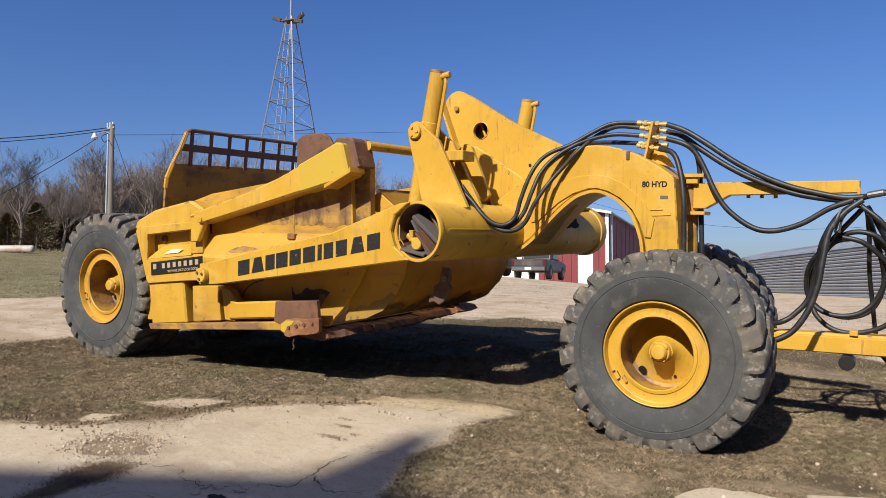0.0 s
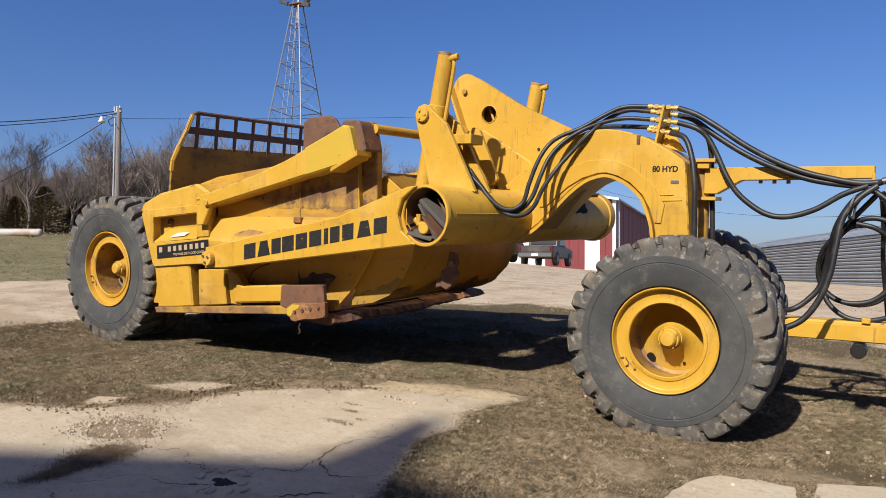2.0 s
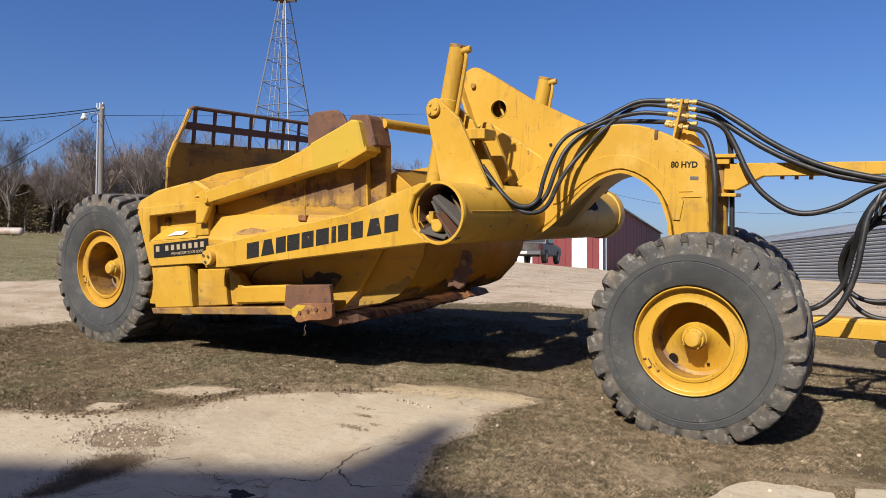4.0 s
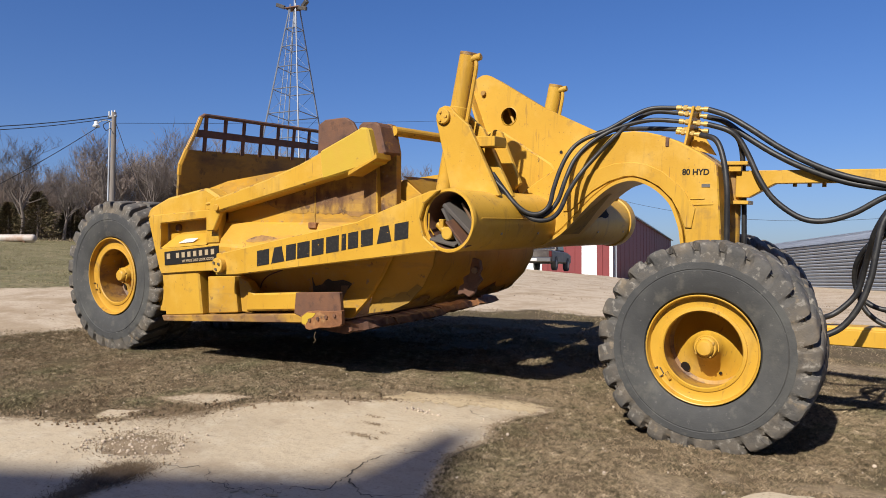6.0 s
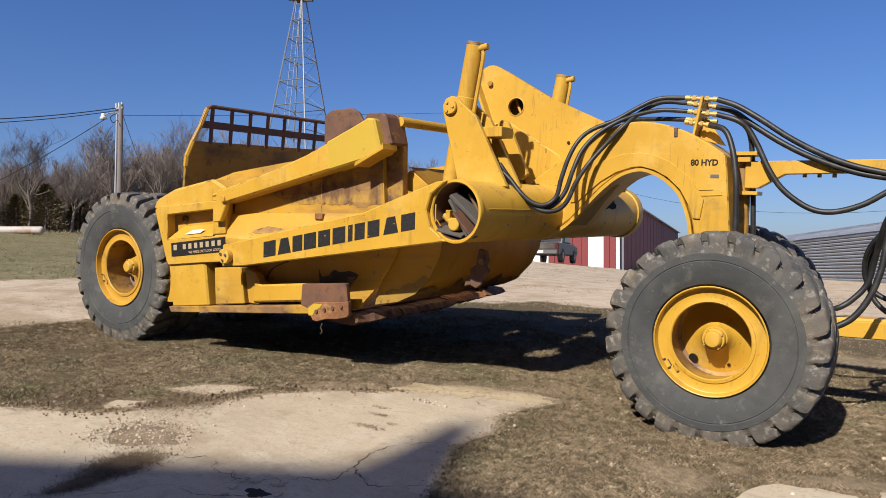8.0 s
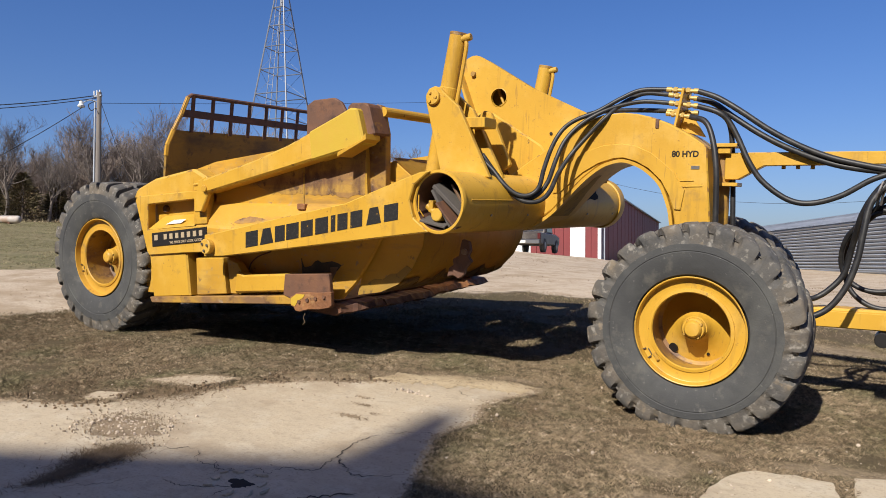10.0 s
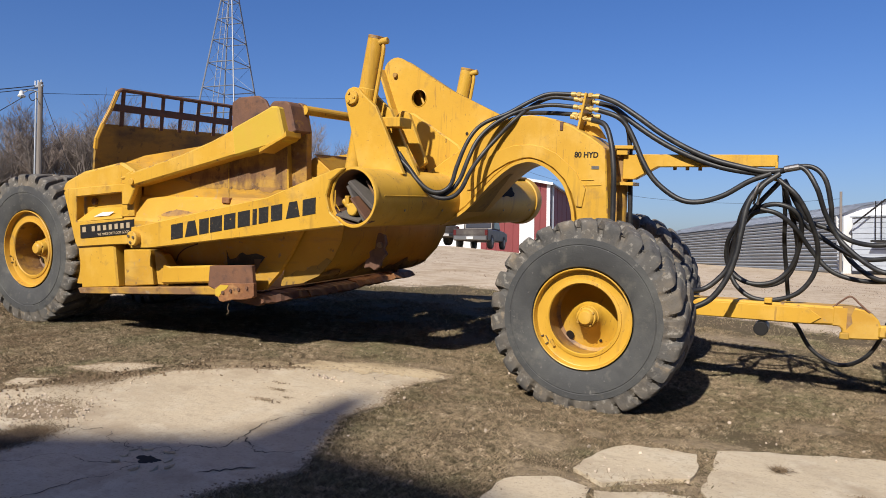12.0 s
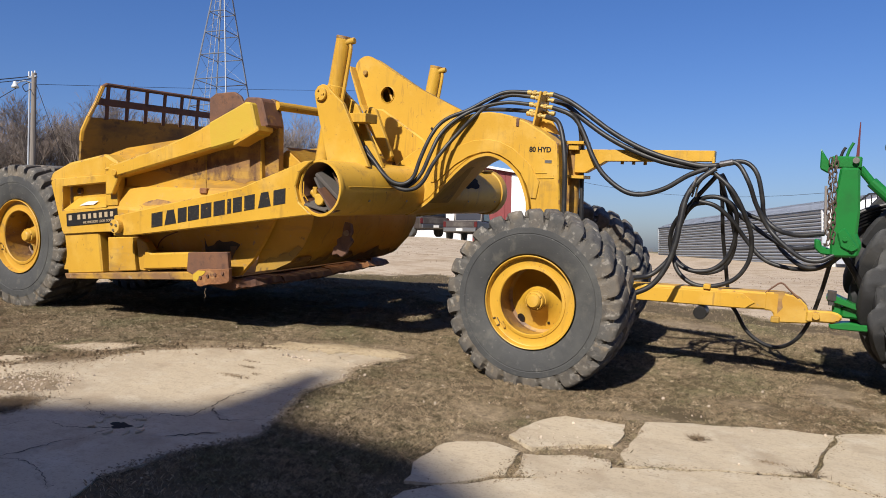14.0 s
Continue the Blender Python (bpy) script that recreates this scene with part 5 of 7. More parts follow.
hose([(-0.27, -0.1, 2.75), (-0.09, -0.12, 2.69), (0.01, -0.1, 2.61), (0.1, -0.1, 2.46), (0.22, -0.12, 2.22), (0.35, -0.12, 2.04), (0.56, -0.12, 1.89), (0.75, -0.12, 1.86), (0.98, -0.12, 1.93), (1.2, -0.12, 2.07), (1.39, -0.12, 2.15)], 0.026)
hose([(-0.33, -0.12, 2.65), (-0.17, -0.2, 2.59), (-0.08, -0.26, 2.4), (-0.03, -0.3, 2.13), (-0.02, -0.3, 1.87), (-0.01, -0.3, 1.57)], 0.027)
hose([(-0.11, 0.06, 2.73), (0.01, 0, 2.57), (0.05, 0, 2.3), (0.07, 0, 1.98), (0.09, 0, 1.57), (0.1, 0.05, 1.21)], 0.024)
hose([(1.46, -0.12, 2.15), (1.33, -0.16, 2.04), (1.22, -0.2, 1.87), (1.18, -0.24, 1.61), (1.15, -0.26, 1.38), (1.08, -0.28, 1.15), (0.96, -0.3, 0.96), (0.8, -0.32, 0.86), (0.62, -0.3, 0.8)], 0.027)
hose([(1.43, -0.08, 2.13), (1.28, -0.097, 2.01), (1.157, -0.045, 1.778), (1.09, 0.122, 1.474), (1.037, 0.16, 1.229), (0.933, 0.14, 1.082), (0.828, 0.109, 0.998), (0.717, 0.022, 0.976), (0.574, -0.128, 0.965)], 0.026)
hose([(1.47, -0.04, 2.09), (1.239, 0.036, 1.809), (1.042, 0.179, 1.558), (1.003, 0.286, 1.311), (1.095, 0.28, 1.141), (1.264, 0.26, 1.078), (1.463, 0.26, 1.12), (1.601, 0.254, 1.279), (1.661, 0.167, 1.515), (1.66, 0.041, 1.727), (1.584, -0.006, 1.829), (1.445, -0.008, 1.87), (1.301, 0.024, 1.829), (1.159, 0.143, 1.695), (1.058, 0.301, 1.494), (1.012, 0.419, 1.237), (1.149, 0.44, 1.09), (1.359, 0.45, 1.048), (1.548, 0.45, 1.142), (1.635, 0.388, 1.387), (1.606, 0.193, 1.654), (1.5, 0.001, 2.03)], 0.023)
hose([(1.45, -0.1, 2.1), (1.619, -0.123, 1.95), (1.742, -0.039, 1.726), (1.816, 0.092, 1.484), (1.801, 0.164, 1.237), (1.674, 0.18, 1.036), (1.453, 0.2, 0.941), (1.253, 0.22, 0.952), (1.095, 0.25, 1.078), (1.044, 0.274, 1.279), (1.129, 0.13, 1.601), (1.246, 0.013, 1.768), (1.381, -0.014, 1.809)], 0.023)
hose([(1.43, -0.1, 2.15), (1.55, -0.14, 2.21), (1.67, -0.16, 2.19), (1.78, -0.198, 2.02), (1.856, -0.121, 1.809), (1.975, -0.061, 1.593), (2.129, -0.137, 1.444), (2.3, -0.242, 1.339), (2.44, -0.25, 1.33), (2.55, -0.22, 1.39)], 0.022)
hose([(1.44, -0.05, 2.16), (1.6, -0.05, 2.22), (1.74, -0.06, 2.21), (1.84, -0.08, 2.1), (1.898, -0.061, 1.88), (1.926, 0.008, 1.696), (2.048, -0.028, 1.585), (2.23, -0.152, 1.549), (2.46, -0.2, 1.58)], 0.022)
hose([(1.48, 0.0, 2.09), (1.573, 0.086, 1.809), (1.749, 0.16, 1.643), (1.964, 0.129, 1.499), (2.18, -0.051, 1.416), (2.43, -0.15, 1.45)], 0.022)
hose([(1.311, -0.02, 1.819), (1.47, -0.014, 1.778), (1.616, 0.053, 1.653), (1.762, 0.164, 1.451), (1.938, 0.16, 1.271), (2.158, 0.15, 1.206), (2.397, 0.05, 1.225), (2.536, -0.1, 1.319), (2.6, -0.22, 1.41)], 0.022)
hose([(1.49, 0.05, 2.08), (1.514, 0.133, 1.799), (1.521, 0.282, 1.498), (1.552, 0.415, 1.199), (1.589, 0.5, 0.888), (1.63, 0.5, 0.739), (1.693, 0.5, 0.652), (1.805, 0.5, 0.473), (1.967, 0.5, 0.361), (2.129, 0.522, 0.337), (2.29, 0.391, 0.468), (2.4, 0.34, 0.69), (2.48, 0.25, 1.01), (2.53, 0.1, 1.28), (2.57, 0.0, 1.38)], 0.02)
hose([(1.49, 0.1, 2.1), (1.692, 0.247, 1.747), (1.945, 0.259, 1.624), (2.078, 0.214, 1.39), (2.3, 0.048, 1.239), (2.49, 0.0, 1.27), (2.6, -0.05, 1.37)], 0.022)
for i in range(3):
    part("hose_clip", pipe([(1.36 - 0.03 * i, -0.14 - 0.03 * i, 2.06), (1.31 - 0.02 * i, -0.15 - 0.03 * i, 1.97), (1.29 - 0.03 * i, -0.14 - 0.03 * i, 1.86)], 0.011, 6), M_STEEL if i != 1 else M_BLACK, gantry, "steel hose coupling hanging from the gantry")
part("hose_sleeve", rod((1.50, -0.13, 2.19), (1.62, -0.15, 2.215), 0.031, seg=12), M_STEEL, gantry, "frayed silver hose sleeve")
part("hose_tie", box(1.39, 1.46, 0.13, 0.24, 0.915, 0.965, 0.006), M_YEL, tongue)

# ---- the tractor's rear hitch and tyre ----
tractor = thing("farm_tractor", SLOPE, "green farm tractor with a rear hitch, coupled to the scraper tongue", "tractor")
frame_ob = part("hitch_upright", plate([(2.52, 1.37), (2.50, 1.62), (2.515, 1.90), (2.54, 2.19), (2.70, 2.19), (2.73, 1.80), (2.725, 1.60), (2.77, 1.50), (2.74, 1.385)], -0.24, -0.08, 0.02), M_GREEN, tractor, "glossy green hitch upright")
part("hitch_top", box(2.46, 2.71, -0.22, 0.10, 2.185, 2.29, 0.012), M_GREEN, tractor)
part("upper_claw", plate([(2.37, 2.36), (2.375, 2.17), (2.45, 2.13), (2.47, 2.19), (2.44, 2.25)], -0.22, -0.14, 0.012), M_GREEN, tractor, "green upper claw")
part("lower_claw", plate([(2.38, 1.53), (2.39, 1.44), (2.44, 1.39), (2.53, 1.385), (2.53, 1.44), (2.45, 1.46), (2.43, 1.52)], -0.22, -0.10, 0.012), M_GREEN, tractor, "green lower claw")
part("latch_plate", plate([(2.56, 1.60), (2.60, 1.47), (2.70, 1.42), (2.745, 1.47), (2.70, 1.54), (2.62, 1.65)], -0.262, -0.24, 0.01), M_GREEN, frame_ob)
for x_, z_, r_b in ((2.69, 1.47, 0.028), (2.63, 1.545, 0.02)):
    part("bolt", rod((x_, -0.28, z_), (x_, -0.25, z_), r_b, seg=10), M_GREEN, frame_ob)
part("top_pin", rod((2.66, -0.26, 2.255), (2.66, 0.14, 2.255), 0.028, seg=14), M_STEEL, tractor, "steel top pin")
part("top_lever", pipe([(2.58, -0.1, 2.27), (2.60, -0.1, 2.35), (2.63, -0.1, 2.42)], 0.014, 6), M_GREEN, tractor)
part("top_lever", pipe([(2.53, -0.05, 2.27), (2.55, -0.05, 2.34), (2.57, -0.05, 2.38)], 0.014, 6), M_BLACK, tractor)
part("warning_sign_edge", plate([(2.66, 2.26), (2.668, 2.62), (2.676, 2.62), (2.69, 2.26)], 0.05, 0.08, 0.002), M_RED, tractor, "dark red marker blade")
part("turnbuckle", rod((2.70, -0.12, 2.19), (2.80, -0.10, 2.07), 0.035, seg=12, bm=rod((2.80, -0.10, 2.07), (3.0, -0.08, 1.89), 0.05, seg=12)), M_GREEN, tractor, "green turnbuckle link")
part("turnbuckle_thread", rod((2.72, -0.12, 2.165), (2.78, -0.11, 2.10), 0.022, seg=12), M_STEEL, tractor)
part("lower_frame", box(2.66, 2.88, 0.20, 0.40, 0.76, 0.88, 0.02), M_GREEN, tractor)
part("drawbar", plate([(2.56, 0.69), (2.58, 0.64), (2.90, 0.65), (2.94, 0.66), (2.94, 0.71), (2.75, 0.72)], 0.20, 0.38, 0.01), M_GREEN, tractor, "dark green drawbar")
part("drawbar_clevis", plate([(2.52, 0.965), (2.53, 0.92), (2.62, 0.90), (2.80, 0.85), (2.80, 0.90), (2.66, 0.95), (2.60, 0.975)], 0.14, 0.40, 0.008), M_GREEN, tractor, "dark green drawbar clevis")
part("clevis_bolt", rod((2.57, 0.16, 0.93), (2.57, 0.16, 1.02), 0.045, seg=6, bm=rod((2.57, 0.16, 0.88), (2.57, 0.16, 0.95), 0.03, seg=10)), M_SOOT, tractor, "dark hitch bolt")
part("clevis_post", box(2.58, 2.66, 0.2, 0.32, 0.74, 0.96, 0.008), M_GREEN, tractor)
part("lift_link", pipe([(2.62, 0.05, 1.40), (2.75, 0.1, 1.2), (2.92, 0.2, 0.85)], 0.03, 8), M_BLACK, tractor, "black lift link")
for k in range(5):
    part("tractor_hose", pipe([(2.66, 0.1 + 0.03 * k, 1.72 - 0.03 * k), (2.80, 0.15 + 0.03 * k, 1.82 - 0.035 * k), (3.1, 0.2 + 0.02 * k, 1.92 - 0.03 * k)], 0.02, 8), M_HOSE, tractor, "black hose at the tractor's rear")
part("tractor_tyre", tyre_mesh(1.22, 0.62, 0.26, 19, 0.10, skew=0.36, wear=0.004, gap=6), [M_TRACTOR, M_TRACTOR], tractor, "tall black lugged tractor tyre", smooth=True).matrix_local = pose(3.88, 0.58, 1.20, 0, 5, 19)
part("tractor_rim", lathe([(0.62, -0.17), (0.63, -0.24), (0.56, -0.20), (0.52, -0.10), (0.2, -0.06), (0.0, -0.06)], 40), M_GREEN, tractor, smooth=True).matrix_local = pose(3.88, 0.58, 1.20, 0, 0, 19)
part("rear_axle_housing", box(3.75, 4.5, 0.95, 2.2, 0.95, 1.45, 0.05), M_GREEN, tractor)
part("fender", plate([(2.98, 2.38), (2.92, 2.44), (2.95, 2.52), (3.3, 2.68), (4.4, 2.72), (4.4, 2.65), (3.3, 2.60)], 0.35, 1.1, 0.02), M_GREEN, tractor, "green fender edge")

chain = new("hitch_chain")
chain.matrix_world = SLOPE
tagged(chain, "rusty safety chain hung over the green hitch", "chain")
for k in range(17):
    for col_ in (0, 1):
        lk = bmesh.new()
        zc = 2.245 - k * 0.046 + col_ * 0.02
        ring = [(0.017 * math.cos(a) * 1.0, 0.034 * math.sin(a)) for a in [2 * math.pi * i / 10 for i in range(11)]]
        lk = pipe([(u, 0, v) for u, v in ring], 0.0062, 5, smooth_path=False)
        bmesh.ops.transform(lk, matrix=Matrix.Translation((2.462 + 0.038 * col_ + 0.002 * k + 0.006 * math.sin(k * 1.7), -0.245, zc)) @ pose(0, 0, 0, 0, 8 * math.sin(k * 2.1 + col_), 90 * ((k + col_) % 2) + 20), verts=lk.verts)
        part("chain_link", lk, M_CHAIN, chain)

# ---- concrete slabs ----
MAIN = [(-1.34, -1.02), (-1.72, -1.06), (-2.15, -1.24), (-2.55, -1.42), (-3.0, -1.86), (-3.22, -1.98), (-3.70, -2.46), (-3.86, -2.98), (-4.02, -3.34), (-4.42, -3.80), (-5.2, -4.2), (-6.4, -4.9), (-6.6, -8.8), (-1.5, -8.8), (-1.15, -5.6), (-1.35, -4.9), (-1.30, -4.35), (-1.05, -3.8), (-1.22, -3.35), (-1.50, -2.72), (-1.42, -2.2), (-1.60, -1.72), (-1.48, -1.35)]
CHIPS = [[(-3.96, -2.42), (-4.20, -2.48), (-4.42, -2.62), (-4.58, -2.96), (-4.08, -2.88)],
         [(-4.36, -3.33), (-4.58, -3.48), (-4.50, -3.66), (-4.30, -3.52)],
         [(0.46, -2.72), (0.52, -2.35), (0.70, -2.05), (0.95, -1.98), (1.15, -1.95), (1.24, -2.30), (1.21, -2.50), (0.95, -2.62), (0.72, -2.88)]]
MIDDLE = [[(0.17, -3.60), (0.10, -3.25), (0.20, -3.05), (0.45, -2.93), (0.66, -2.98), (0.74, -3.42), (0.50, -3.80), (0.25, -3.9)],
          [(0.72, -3.02), (1.0, -2.86), (1.26, -2.78), (1.30, -2.98), (1.10, -3.28), (0.80, -3.40)]]
RIGHT = [[(1.28, -1.75), (1.55, -1.62), (2.05, -1.40), (2.68, -1.16), (2.60, -1.75), (2.53, -2.26), (1.95, -2.55), (1.36, -2.84), (1.30, -2.35)],
         [(2.705, -1.12), (3.1, -0.90), (3.6, -0.62), (4.4, -0.5), (4.6, -3.0), (2.575, -2.28)],
         [(0.30, -4.02), (0.78, -3.53), (1.33, -2.91), (1.95, -2.585), (2.56, -2.30), (4.6, -3.02), (4.8, -8.8), (0.4, -8.8)]]
SLABS = [MAIN] + CHIPS + MIDDLE + RIGHT


def slab(poly, thick=0.10, lift=0.004):
    """A broken slab with a ragged edge, following the slope."""
    rng = random.Random(int(abs(poly[0][0] * 100)))
    ring = []
    for (x0, y0), (x1, y1) in zip(poly, poly[1:] + poly[:1]):
        k = max(2, int(math.hypot(x1 - x0, y1 - y0) / 0.09))
        for i in range(k):
            t = i / k
            x, y = x0 + (x1 - x0) * t, y0 + (y1 - y0) * t
            ring.append((x + 0.05 * noise.noise((x * 4, y * 4, 1)) + rng.uniform(-.012, .012), y + 0.05 * noise.noise((x * 4, y * 4, 7)) + rng.uniform(-.012, .012)))
    bm = bmesh.new()
    def wz(x, y):
        return lift + 0.006 * noise.noise((x * 0.8, y * 0.8, 5))
    top = [bm.verts.new((x, y, wz(x, y))) for x, y in ring]
    low = [bm.verts.new((x, y, -thick)) for x, y in ring]
    f = bm.faces.new(top)
    for i in range(len(ring)):
        j = (i + 1) % len(ring)
        bm.faces.new((top[j], top[i], low[i], low[j]))
    bmesh.ops.recalc_face_normals(bm, faces=bm.faces)
    bmesh.ops.triangulate(bm, faces=[g for g in bm.faces if len(g.verts) > 4])
    return bm


paving = thing("pavement", SLOPE, "old broken concrete paving, cracked and dusty, level with the lawn", "pavement", kind="structure")
for poly in SLABS:
    part("concrete_slab", slab(poly, lift=0.013 if poly in CHIPS else 0.004), M_CONC, paving)

# cracks across the main slab, as thin sunken lines of soil
def crack(pts, w):
    line = spline([(x, y, 0) for x, y in pts], 22)
    bm = bmesh.new()
    rng = random.Random(len(pts))
    rows = []
    n = len(line)
    for i, p in enumerate(line):
        d = (line[min(i + 1, n - 1)] - line[max(i - 1, 0)]).normalized()
        s = Vector((-d.y, d.x, 0))
        ww = 0.75 * w * max(0.06, 0.55 + 0.9 * noise.noise((p.x * 9, p.y * 9, 2))) * min(1.0, 0.15 + 6 * min(i, n - 1 - i) / n) * rng.uniform(0.7, 1.2)
        off = s * (0.045 * noise.noise((p.x * 7, p.y * 7, 4)) + 0.03 * noise.noise((p.x * 25, p.y * 25, 8)) + rng.uniform(-0.007, 0.007))
        a, b = p + off + s * ww, p + off - s * ww
        rows.append([bm.verts.new((v.x, v.y, 0.0085 + 0.006 * noise.noise((v.x * 0.8, v.y * 0.8, 5)))) for v in (a, b)])
    for a, b in zip(rows, rows[1:]):
        bm.faces.new((a[0], a[1], b[1], b[0]))
    part("crack", bm, M_CRACK, paving, "soil-filled crack in the slab")


crack([(-3.25, -4.12), (-2.975, -4.074), (-2.755, -3.96), (-2.59, -4.074)], 0.006)
crack([(-2.62, -4.096), (-2.338, -4.108), (-2.168, -4.068), (-2.09, -4.011), (-2.03, -4.12)], 0.009)
crack([(-2.47, -4.02), (-2.40, -4.07), (-2.311, -4.131), (-2.30, -4.25)], 0.006)
crack([(-2.03, -4.12), (-2.002, -4.028), (-1.974, -3.859), (-1.778, -3.783), (-1.80, -3.64), (-1.818, -3.506), (-1.883, -3.317), (-1.899, -3.073), (-1.86, -2.95)], 0.010)
crack([(-1.818, -3.506), (-1.69, -3.591), (-1.555, -3.686), (-1.398, -3.629), (-1.243, -3.475)], 0.010)
crack([(-1.80, -3.53), (-1.72, -3.58), (-1.66, -3.62)], 0.016)
crack([(-1.88, -2.90), (-1.769, -2.835), (-1.621, -2.703), (-1.457, -2.69)], 0.006)
crack([(-2.212, -1.345), (-2.0, -1.50), (-1.83, -1.621), (-1.605, -1.673)], 0.004)
crack([(-2.0, -4.28), (-2.1, -4.7), (-2.2, -5.3)], 0.007)
crack([(-1.6, -4.2), (-1.42, -4.0), (-1.30, -3.92)], 0.018)
crack([(-2.0, -4.25), (-2.25, -4.42), (-2.6, -4.45)], 0.006)
crack([(-2.9, -4.9), (-2.4, -5.1), (-1.9, -5.0), (-1.4, -5.2)], 0.006)
crack([(-2.6, -4.47), (-2.75, -4.75), (-2.9, -4.9)], 0.005)


def patch(cx, cy, rx, ry, seed, mat, name, label, lift=0.028):
    bm = bmesh.new()
    ring = []
    for i in range(26):
        a = 2 * math.pi * i / 26
        k = 1 + 0.5 * noise.noise((math.cos(a) * 1.9 + seed, math.sin(a) * 1.9, seed)) + 0.25 * noise.noise((math.cos(a) * 6, math.sin(a) * 6, seed))
        ring.append((cx + rx * k * math.cos(a), cy + ry * k * math.sin(a)))
    vs = [bm.verts.new((x, y, 0.007 + 0.006 * noise.noise((x * 0.8, y * 0.8, 5)))) for x, y in ring]
    c = bm.verts.new((cx, cy, lift))
    for i in range(26):
        bm.faces.new((vs[i], vs[(i + 1) % 26], c))
    part(name, bm, mat, paving, label, smooth=True)


patch(-2.03, -4.21, 0.10, 0.065, 3.0, M_HOLE, "worn_hollow", "black broken hole in the slab", 0.010)
patch(-3.55, -3.97, 0.30, 0.20, 5.0, M_DIRT, "soil_patch", "brown soil over the broken slab", 0.014)
patch(-3.12, -4.42, 0.13, 0.20, 7.0, M_CLOD, "straw_mat", "dark mat of dead straw", 0.022)
patch(-3.06, -4.74, 0.06, 0.22, 9.0, M_CLOD, "straw_mat", "dark mat of dead straw", 0.016)


def drift(back, front, name, label):
    """A thin ragged drift of sand between two lines, feathered out at its rims."""
    n, m = 90, 9
    a, b = spline([(x, y, 0) for x, y in back], n // (len(back) - 1)), spline([(x, y, 0) for x, y in front], n // (len(front) - 1))
    n = min(len(a), len(b))
    bm = bmesh.new()
    rows = []
    for i in range(n):
        p, q = a[i], b[i]
        e0 = 0.25 * noise.noise((i * 0.11, 1.0, 0)) + 0.22 * noise.noise((i * 0.43, 3.0, 0)) + 0.12 * noise.noise((i * 1.3, 2.0, 0))
        e1 = 0.35 * noise.noise((i * 0.13, 5.0, 0)) + 0.30 * noise.noise((i * 0.47, 8.0, 0)) + 0.15 * noise.noise((i * 1.4, 4.0, 0))
        taper = min(1.0, 6 * min(i, n - 1 - i) / n + 0.05)
        row = []
        for j in range(m):
            t = j / (m - 1)
            k = 0.5 + ((e0 * (1 - t) + (1 + e1) * t) - 0.5) * taper
            v = p.lerp(q, k)
            h = 0.006 * math.sin(math.pi * t) * taper + 0.003 * noise.noise((v.x * 14, v.y * 14, 6)) * math.sin(math.pi * t)
            row.append(bm.verts.new((v.x, v.y, 0.0065 + h + 0.006 * noise.noise((v.x * 0.8, v.y * 0.8, 5)))))
        rows.append(row)
    for r0, r1 in zip(rows, rows[1:]):
        for j in range(m - 1):
            bm.faces.new((r0[j], r0[j + 1], r1[j + 1], r1[j]))
    bmesh.ops.recalc_face_normals(bm, faces=bm.faces)
    part(name, bm, M_SAND, paving, label, smooth=True)


drift([(-3.05, -1.50), (-2.66, -1.20), (-2.23, -0.99), (-1.80, -0.90), (-1.45, -0.87)], [(-2.80, -1.76), (-2.42, -1.52), (-1.98, -1.34), (-1.58, -1.26), (-1.34, -1.04)], "sand_drift", "pale tan sand drifted along the slab edge")


def inside(poly, x, y):
    x, y = np.asarray(x), np.asarray(y)
    c = np.zeros(x.shape, bool)
    for (x0, y0), (x1, y1) in zip(poly, poly[1:] + poly[:1]):
        cond = (y0 > y) != (y1 > y)
        with np.errstate(divide="ignore", invalid="ignore"):
            c ^= cond & (x < (x1 - x0) * (y - y0) / (y1 - y0 + 1e-12) + x0)
    return c


# broken pieces lifted round the hole
chip_rng = random.Random(44)
for i in range(9):
    a = radians(40 * i + chip_rng.uniform(-12, 12))
    rr = chip_rng.uniform(0.10, 0.19)
    w_, d_ = chip_rng.uniform(0.03, 0.075), chip_rng.uniform(0.02, 0.045)
    cb = bmesh.new()
    ring = [cb.verts.new((w_ * math.cos(q * 1.05) * chip_rng.uniform(0.7, 1.1), d_ * math.sin(q * 1.05) * chip_rng.uniform(0.7, 1.1), 0)) for q in range(6)]
    ext = bmesh.ops.extrude_face_region(cb, geom=[cb.faces.new(ring)])
    bmesh.ops.translate(cb, vec=(0, 0, 0.014), verts=[g for g in ext["geom"] if isinstance(g, bmesh.types.BMVert)])
    bmesh.ops.recalc_face_normals(cb, faces=cb.faces)
    bmesh.ops.transform(cb, matrix=pose(-2.03 + 1.5 * rr * math.cos(a), -4.21 + rr * math.sin(a), 0.004, chip_rng.uniform(-14, 14), chip_rng.uniform(-14, 14), chip_rng.uniform(0, 180)), verts=cb.verts)
    part("broken_chip", cb, M_CONC, paving)


# loose stones on the broken edge
def stones(count, cx, cy, sx, sy, seed, size=1.0):
    rng = random.Random(seed)
    bm = bmesh.new()
    for _ in range(count):
        x, y = rng.gauss(cx, sx), rng.gauss(cy, sy)
        r = size * min(0.022, 0.004 + abs(rng.gauss(0, 0.006)))
        m = Matrix.Translation((x, y, 0.008 + r * 0.3)) @ pose(0, 0, 0, rng.uniform(0, 360), rng.uniform(0, 360), 0) @ Matrix.Diagonal((1, rng.uniform(0.6, 1), rng.uniform(0.5, 0.8), 1))
        bmesh.ops.create_icosphere(bm, subdivisions=1, radius=r, matrix=m)
    return bm


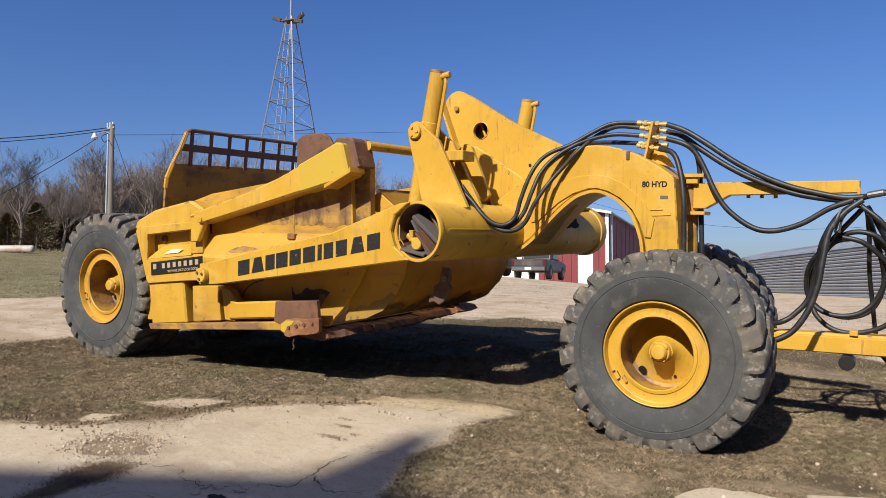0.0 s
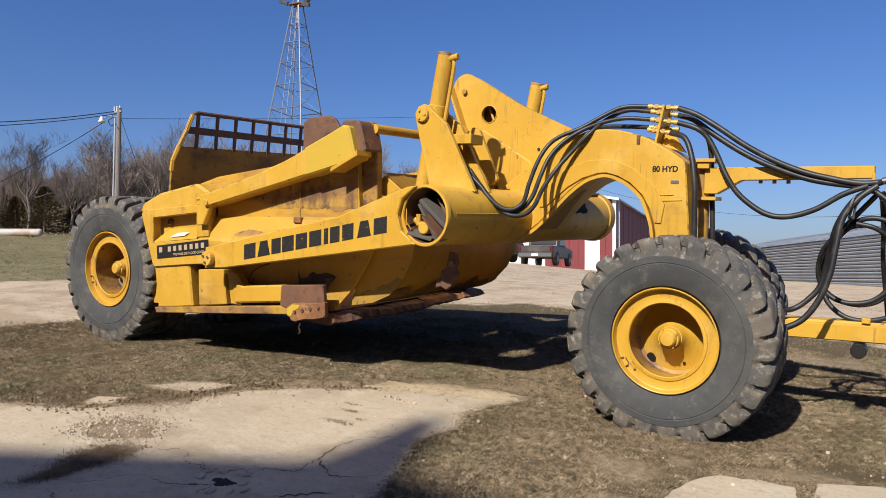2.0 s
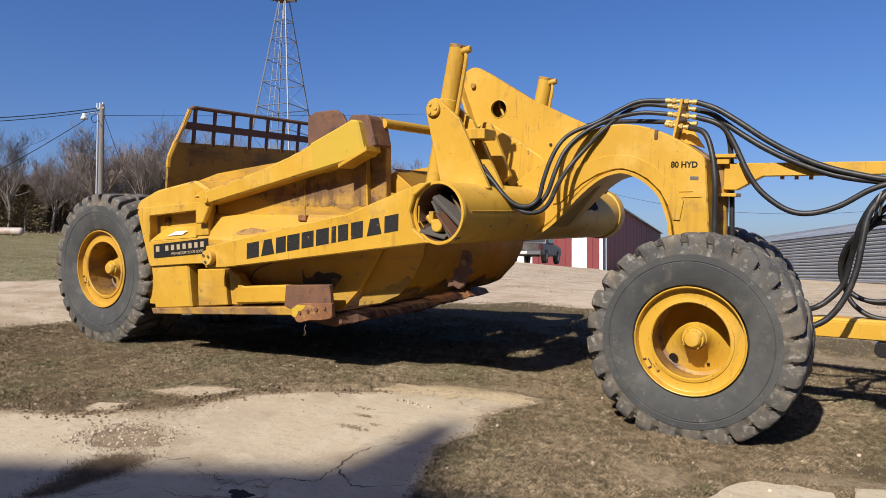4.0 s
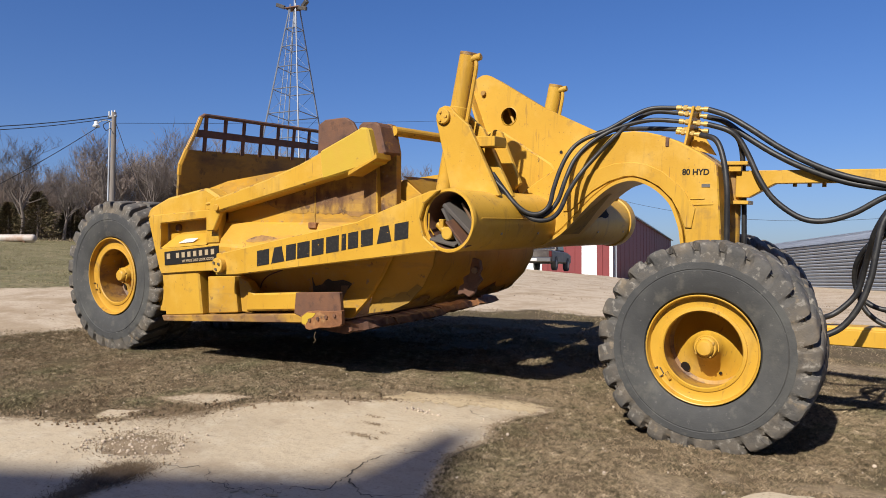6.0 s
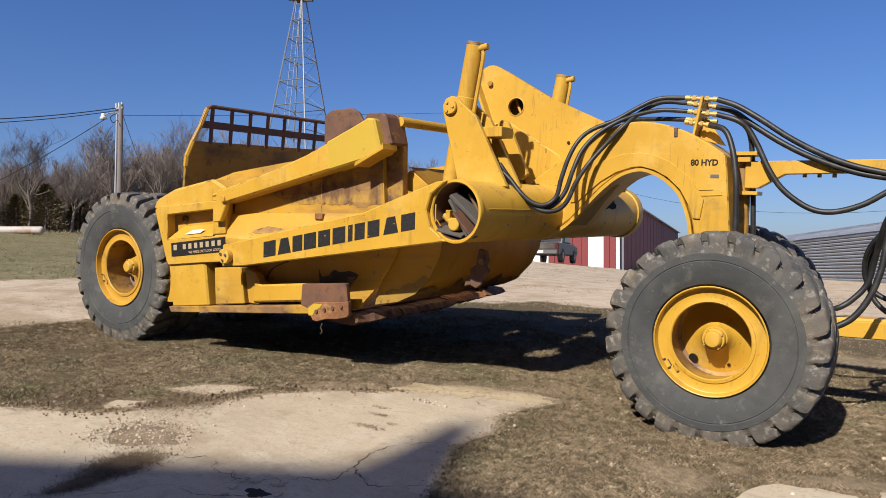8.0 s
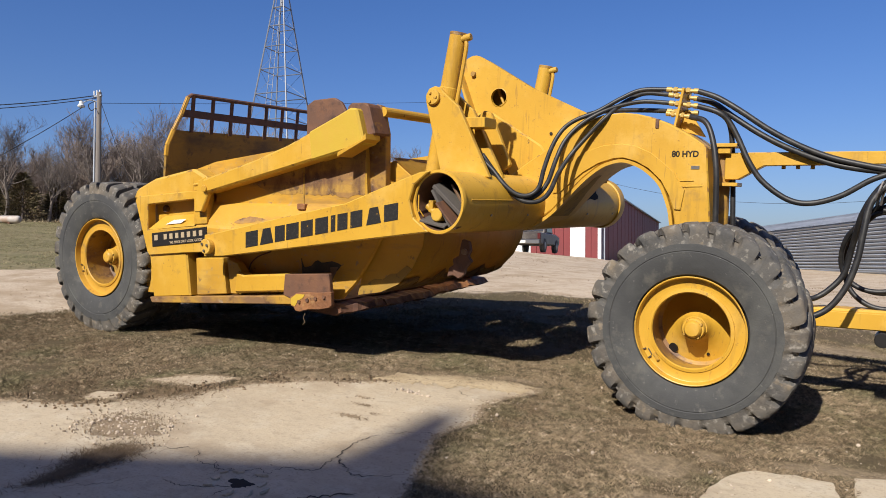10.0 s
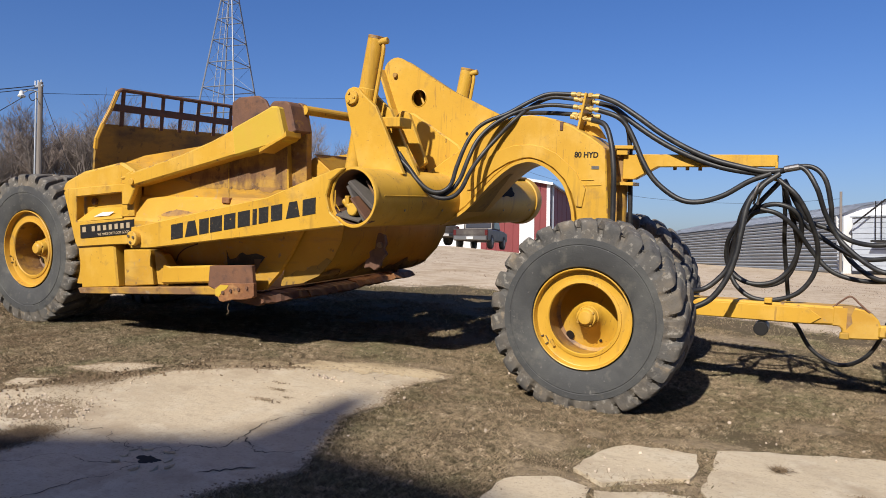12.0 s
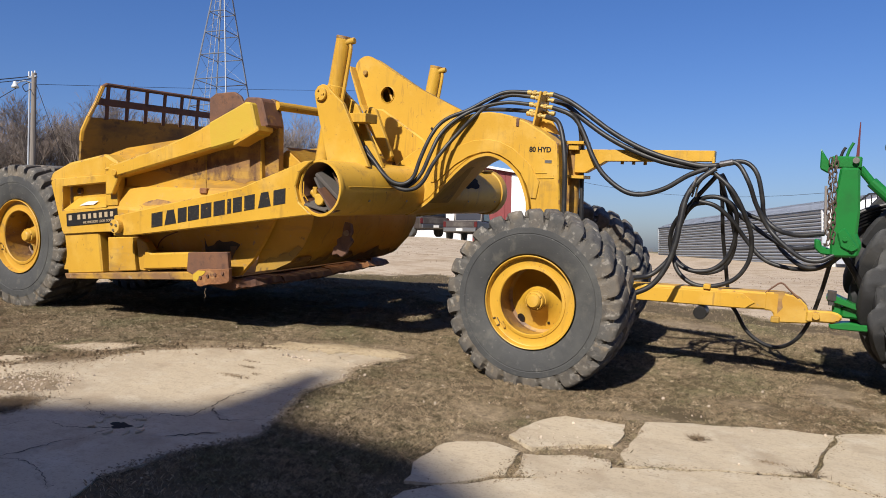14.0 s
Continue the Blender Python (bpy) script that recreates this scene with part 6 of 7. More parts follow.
st = link("soil_crumbs", stones(2300, -3.62, -3.92, 0.18, 0.15, 12, 0.5), M_DIRT)
st.matrix_world = SLOPE
tagged(st, "brown soil crumbs on the broken slab", "soil", kind="stuff")
st = link("soil_crumbs", stones(900, -3.12, -4.45, 0.09, 0.18, 13, 0.5), M_DIRT)
st.matrix_world = SLOPE
tagged(st, "brown soil crumbs under matted straw", "soil", kind="stuff")
for cx, cy, sx, sy, n_ in ((-2.31, -2.71, 0.075, 0.022, 240), (-2.45, -2.40, 0.05, 0.016, 120), (-2.57, -2.21, 0.04, 0.014, 80), (2.258, -2.18, 0.05, 0.02, 110), (0.35, -2.75, 0.16, 0.10, 260), (0.95, -2.76, 0.20, 0.05, 260), (1.27, -2.55, 0.03, 0.18, 200), (-2.2, -2.55, 0.03, 0.02, 40)):
    st = link("soil_crumbs", stones(n_, cx, cy, sx, sy, int(abs(cx) * 100), 0.45), M_DIRT)
    st.matrix_world = SLOPE
    tagged(st, "brown dirt caught in a shallow hollow", "soil", kind="stuff")
st = link("loose_stones", stones(260, -3.55, -3.90, 0.24, 0.19, 2, 0.95), M_STONE)
st.matrix_world = SLOPE
tagged(st, "pale loose stones on the broken slab edge", "gravel", kind="stuff")
st = link("loose_stones", stones(70, -2.4, -2.0, 0.9, 0.5, 4), M_STONE)
st.matrix_world = SLOPE
tagged(st, "small stones scattered over the concrete", "gravel", kind="stuff")
for cx, cy, n_ in ((-2.85, -1.62, 160), (-2.5, -1.35, 260), (-2.1, -1.17, 300), (-1.7, -1.07, 260)):
    st = link("soil_crumbs", stones(n_, cx, cy, 0.16, 0.10, int(abs(cx) * 90), 0.42), M_SAND)
    st.matrix_world = SLOPE
    tagged(st, "sandy crumbs strewn on the slab edge", "soil", kind="stuff")
st = link("loose_stones", stones(36, -2.33, -1.83, 0.13, 0.03, 8, 1.1), M_STONE)
st.matrix_world = SLOPE
tagged(st, "pale stones in a row on the concrete", "gravel", kind="stuff")
st = link("loose_stones", stones(60, 0.95, -2.6, 0.25, 0.16, 15, 0.8), M_STONE)
st.matrix_world = SLOPE
tagged(st, "pale grit strewn between broken slabs", "gravel", kind="stuff")
st = link("loose_stones", stones(45, 1.5, -1.6, 1.0, 0.9, 5), M_STONE)
st.matrix_world = SLOPE
tagged(st, "small stones scattered over broken paving", "gravel", kind="stuff")


# soil crumbs and chips strewn along the broken edges
def edge_crumbs(count, seed, spread, big):
    rg = np.random.default_rng(seed)
    seg = [(a, b) for poly in SLABS for a, b in zip(poly, poly[1:] + poly[:1]) if min(a[1], b[1]) > -5.5]
    ln = np.array([math.hypot(b[0] - a[0], b[1] - a[1]) for a, b in seg])
    pick = rg.choice(len(seg), count, p=ln / ln.sum())
    a = np.array([seg[i][0] for i in pick])
    b = np.array([seg[i][1] for i in pick])
    patchy = np.array([noise.noise((p[0] * 2.3, p[1] * 2.3, seed)) for p in a])
    c = a + (b - a) * rg.uniform(0, 1, (count, 1)) + rg.normal(0, 1, (count, 2)) * (spread * rg.uniform(0.2, 1.6, (count, 1)))
    gone = (a[:, 0] > -0.2) & (rg.uniform(0, 1, count) > 0.03)
    r = (np.where(gone, 0.0, 0.002 + np.abs(rg.normal(0, big, count))))[:, None, None]
    c = np.where(gone[:, None], np.array([[-3.8, -3.6]]), c)
    tetra = np.array([(1, 1, 1), (1, -1, -1), (-1, 1, -1), (-1, -1, 1)], float)
    v = tetra[None] * r * rg.uniform(0.5, 1.2, (count, 4, 3))
    v[:, :, :2] += c[:, None, :]
    v[:, :, 2] = v[:, :, 2] * 0.6 + 0.010
    i = np.arange(count)[:, None] * 4
    faces = np.concatenate([i + [0, 1, 2], i + [0, 3, 1], i + [0, 2, 3], i + [1, 3, 2]])
    me = bpy.data.meshes.new("soil_crumbs")
    me.from_pydata(v.reshape(-1, 3).tolist(), [], faces.tolist())
    return me


def clods(count, seed):
    """Brown clods lying in the seam between lawn and slab."""
    rg = random.Random(seed)
    back = [(-2.5, -1.5), (-3.1, -1.95), (-3.53, -2.30), (-3.80, -2.70), (-3.95, -3.06), (-4.10, -3.36), (-4.25, -3.6), (-4.45, -3.9), (-5.0, -4.15)]
    bm = bmesh.new()
    for _ in range(count):
        k = rg.randrange(len(back) - 1)
        t = rg.random()
        x = back[k][0] + (back[k + 1][0] - back[k][0]) * t + rg.gauss(-0.05, 0.10)
        y = back[k][1] + (back[k + 1][1] - back[k][1]) * t + rg.gauss(0.06, 0.10)
        if noise.noise((x * 3, y * 3, 4)) < -0.1:
            continue
        r = min(0.03, 0.006 + abs(rg.gauss(0, 0.009)))
        m = Matrix.Translation((x, y, 0.004)) @ pose(0, 0, 0, rg.uniform(0, 360), rg.uniform(0, 360), 0) @ Matrix.Diagonal((1.3, rg.uniform(0.6, 1), rg.uniform(0.4, 0.7), 1))
        bmesh.ops.create_icosphere(bm, subdivisions=1, radius=r, matrix=m)
    return bm


cl = link("soil_clods", clods(900, 31), M_CLOD)
cl.matrix_world = SLOPE
tagged(cl, "brown soil clods along the slab's broken edge", "soil", kind="stuff")
for seed, n_, spread, big, mt, lb in ((5, 20000, 0.038, 0.0035, M_DIRT, "fine soil crumbs along the broken slab edges"), (6, 500, 0.12, 0.004, M_STONE, "pale concrete chips along the slab edges")):
    me = edge_crumbs(n_, seed, spread, big)
    me.materials.append(mt)
    st = new("soil_crumbs" if mt is M_DIRT else "concrete_chips", me)
    st.matrix_world = SLOPE
    tagged(st, lb, "soil" if mt is M_DIRT else "gravel", kind="stuff")


# ---- dry lawn ----
def lawn(count, x0, x1, y0, y1, seed, tall, wide):
    rng = np.random.default_rng(seed)
    x, y = rng.uniform(x0, x1, count * 2), rng.uniform(y0, y1, count * 2)
    clump = np.array([noise.noise((a * 1.7, b * 1.7, 9)) for a, b in zip(x, y)])
    fine = np.array([noise.noise((a * 7, b * 7, 2)) for a, b in zip(x, y)])
    keep = clump + 0.9 * fine + rng.uniform(-0.5, 0.5, x.size) > -0.30
    for poly in SLABS:
        keep &= ~inside(poly, x + rng.normal(0, 0.035, x.size), y + rng.normal(0, 0.035, x.size))
    keep &= bare_of(x, y) + rng.uniform(-0.4, 0.35, x.size) < 0.5
    w = np.stack([x, y, 0 * x], -1) @ np.array(SLOPE.to_3x3()).T
    g, f = zone_of(w[:, 0], w[:, 1])
    keep &= g + rng.uniform(-0.25, 0.25, x.size) < 0.5
    x, y, w, clump = x[keep][:count], y[keep][:count], w[keep][:count], clump[keep][:count]
    n = len(x)
    z = ground_z(w[:, 0], w[:, 1]) - 0.012
    h = tall * rng.uniform(0.35, 1.15, n) * (1 + 0.7 * clump)
    a, lean = rng.uniform(0, 2 * np.pi, n), rng.uniform(0.2, 1.6, n)
    ux, uy = np.cos(a) * wide, np.sin(a) * wide
    la = rng.uniform(0, 2 * np.pi, n)
    lx, ly = np.cos(la) * h * lean, np.sin(la) * h * lean
    v = np.empty((n, 4, 3))
    v[:, 0] = np.stack([w[:, 0] - ux, w[:, 1] - uy, z], -1)
    v[:, 1] = np.stack([w[:, 0] + ux, w[:, 1] + uy, z], -1)
    v[:, 2] = np.stack([w[:, 0] + ux * 0.6 + lx * 0.45, w[:, 1] + uy * 0.6 + ly * 0.45, z + h * 0.65], -1)
    v[:, 3] = np.stack([w[:, 0] + lx, w[:, 1] + ly, z + h * 0.9], -1)
    i = np.arange(n)[:, None] * 4
    faces = np.concatenate([i + [0, 1, 2], i + [0, 2, 3]])
    me = bpy.data.meshes.new("lawn")
    me.from_pydata(v.reshape(-1, 3).tolist(), [], faces.tolist())
    me.materials.append(M_GRASS)
    return tagged(new("lawn", me), "short dry winter lawn, straw brown with green traces", "grass", kind="stuff")


lawn(470000, -4.8, 4.4, -4.6, 0.4, 1, 0.026, 0.0019)
lawn(210000, -10.0, 5.0, -5.0, 3.2, 3, 0.027, 0.0024)
lawn(190000, -9.5, -2.6, -3.7, 1.2, 7, 0.028, 0.0026)
lawn(130000, -0.6, 5.2, 0.2, 3.8, 11, 0.026, 0.0023)
lawn(80000, -16.0, 6.0, -6.0, 7.0, 2, 0.034, 0.0040)


def straw(count, cx, cy, sx, sy, seed):
    rg = random.Random(seed)
    bm = bmesh.new()
    for _ in range(count):
        x, y, h, a = rg.gauss(cx, sx), rg.gauss(cy, sy), rg.uniform(0.010, 0.036), rg.uniform(0, 6.28)
        ln = rg.uniform(0.03, 0.09)
        p, q = Vector((x, y, 0.006)), Vector((x + ln * math.cos(a), y + ln * math.sin(a), h))
        w = Vector((-math.sin(a), math.cos(a), 0)) * 0.0025
        bm.faces.new([bm.verts.new(v) for v in (p - w, p + w, q)])
    return bm


for args in ((2600, -3.13, -4.42, 0.085, 0.13, 1), (1100, -3.05, -4.74, 0.05, 0.14, 2), (90, 1.0, -2.75, 0.25, 0.05, 4), (170, 1.731, -1.953, 0.03, 0.025, 6), (110, 2.50, -2.27, 0.06, 0.02, 7), (1500, -4.1, -3.1, 0.2, 0.25, 5)):
    o = link("matted_straw", straw(*args), M_STRAW)
    o.matrix_world = SLOPE
    tagged(o, "matted dead straw caught on the concrete", "straw", kind="stuff")


for cx, cy in ((-2.95, -1.45), (-2.62, -1.18), (-2.25, -1.01), (-1.90, -0.93), (-1.55, -0.88)):
    o = link("sparse_grass", straw(420, cx, cy, 0.16, 0.06, int(-cx * 50)), M_GRASS)
    o.matrix_world = SLOPE
    tagged(o, "sparse dry grass growing over drifted sand", "grass", kind="stuff")


# ---- tufts in the field and litter on the yard ----
def tufts(name, count, az0, az1, d0, d1, seed, tall, wide, flat, patchy, mat, label):
    rg = np.random.default_rng(seed)
    az, d = np.radians(rg.uniform(az0, az1, count * 3)), np.sqrt(rg.uniform(d0 ** 2, d1 ** 2, count * 3))
    x, y = EYE_X + d * np.sin(az), EYE_Y + d * np.cos(az)
    g, f = zone_of(x, y)
    share = f if mat is M_FIELD else g * (1 - f)
    lump = np.array([noise.noise((a * 0.55, b * 0.55, seed)) + 0.5 * noise.noise((a * 2.1, b * 2.1, seed)) for a, b in zip(x, y)])
    keep = (share > 0.6) & (lump + rg.uniform(-0.25, 0.25, x.size) > patchy)
    x, y, d = x[keep][:count], y[keep][:count], d[keep][:count]
    n = len(x)
    z = ground_z(x, y) - 0.015
    h = tall * rg.uniform(0.4, 1.2, n)
    a, la = rg.uniform(0, 6.283, n), rg.uniform(0, 6.283, n)
    ux, uy = np.cos(a) * wide, np.sin(a) * wide
    run = h * rg.uniform(0.5, 1.5, n) * flat
    v = np.empty((n, 3, 3))
    v[:, 0] = np.stack([x - ux, y - uy, z], -1)
    v[:, 1] = np.stack([x + ux, y + uy, z], -1)
    v[:, 2] = np.stack([x + np.cos(la) * run, y + np.sin(la) * run, z + 0.012 + h], -1)
    me = bpy.data.meshes.new(name)
    me.from_pydata(v.reshape(-1, 3).tolist(), [], np.arange(n * 3).reshape(-1, 3).tolist())
    me.materials.append(mat)
    tagged(new(name, me), label, "grass", kind="stuff")


tufts("field_grass", 60000, -75, -44, 18, 57, 21, 0.026, 0.011, 1.6, -0.2, M_FIELD, "short grey-green winter grass of the field")
tufts("yard_litter", 9000, -62, 22, 12, 46, 22, 0.018, 0.010, 2.5, 0.16, M_STRAW, "brown dead grass and litter on the gravel")


# ---- distance ----
def at(az, d, eye=(1.94, -7.70)):
    return eye[0] + d * math.sin(radians(az)), eye[1] + d * math.cos(radians(az))


def bare_tree(seed, height, stout=1.0):
    """Trunk with main limbs, and the crown of finer branches and twigs."""
    rng = random.Random(seed)
    trunk, crown = bmesh.new(), bmesh.new()

    def limb(p, d, length, r, depth):
        bm = trunk if depth < 2 else crown
        n = 5 if depth < 2 else 4 if depth < 4 else 2
        pts, q, dd = [p], p.copy(), d.copy()
        for _ in range(n):
            dd = (dd + Vector((rng.gauss(0, .15), rng.gauss(0, .15), rng.gauss(0.11, .09)))).normalized()
            q = q + dd * length / n
            pts.append(q.copy())
        seg = 6 if depth == 0 else 4 if depth < 3 else 3
        rings, side = [], dd.orthogonal().normalized()
        for i, c in enumerate(pts):
            rr = r * (1 - 0.55 * i / n)
            up = dd.cross(side)
            rings.append([bm.verts.new(c + rr * (math.cos(2 * math.pi * k / seg) * side + math.sin(2 * math.pi * k / seg) * up)) for k in range(seg)])
        for a, b in zip(rings, rings[1:]):
            for k in range(seg):
                bm.faces.new((a[k], a[(k + 1) % seg], b[(k + 1) % seg], b[k]))
        if depth >= 5:
            return
        for i in range((6, 4, 4, 4, 3)[depth]):
            t = rng.uniform(0.38 if depth == 0 else 0.25, 1.0)
            k = min(n - 1, int(t * n))
            c = pts[k].lerp(pts[k + 1], t * n - k)
            out = Vector((rng.gauss(0, 1), rng.gauss(0, 1), rng.gauss(0, .35))).normalized()
            nd = (dd * rng.uniform(0.55, 0.9) + out * rng.uniform(0.48, 0.85) + Vector((0, 0, 0.22))).normalized()
            limb(c, nd, length * rng.uniform(0.50, 0.78), max(0.010, r * (1 - 0.55 * t) * rng.uniform(0.5, 0.75)), depth + 1)

    limb(Vector((0, 0, -0.2)), Vector((0, 0, 1)), height * 0.46, height * 0.017 * stout, 0)
    return trunk, crown


def tree_proto(s, height, stout, mat, label):
    trunk_bm, crown_bm = bare_tree(s, height, stout)
    tr = thing("bare_tree", pose(0, 0, 0), label, "tree", "trees along the field edge")
    part("trunk", trunk_bm, M_TRUNK, tr)
    part("crown", crown_bm, mat, tr)
    return tr


def stand(tr, used, m):
    if not used:
        tr.matrix_world = m
        return
    o = copy_thing(tr, Matrix())
    o.matrix_basis = m


rng = random.Random(8)
big = [tree_proto(s + 41, 7.5, 1.4, M_BARK, "large leafless tree with spreading limbs at the field edge") for s in range(4)]
small = [tree_proto(s + 11, 6.9, 0.85, M_DARKBARK, "slender leafless winter tree in the wood") for s in range(5)]
seen = set()
for i, az in enumerate((-78, -73.5, -69, -65.2, -61.8, -59.3, -56.9, -54.2, -51.8, -49.0, -45.6, -42.0, -38.6, -35.5)):
    x, y = at(az, 57.5 + rng.uniform(-1, 1.5))
    s = rng.uniform(0.94, 1.12) * (0.80 if az < -57 else 1.06)
    stand(big[i % 4], i % 4 in seen, on_ground(x, y, rng.uniform(0, 360), -0.1) @ Matrix.Diagonal((s, s, s, 1)))
    seen.add(i % 4)
seen = set()
az, i = -80.0, 0
while az < -33.5:
    for row in range(4):
        d = 60 + row * 4 + rng.uniform(-2.5, 2.5)
        x, y = at(az + rng.uniform(-0.8, 0.8), d)
        s = rng.uniform(0.85, 1.12) * (0.72 if az < -57 else 1.0 if az < -48 else 1.02)
        stand(small[i % 5], i % 5 in seen, on_ground(x, y, rng.uniform(0, 360), -0.1) @ Matrix.Diagonal((s, s, s, 1)))
        seen.add(i % 5)
        i += 1
    az += 1.15


def brush(count, lo, hi, d0, d1, seed, tall, lean=0.3, wide=0.03):
    rg = random.Random(seed)
    bm = bmesh.new()
    for _ in range(count):
        az, d = rg.uniform(lo, hi), rg.uniform(d0, d1)
        x, y = at(az, d)
        z = gz(x, y)
        h = tall * rg.uniform(0.15, 1.0) * (0.75 + 0.5 * noise.noise((az * 0.45, d * 0.2, seed)))
        for _k in range(3):
            p = Vector((x + rg.gauss(0, .3), y + rg.gauss(0, .3), z - 0.1))
            q = p + Vector((rg.gauss(0, lean) * h, rg.gauss(0, lean) * h, h))
            w = Vector((rg.gauss(0, 1), rg.gauss(0, 1), 0)).normalized() * wide
            mid = p.lerp(q, 0.5) + Vector((rg.gauss(0, .12), rg.gauss(0, .12), 0))
            a, b, c, e = bm.verts.new(p - w), bm.verts.new(p + w), bm.verts.new(mid + w), bm.verts.new(q)
            f = bm.verts.new(mid - w)
            bm.faces.new((a, b, c, f))
            bm.faces.new((f, c, e))
    return bm


for nm, args, lb in (("undergrowth", (19000, -84, -34, 59, 82, 3, 4.8, 0.5, 0.02), "dark brown leafless undergrowth below the trees"), ("tall_grass", (2200, -84, -38, 55.5, 58, 4, 0.6), "pale dead grass along the field edge")):
    tagged(link(nm, brush(*args), M_BRUSH if nm == "undergrowth" else M_GRASS), lb, "brush", kind="stuff")


def cedar(az, d, height, spread, seed):
    """An evergreen bush of many small drooping sprays round a stem."""
    rg = random.Random(seed)
    x, y = at(az, d)
    c = thing("cedar_bush", on_ground(x, y), "dark olive evergreen cedar bush below bare trees", "bush")
    part("trunk", rod((0, 0, -0.1), (0, 0, height * 0.8), 0.06, 0.02, seg=6), M_DARKBARK, c)
    bm = bmesh.new()
    for _ in range(3800):
        t = rg.random() ** 0.8
        r = spread * (1.02 - t) ** 0.7 * rg.uniform(0.25, 1.0) * (1 + 0.35 * noise.noise((t * 4, seed, rg.random() * 0.5)))
        a = rg.uniform(0, 6.283)
        p = Vector((r * math.cos(a), r * math.sin(a), 0.15 + t * height))
        dr = Vector((math.cos(a), math.sin(a), rg.uniform(-0.2, 0.7))).normalized() * rg.uniform(0.12, 0.30)
        sd = Vector((rg.gauss(0, 1), rg.gauss(0, 1), rg.gauss(0, 1))).normalized() * 0.05
        bm.faces.new([bm.verts.new(v) for v in (p - sd, p + sd, p + dr)])
    part("foliage", bm, M_CEDAR, c, "dense dark olive foliage")


cedar(-60.9, 57.2, 3.0, 1.5, 1)
cedar(-62.6, 58.0, 2.2, 1.2, 2)
cedar(-58.9, 58.6, 2.4, 1.1, 3)
cedar(-71.5, 58.4, 2.8, 1.3, 4)

# white fuel tank lying at the field edge
tkx, tky = at(-62.6, 52)
tank = thing("fuel_tank", on_ground(tkx, tky, 27), "old white cylindrical tank, rust-stained, lying at the field edge", "tank")
part("tank_shell", lathe([(0.0, -1.75), (0.14, -1.73), (0.21, -1.66), (0.23, -1.55), (0.23, 1.55), (0.21, 1.66), (0.14, 1.73), (0.0, 1.75)], 20, Matrix.Translation((0, 0, 0.19)) @ pose(0, 0, 0, 0, 0, 90)), M_TANK, tank, smooth=True)
for xx in (-1.1, 1.1):
    part("tank_foot", box(xx - 0.06, xx + 0.06, -0.16, 0.16, -0.15, 0.02, 0.01), M_RUST, tank)


# utility pole with a yard lamp and wires
px_, py_ = at(-56.4, 45)
pole_top = 1.24 + 45 * math.tan(radians(11.5))
pole = thing("utility_pole", on_ground(px_, py_), "weathered wooden utility pole with a yard lamp", "pole")
ph = pole_top - gz(px_, py_)
part("pole_shaft", rod((0, 0, -0.3), (0, 0, ph), 0.16, 0.12, seg=12), M_POLE, pole)
part("conduit", rod((-0.19, -0.12, 0), (-0.19, -0.12, ph - 0.5), 0.045, seg=8), M_GALV, pole, "pale metal conduit")
lamp = part("lamp_arm", pipe([(0, 0, ph - 0.55), (-0.4, -0.3, ph - 0.45), (-0.72, -0.5, ph - 0.6)], 0.03, 6), M_GALV, pole)
part("lamp_head", lathe([(0.0, 0.3), (0.10, 0.26), (0.13, 0.1), (0.2, 0.0), (0.17, -0.06), (0, -0.08)], 16, Matrix.Translation((-0.78, -0.54, ph - 0.78)) @ pose(0, 0, 0, 90, 0, 0)), M_CERAM, lamp, "white lamp head")
part("insulator_bracket", box(-0.5, 0.2, -0.06, 0.06, ph - 0.25, ph - 0.15, 0.01), M_GALV, pole)
for k in range(3):
    part("insulator", rod((-0.45 + 0.25 * k, 0, ph - 0.15), (-0.45 + 0.25 * k, 0, ph + 0.12), 0.04, seg=8), M_CERAM, pole)
part("wire_coil", pipe([(-0.15, -0.15, ph - 0.5), (-0.5, -0.3, ph - 0.7), (-0.4, -0.2, ph - 1.0), (-0.1, -0.12, ph - 0.9), (0.1, -0.1, ph - 1.2)], 0.025, 5), M_HOSE, pole)


def wire(name, p0, p1, sag, r=0.018, label="thin black overhead wire against the sky"):
    p0, p1 = Vector(p0), Vector(p1)
    pts = [p0.lerp(p1, i / 12) - Vector((0, 0, sag * 4 * (i / 12) * (1 - i / 12))) for i in range(13)]
    return tagged(link(name, pipe(pts, r, 5, 1), M_HOSE, None), label, "wire")


def sky_point(az, el, d):
    x, y = at(az, d)
    return (x, y, 1.24 + d * math.tan(radians(el)))


wire("overhead_wire", (px_ - 0.4, py_, pole_top - 0.15), (-37.25, 10.02, 8.43), 0.12, 0.026)
wire("overhead_wire", (px_ - 0.2, py_, pole_top - 0.3), (-37.25, 10.02, 8.24), 0.12, 0.022)
wire("overhead_wire", (px_ - 0.75, py_ - 0.5, pole_top - 0.85), (-37.21, 10.12, 4.68), 0.15, 0.02)
wire("overhead_wire", (px_, py_, pole_top - 0.6), (-35.75, 55.47, 17.12), 0.1, 0.014)
wire("guy_wire", (px_, py_, pole_top - 0.3), (px_ + 2.2, py_ + 1.5, gz(px_, py_)), 0.0, 0.016, "thin guy wire beside the pole")

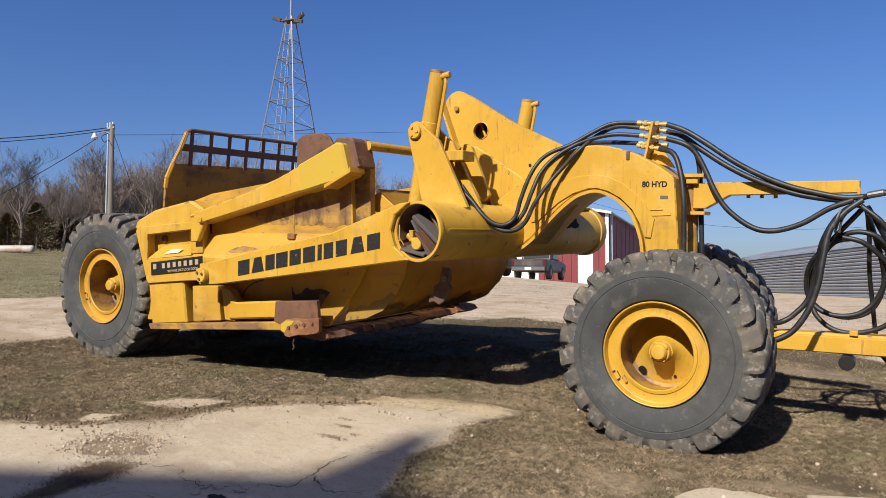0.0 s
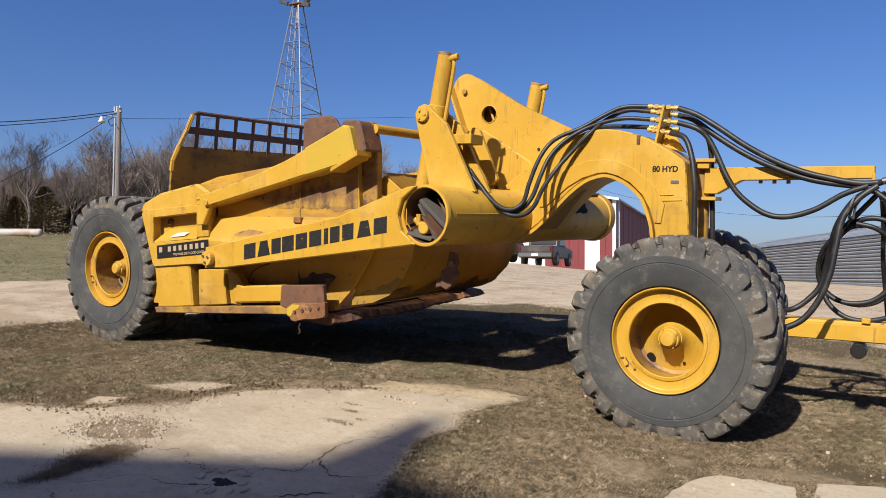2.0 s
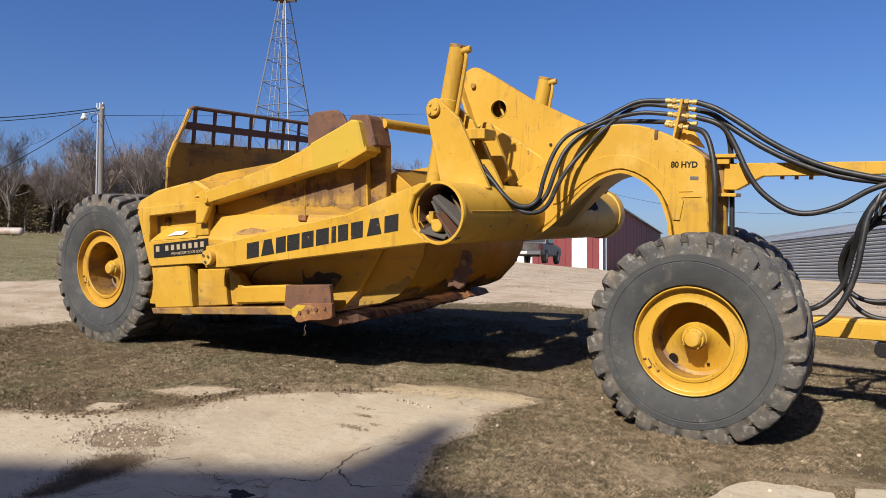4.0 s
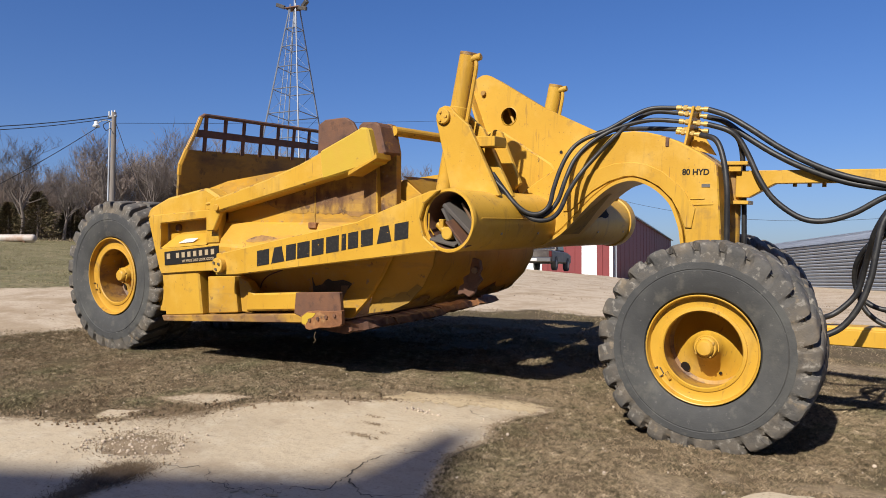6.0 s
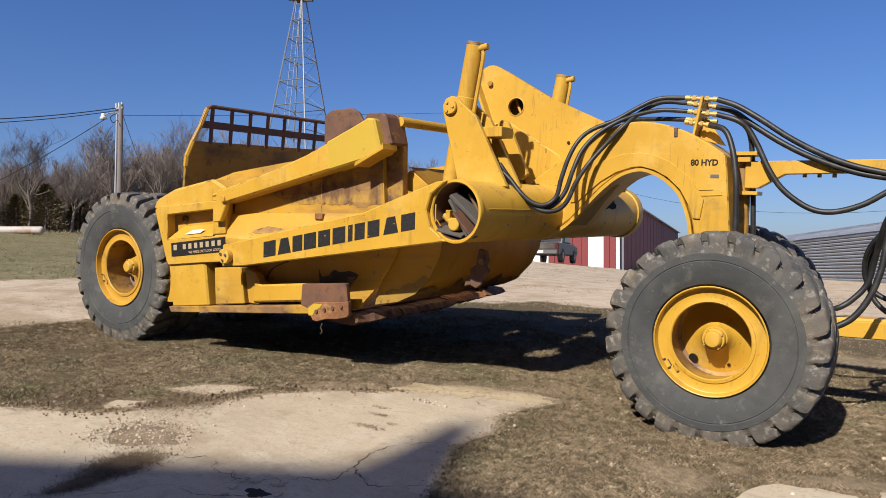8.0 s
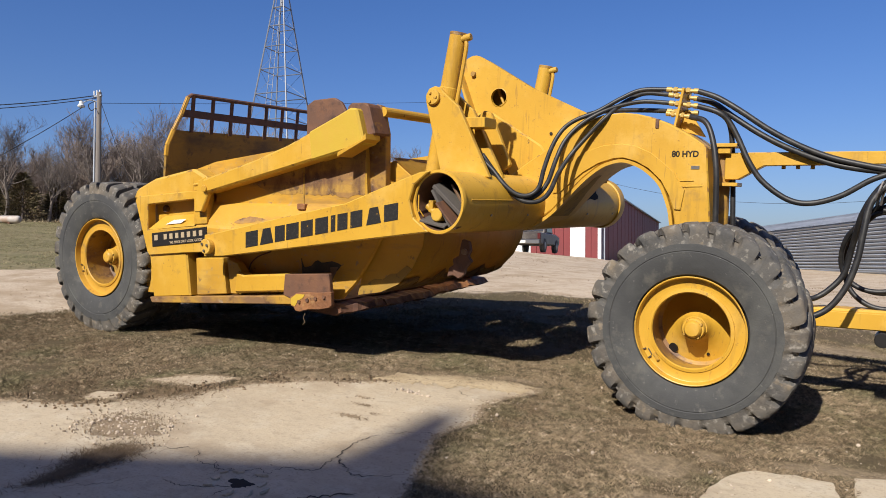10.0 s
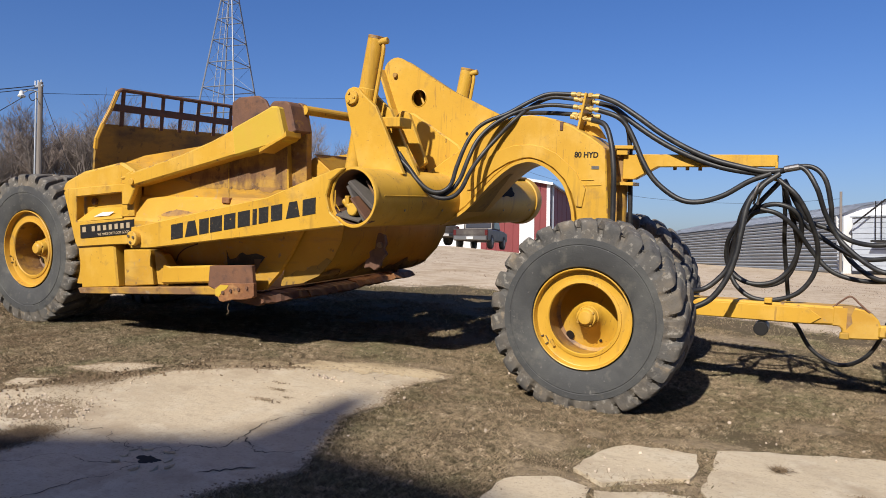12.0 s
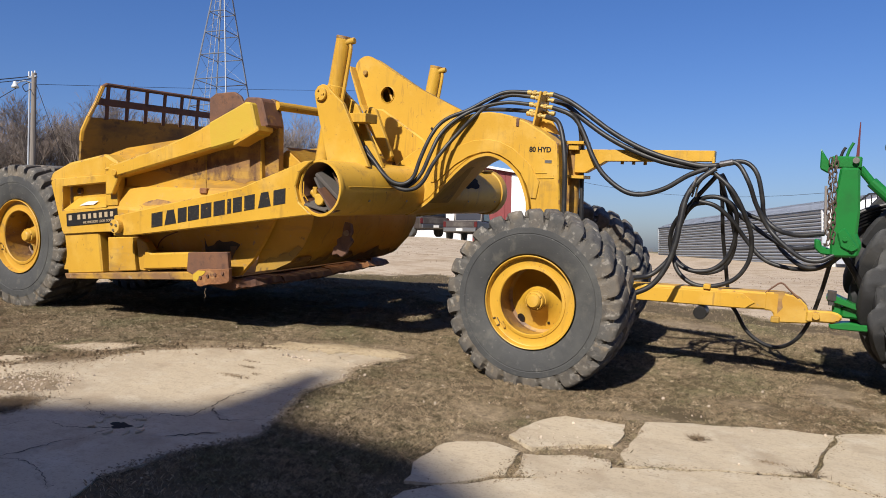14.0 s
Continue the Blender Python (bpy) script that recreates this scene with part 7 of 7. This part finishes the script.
# windmill tower
tx_, ty_ = at(-44.0, 40)
tower = thing("windmill_tower", on_ground(tx_, ty_, 9), "tall galvanised lattice windmill tower, its wheel gone", "tower")
tb = gz(tx_, ty_)
TH = 1.24 + 40 * math.tan(radians(20.0)) - tb
half0, half1 = 1.95, 0.16
for sx, sy in ((-1, -1), (1, -1), (1, 1), (-1, 1)):
    part("tower_leg", rod((sx * half0, sy * half0, -0.2), (sx * half1, sy * half1, TH), 0.05, 0.035, seg=6), M_TOWER, tower)
lev = [0.0, 2.6, 4.6, 6.2, 7.6, 8.9, 10.1, 11.2, 12.2]
for z in [v for v in lev if 0 < v < TH]:
    h = half0 + (half1 - half0) * z / TH
    for (ax_, ay), (bx, by) in (((-h, -h), (h, -h)), ((h, -h), (h, h)), ((h, h), (-h, h)), ((-h, h), (-h, -h))):
        part("girt", rod((ax_, ay, z), (bx, by, z), 0.026, seg=4), M_TOWER, tower)
for z0, z1 in zip(lev, lev[1:]):
    if z1 > TH:
        continue
    a, b = half0 + (half1 - half0) * z0 / TH, half0 + (half1 - half0) * z1 / TH
    for k in range(4):
        c, s = ((-1, -1), (1, -1), (1, 1), (-1, 1))[k], ((-1, -1), (1, -1), (1, 1), (-1, 1))[(k + 1) % 4]
        part("brace", rod((c[0] * a, c[1] * a, z0), (s[0] * b, s[1] * b, z1), 0.009, seg=3), M_TOWER, tower)
ladder_x = -0.35
for sx in (-0.17, 0.17):
    part("ladder_rail", rod((sx + ladder_x * 2.2, -half0 * 0.55, 0), (sx * 0.8, -half1, TH), 0.018, seg=4), M_TOWER, tower)
for i in range(30):
    t = i / 30
    x = ladder_x * 2.2 * (1 - t)
    part("ladder_rung", rod((x - 0.17, -half0 * 0.55 * (1 - t) - half1 * t, TH * t), (x + 0.17, -half0 * 0.55 * (1 - t) - half1 * t, TH * t), 0.012, seg=3), M_TOWER, tower)
part("mast", rod((0, 0, TH - 1.2), (0, 0, TH + 2.5), 0.07, 0.05, seg=8), M_TOWER, tower)
part("platform", box(-0.45, 0.45, -0.3, 0.3, TH - 0.25, TH - 0.19, 0.01), M_RUST, tower, "rusty platform")
for p, r in (((-0.75, -0.2, TH - 0.05), 20), ((0.50, 0.2, TH + 0.05), -25), ((0.62, -0.2, TH - 0.35), 10)):
    b = box(-0.24, 0.24, -0.1, 0.1, -0.10, 0.10, 0.02)
    bmesh.ops.transform(b, matrix=Matrix.Translation(p) @ pose(0, 0, 0, 15, r, r), verts=b.verts)
    part("floodlight", b, M_SOOT, tower, "dark old floodlight on the tower")


# red barn
def barn():
    p1 = Vector(at(-19.63, 60))
    d = Vector((-6.8, 36.6)).normalized()
    g = Vector((d.y * -1, d.x)).normalized()
    zb = gz(*p1)
    ang = math.degrees(math.atan2(d.y, d.x)) - 90
    b = thing("red_barn", pose(p1.x, p1.y, zb - 0.05, 0, 0, ang), "red metal barn with white trim and a white door", "barn")
    W, Ln, H, R_ = 20.5, 55.6, 5.78, 1.83
    dz = gz(p1.x + d.x * Ln, p1.y + d.y * Ln) - zb
    # x runs to the left along the gable (negative), y runs back along the side
    for i in range(28):
        x1, x0 = -W * i / 28, -W * (i + 1) / 28
        h = lambda x: H + R_ * (1 - abs(x + W / 2) / (W / 2))
        part("siding_panel", plate([(x0 + 0.02, -0.8), (x1, -0.8), (x1, h(x1)), (x0 + 0.02, h(x0))], -0.02 - 0.02 * (i % 2), 0.12, 0.006), M_BARN, b)
    for i in range(40):
        y0, y1 = Ln * i / 40, Ln * (i + 1) / 40
        part("siding_panel", box(-0.10, 0.02 + 0.02 * (i % 2), y0, y1 - 0.02, -1.5, H + 0.02, 0.006), M_BARN, b)
    part("corner_trim", box(-0.20, 0.07, -0.08, 0.2, -0.9, H + 0.05, 0.01), M_TRIM, b, "white corner trim")
    part("downspout", box(0.05, 0.25, 0.65, 0.9, -0.9, H, 0.01), M_GALV, b)
    part("wall_door", box(-2.38, -1.18, -0.09, 0.0, -0.9, H + 0.2, 0.01), M_TRIM, b, "tall white wall panel")
    part("overhead_door", box(-14.0, -5.6, -0.09, 0.0, -0.9, 4.5, 0.01), M_TRIM, b, "wide white overhead door")
    rf = bmesh.new()
    for (x0, z0), (x1, z1) in (((-W - 0.35, H - 0.06), (-W / 2, H + R_ + 0.06)), ((-W / 2, H + R_ + 0.06), (0.35, H - 0.06))):
        merge(rf, plate([(x0, z0), (x1, z1), (x1, z1 + 0.12), (x0, z0 + 0.12)], -0.4, Ln + 0.4, 0.01))
    part("roof", rf, M_GALV, b, "pale metal roof")
    for (x0, z0), (x1, z1) in (((-W - 0.35, H - 0.12), (-W / 2, H + R_)), ((-W / 2, H + R_), (0.35, H - 0.12))):
        part("verge_trim", plate([(x0, z0), (x1, z1), (x1, z1 + 0.20), (x0, z0 + 0.20)], -0.46, -0.38, 0.006), M_TRIM, b, "white verge trim")


barn()


# long ribbed steel shed
def shed():
    a, b_ = Vector((-13.5, 72.4)), Vector((2.3, 41.0))
    d = (b_ - a).normalized()
    Ls = (b_ - a).length
    z0 = 0.6
    ang = math.degrees(math.atan2(d.y, d.x))
    s = thing("steel_shed", pose(a.x, a.y, z0, 0, 0, ang), "long grey steel shed with wide horizontal ribs", "shed")
    H = 3.45
    courses = 15
    # local x runs along the wall towards the camera, -y faces the camera's side
    for i in range(courses):
        za, zb_ = i * H / courses + (0.25 if i == 0 else 0), (i + 1) * H / courses
        pr = [(0.02, za), (-0.08, za + 0.02), (-0.14, (za + zb_) / 2), (-0.10, zb_ - 0.07), (0.02, zb_ - 0.045), (0.06, zb_ - 0.045), (0.06, za)]
        bm = bmesh.new()
        rows = [[bm.verts.new((x, y, z)) for y, z in pr] for x in (0, Ls)]
        for k in range(len(pr)):
            j = (k + 1) % len(pr)
            bm.faces.new((rows[0][k], rows[0][j], rows[1][j], rows[1][k]))
        bm.faces.new(rows[0][::-1])
        bm.faces.new(rows[1])
        bmesh.ops.recalc_face_normals(bm, faces=bm.faces)
        part("wall_course", bm, M_GALV, s)
    part("inner_wall", box(0, Ls, 0.05, 0.2, -1.0, H, 0), M_GALV, s)
    rf = bmesh.new()
    arc = [(-0.2, H), (1.2, H + 0.55), (3.5, H + 1.05), (6, H + 1.25), (8.5, H + 1.05), (10.8, H + 0.55), (12.2, H)]
    rows = [[rf.verts.new((x, y, z)) for y, z in arc] for x in (-0.2, Ls + 0.2)]
    for k in range(len(arc) - 1):
        rf.faces.new((rows[0][k], rows[1][k], rows[1][k + 1], rows[0][k + 1]))
    bmesh.ops.solidify(rf, geom=rf.faces[:], thickness=0.06)
    part("roof", rf, M_ROOF, s, "low curved grey metal roof", smooth=True)
    ends = [(0.0, -1.0), (12.0, -1.0)] + [(y, z - 0.05) for y, z in arc[::-1]]
    for x in (0.02, Ls - 0.12):
        bm = bmesh.new()
        vs = [bm.verts.new((x, y, z)) for y, z in ends]
        f = bm.faces.new(vs)
        r = bmesh.ops.extrude_face_region(bm, geom=[f])
        for v in [q for q in r["geom"] if isinstance(q, bmesh.types.BMVert)]:
            v.co.x += 0.1
        bmesh.ops.recalc_face_normals(bm, faces=bm.faces)
        part("end_wall", bm, M_TRIM if x > 1 else M_GALV, s)


shed()
lx, ly = at(-0.2, 48, (2.6, -8.0))
lean = thing("white_lean_to", pose(lx + 0.5, ly + 0.2, 0.85, 0, 0, -20), "small white metal building with an outside stair", "shed")
for i in range(10):
    part("siding_course", box(0, 2.6, -0.06 - 0.03 * (i % 2), 0.1, i * 0.3, i * 0.3 + 0.285, 0.01), M_SIDING, lean)
part("side_wall", box(2.5, 2.6, 0.0, 4.0, 0, 3.0, 0.01), M_SIDING, lean)
part("roof", plate([(-0.1, 3.0), (2.7, 3.0), (2.7, 3.08), (-0.1, 3.08)], -0.2, 4.2, 0.01), M_GALV, lean)
part("stair_rail", pipe([(0.2, -0.5, 2.6), (1.8, -0.5, 3.9), (3.2, -0.5, 3.9)], 0.05, 6, smooth_path=False), M_BLACK, lean, "dark stair rail")
for i in range(6):
    part("stair_post", box(1.3 + 0.3 * i, 1.35 + 0.3 * i, -0.52, -0.48, 1.7, 3.85, 0.004), M_BLACK, lean, "dark stair post")
part("landing", box(1.2, 3.2, -0.9, -0.1, 1.6, 1.7, 0.01), M_BLACK, lean)
fp = thing("yard_pole", pose(lx - 0.1, ly - 0.3, 0.8), "grey wooden yard pole by the shed", "pole")
part("pole_shaft", rod((0, 0, 0), (0, 0, 4.5), 0.07, seg=8), M_POLE, fp)
part("meter_box", box(-0.16, 0.16, -0.3, -0.1, 1.2, 1.7, 0.02), M_GALV, fp)
wire("overhead_wire", (lx - 0.1, ly - 0.3, 4.9), at(-22, 60) + (8.6,), 1.2, 0.011)


# parked vehicles
def vehicle(name, m, label, cab):
    v = thing(name, m, label, "vehicle")
    L2, W2 = 2.75, 0.98
    part("body", plate([(-L2, 0.42), (-L2, 1.08), (L2 - 1.75, 1.10), (L2 - 0.9, 1.08), (L2, 0.98), (L2, 0.45)] if cab else [(-L2, 0.42), (-L2, 1.1), (-1.2, 1.12), (L2 - 1.4, 1.1), (L2, 0.95), (L2, 0.45)], -W2, W2, 0.06), M_CAR, v)
    x0, x1 = (-0.9, 1.4) if cab else (-L2 + 0.1, 1.3)
    part("cab", plate([(x0, 1.05), (x0 + 0.15, 1.80), (x1 - 0.75, 1.82), (x1, 1.08)], -W2 + 0.12, W2 - 0.12, 0.08), M_CAR, v)
    part("rear_window", plate([(x0 - 0.012, 1.20), (x0 + 0.10, 1.72), (x0 + 0.14, 1.72), (x0 + 0.06, 1.20)], -W2 + 0.25, W2 - 0.25, 0.004), M_GLASS, v)
    for s in (-1, 1):
        part("side_window", plate([(x0 + 0.25, 1.18), (x0 + 0.32, 1.68), (x1 - 0.78, 1.70), (x1 - 0.35, 1.18)], s * (W2 - 0.14), s * (W2 - 0.10), 0.004), M_GLASS, v)
        part("tail_lamp", box(-L2 - 0.02, -L2 + 0.06, s * (W2 - 0.18), s * (W2 - 0.02), 0.72, 1.02, 0.01), M_LAMP, v)
        for xx in (-1.65, 1.75):
            w = part("wheel", lathe([(0.0, -0.12), (0.2, -0.12), (0.22, -0.13), (0.37, -0.13), (0.39, -0.10), (0.39, 0.10), (0.37, 0.13), (0.2, 0.13), (0, 0.13)], 24), M_RUBBER, v, smooth=True)
            w.matrix_local = pose(xx, s * (W2 - 0.10), 0.39)
            part("hub_cap", lathe([(0.0, -0.14), (0.17, -0.135), (0.2, -0.12)] if s < 0 else [(0.0, 0.14), (0.17, 0.135), (0.2, 0.12)], 16), M_CHROME, w)
    part("bumper", box(-L2 - 0.16, -L2 + 0.02, -W2 + 0.05, W2 - 0.05, 0.45, 0.68, 0.03), M_CHROME, v, "chrome rear bumper")
    part("plate", box(-L2 - 0.175, -L2 - 0.15, -0.18, 0.18, 0.50, 0.64, 0.004), M_WHITE, v)
    part("tailgate_line", box(-L2 - 0.015, -L2 + 0.01, -W2 + 0.22, W2 - 0.22, 0.74, 1.0, 0.01), M_CAR, v)


vehicle("pickup_truck", on_ground(-16.13, 31.52, 102), "dark grey-brown pickup truck parked at the barn", True)
vehicle("parked_van", on_ground(-19.9, 31.1, 148), "dark grey van parked beside the pickup", False)

# far shelterbelt on the horizon
tagged(link("far_treeline", brush(1500, -30, 40, 330, 420, 9, 6.0), M_BRUSH), "far grey shelterbelt on the horizon", "trees", kind="stuff")

# unseen stand-in for the house behind the camera, throws its shadow across the paving
house = thing("farm_house", SLOPE, "unseen brown slab standing in for a house, casting its roof's shadow", "house", kind="structure")
# top edge follows the shadow's outline; wide dark wings cut the low sky light
part("front_wall", plate([(-11.24, 12.6), (-4.29, 15.2), (-2.26, 16.3), (-2.36, 17.5), (-2.14, 17.5), (-1.62, 16.42), (-0.34, 16.34), (0.28, 16.0), (2.76, 14.9), (7.26, 14.0), (11.76, 13.2), (29.76, 13.2), (29.76, -8), (-34.24, -8), (-34.24, 12.6)], -24.2, -22.2, 0), M_HOUSE, house)
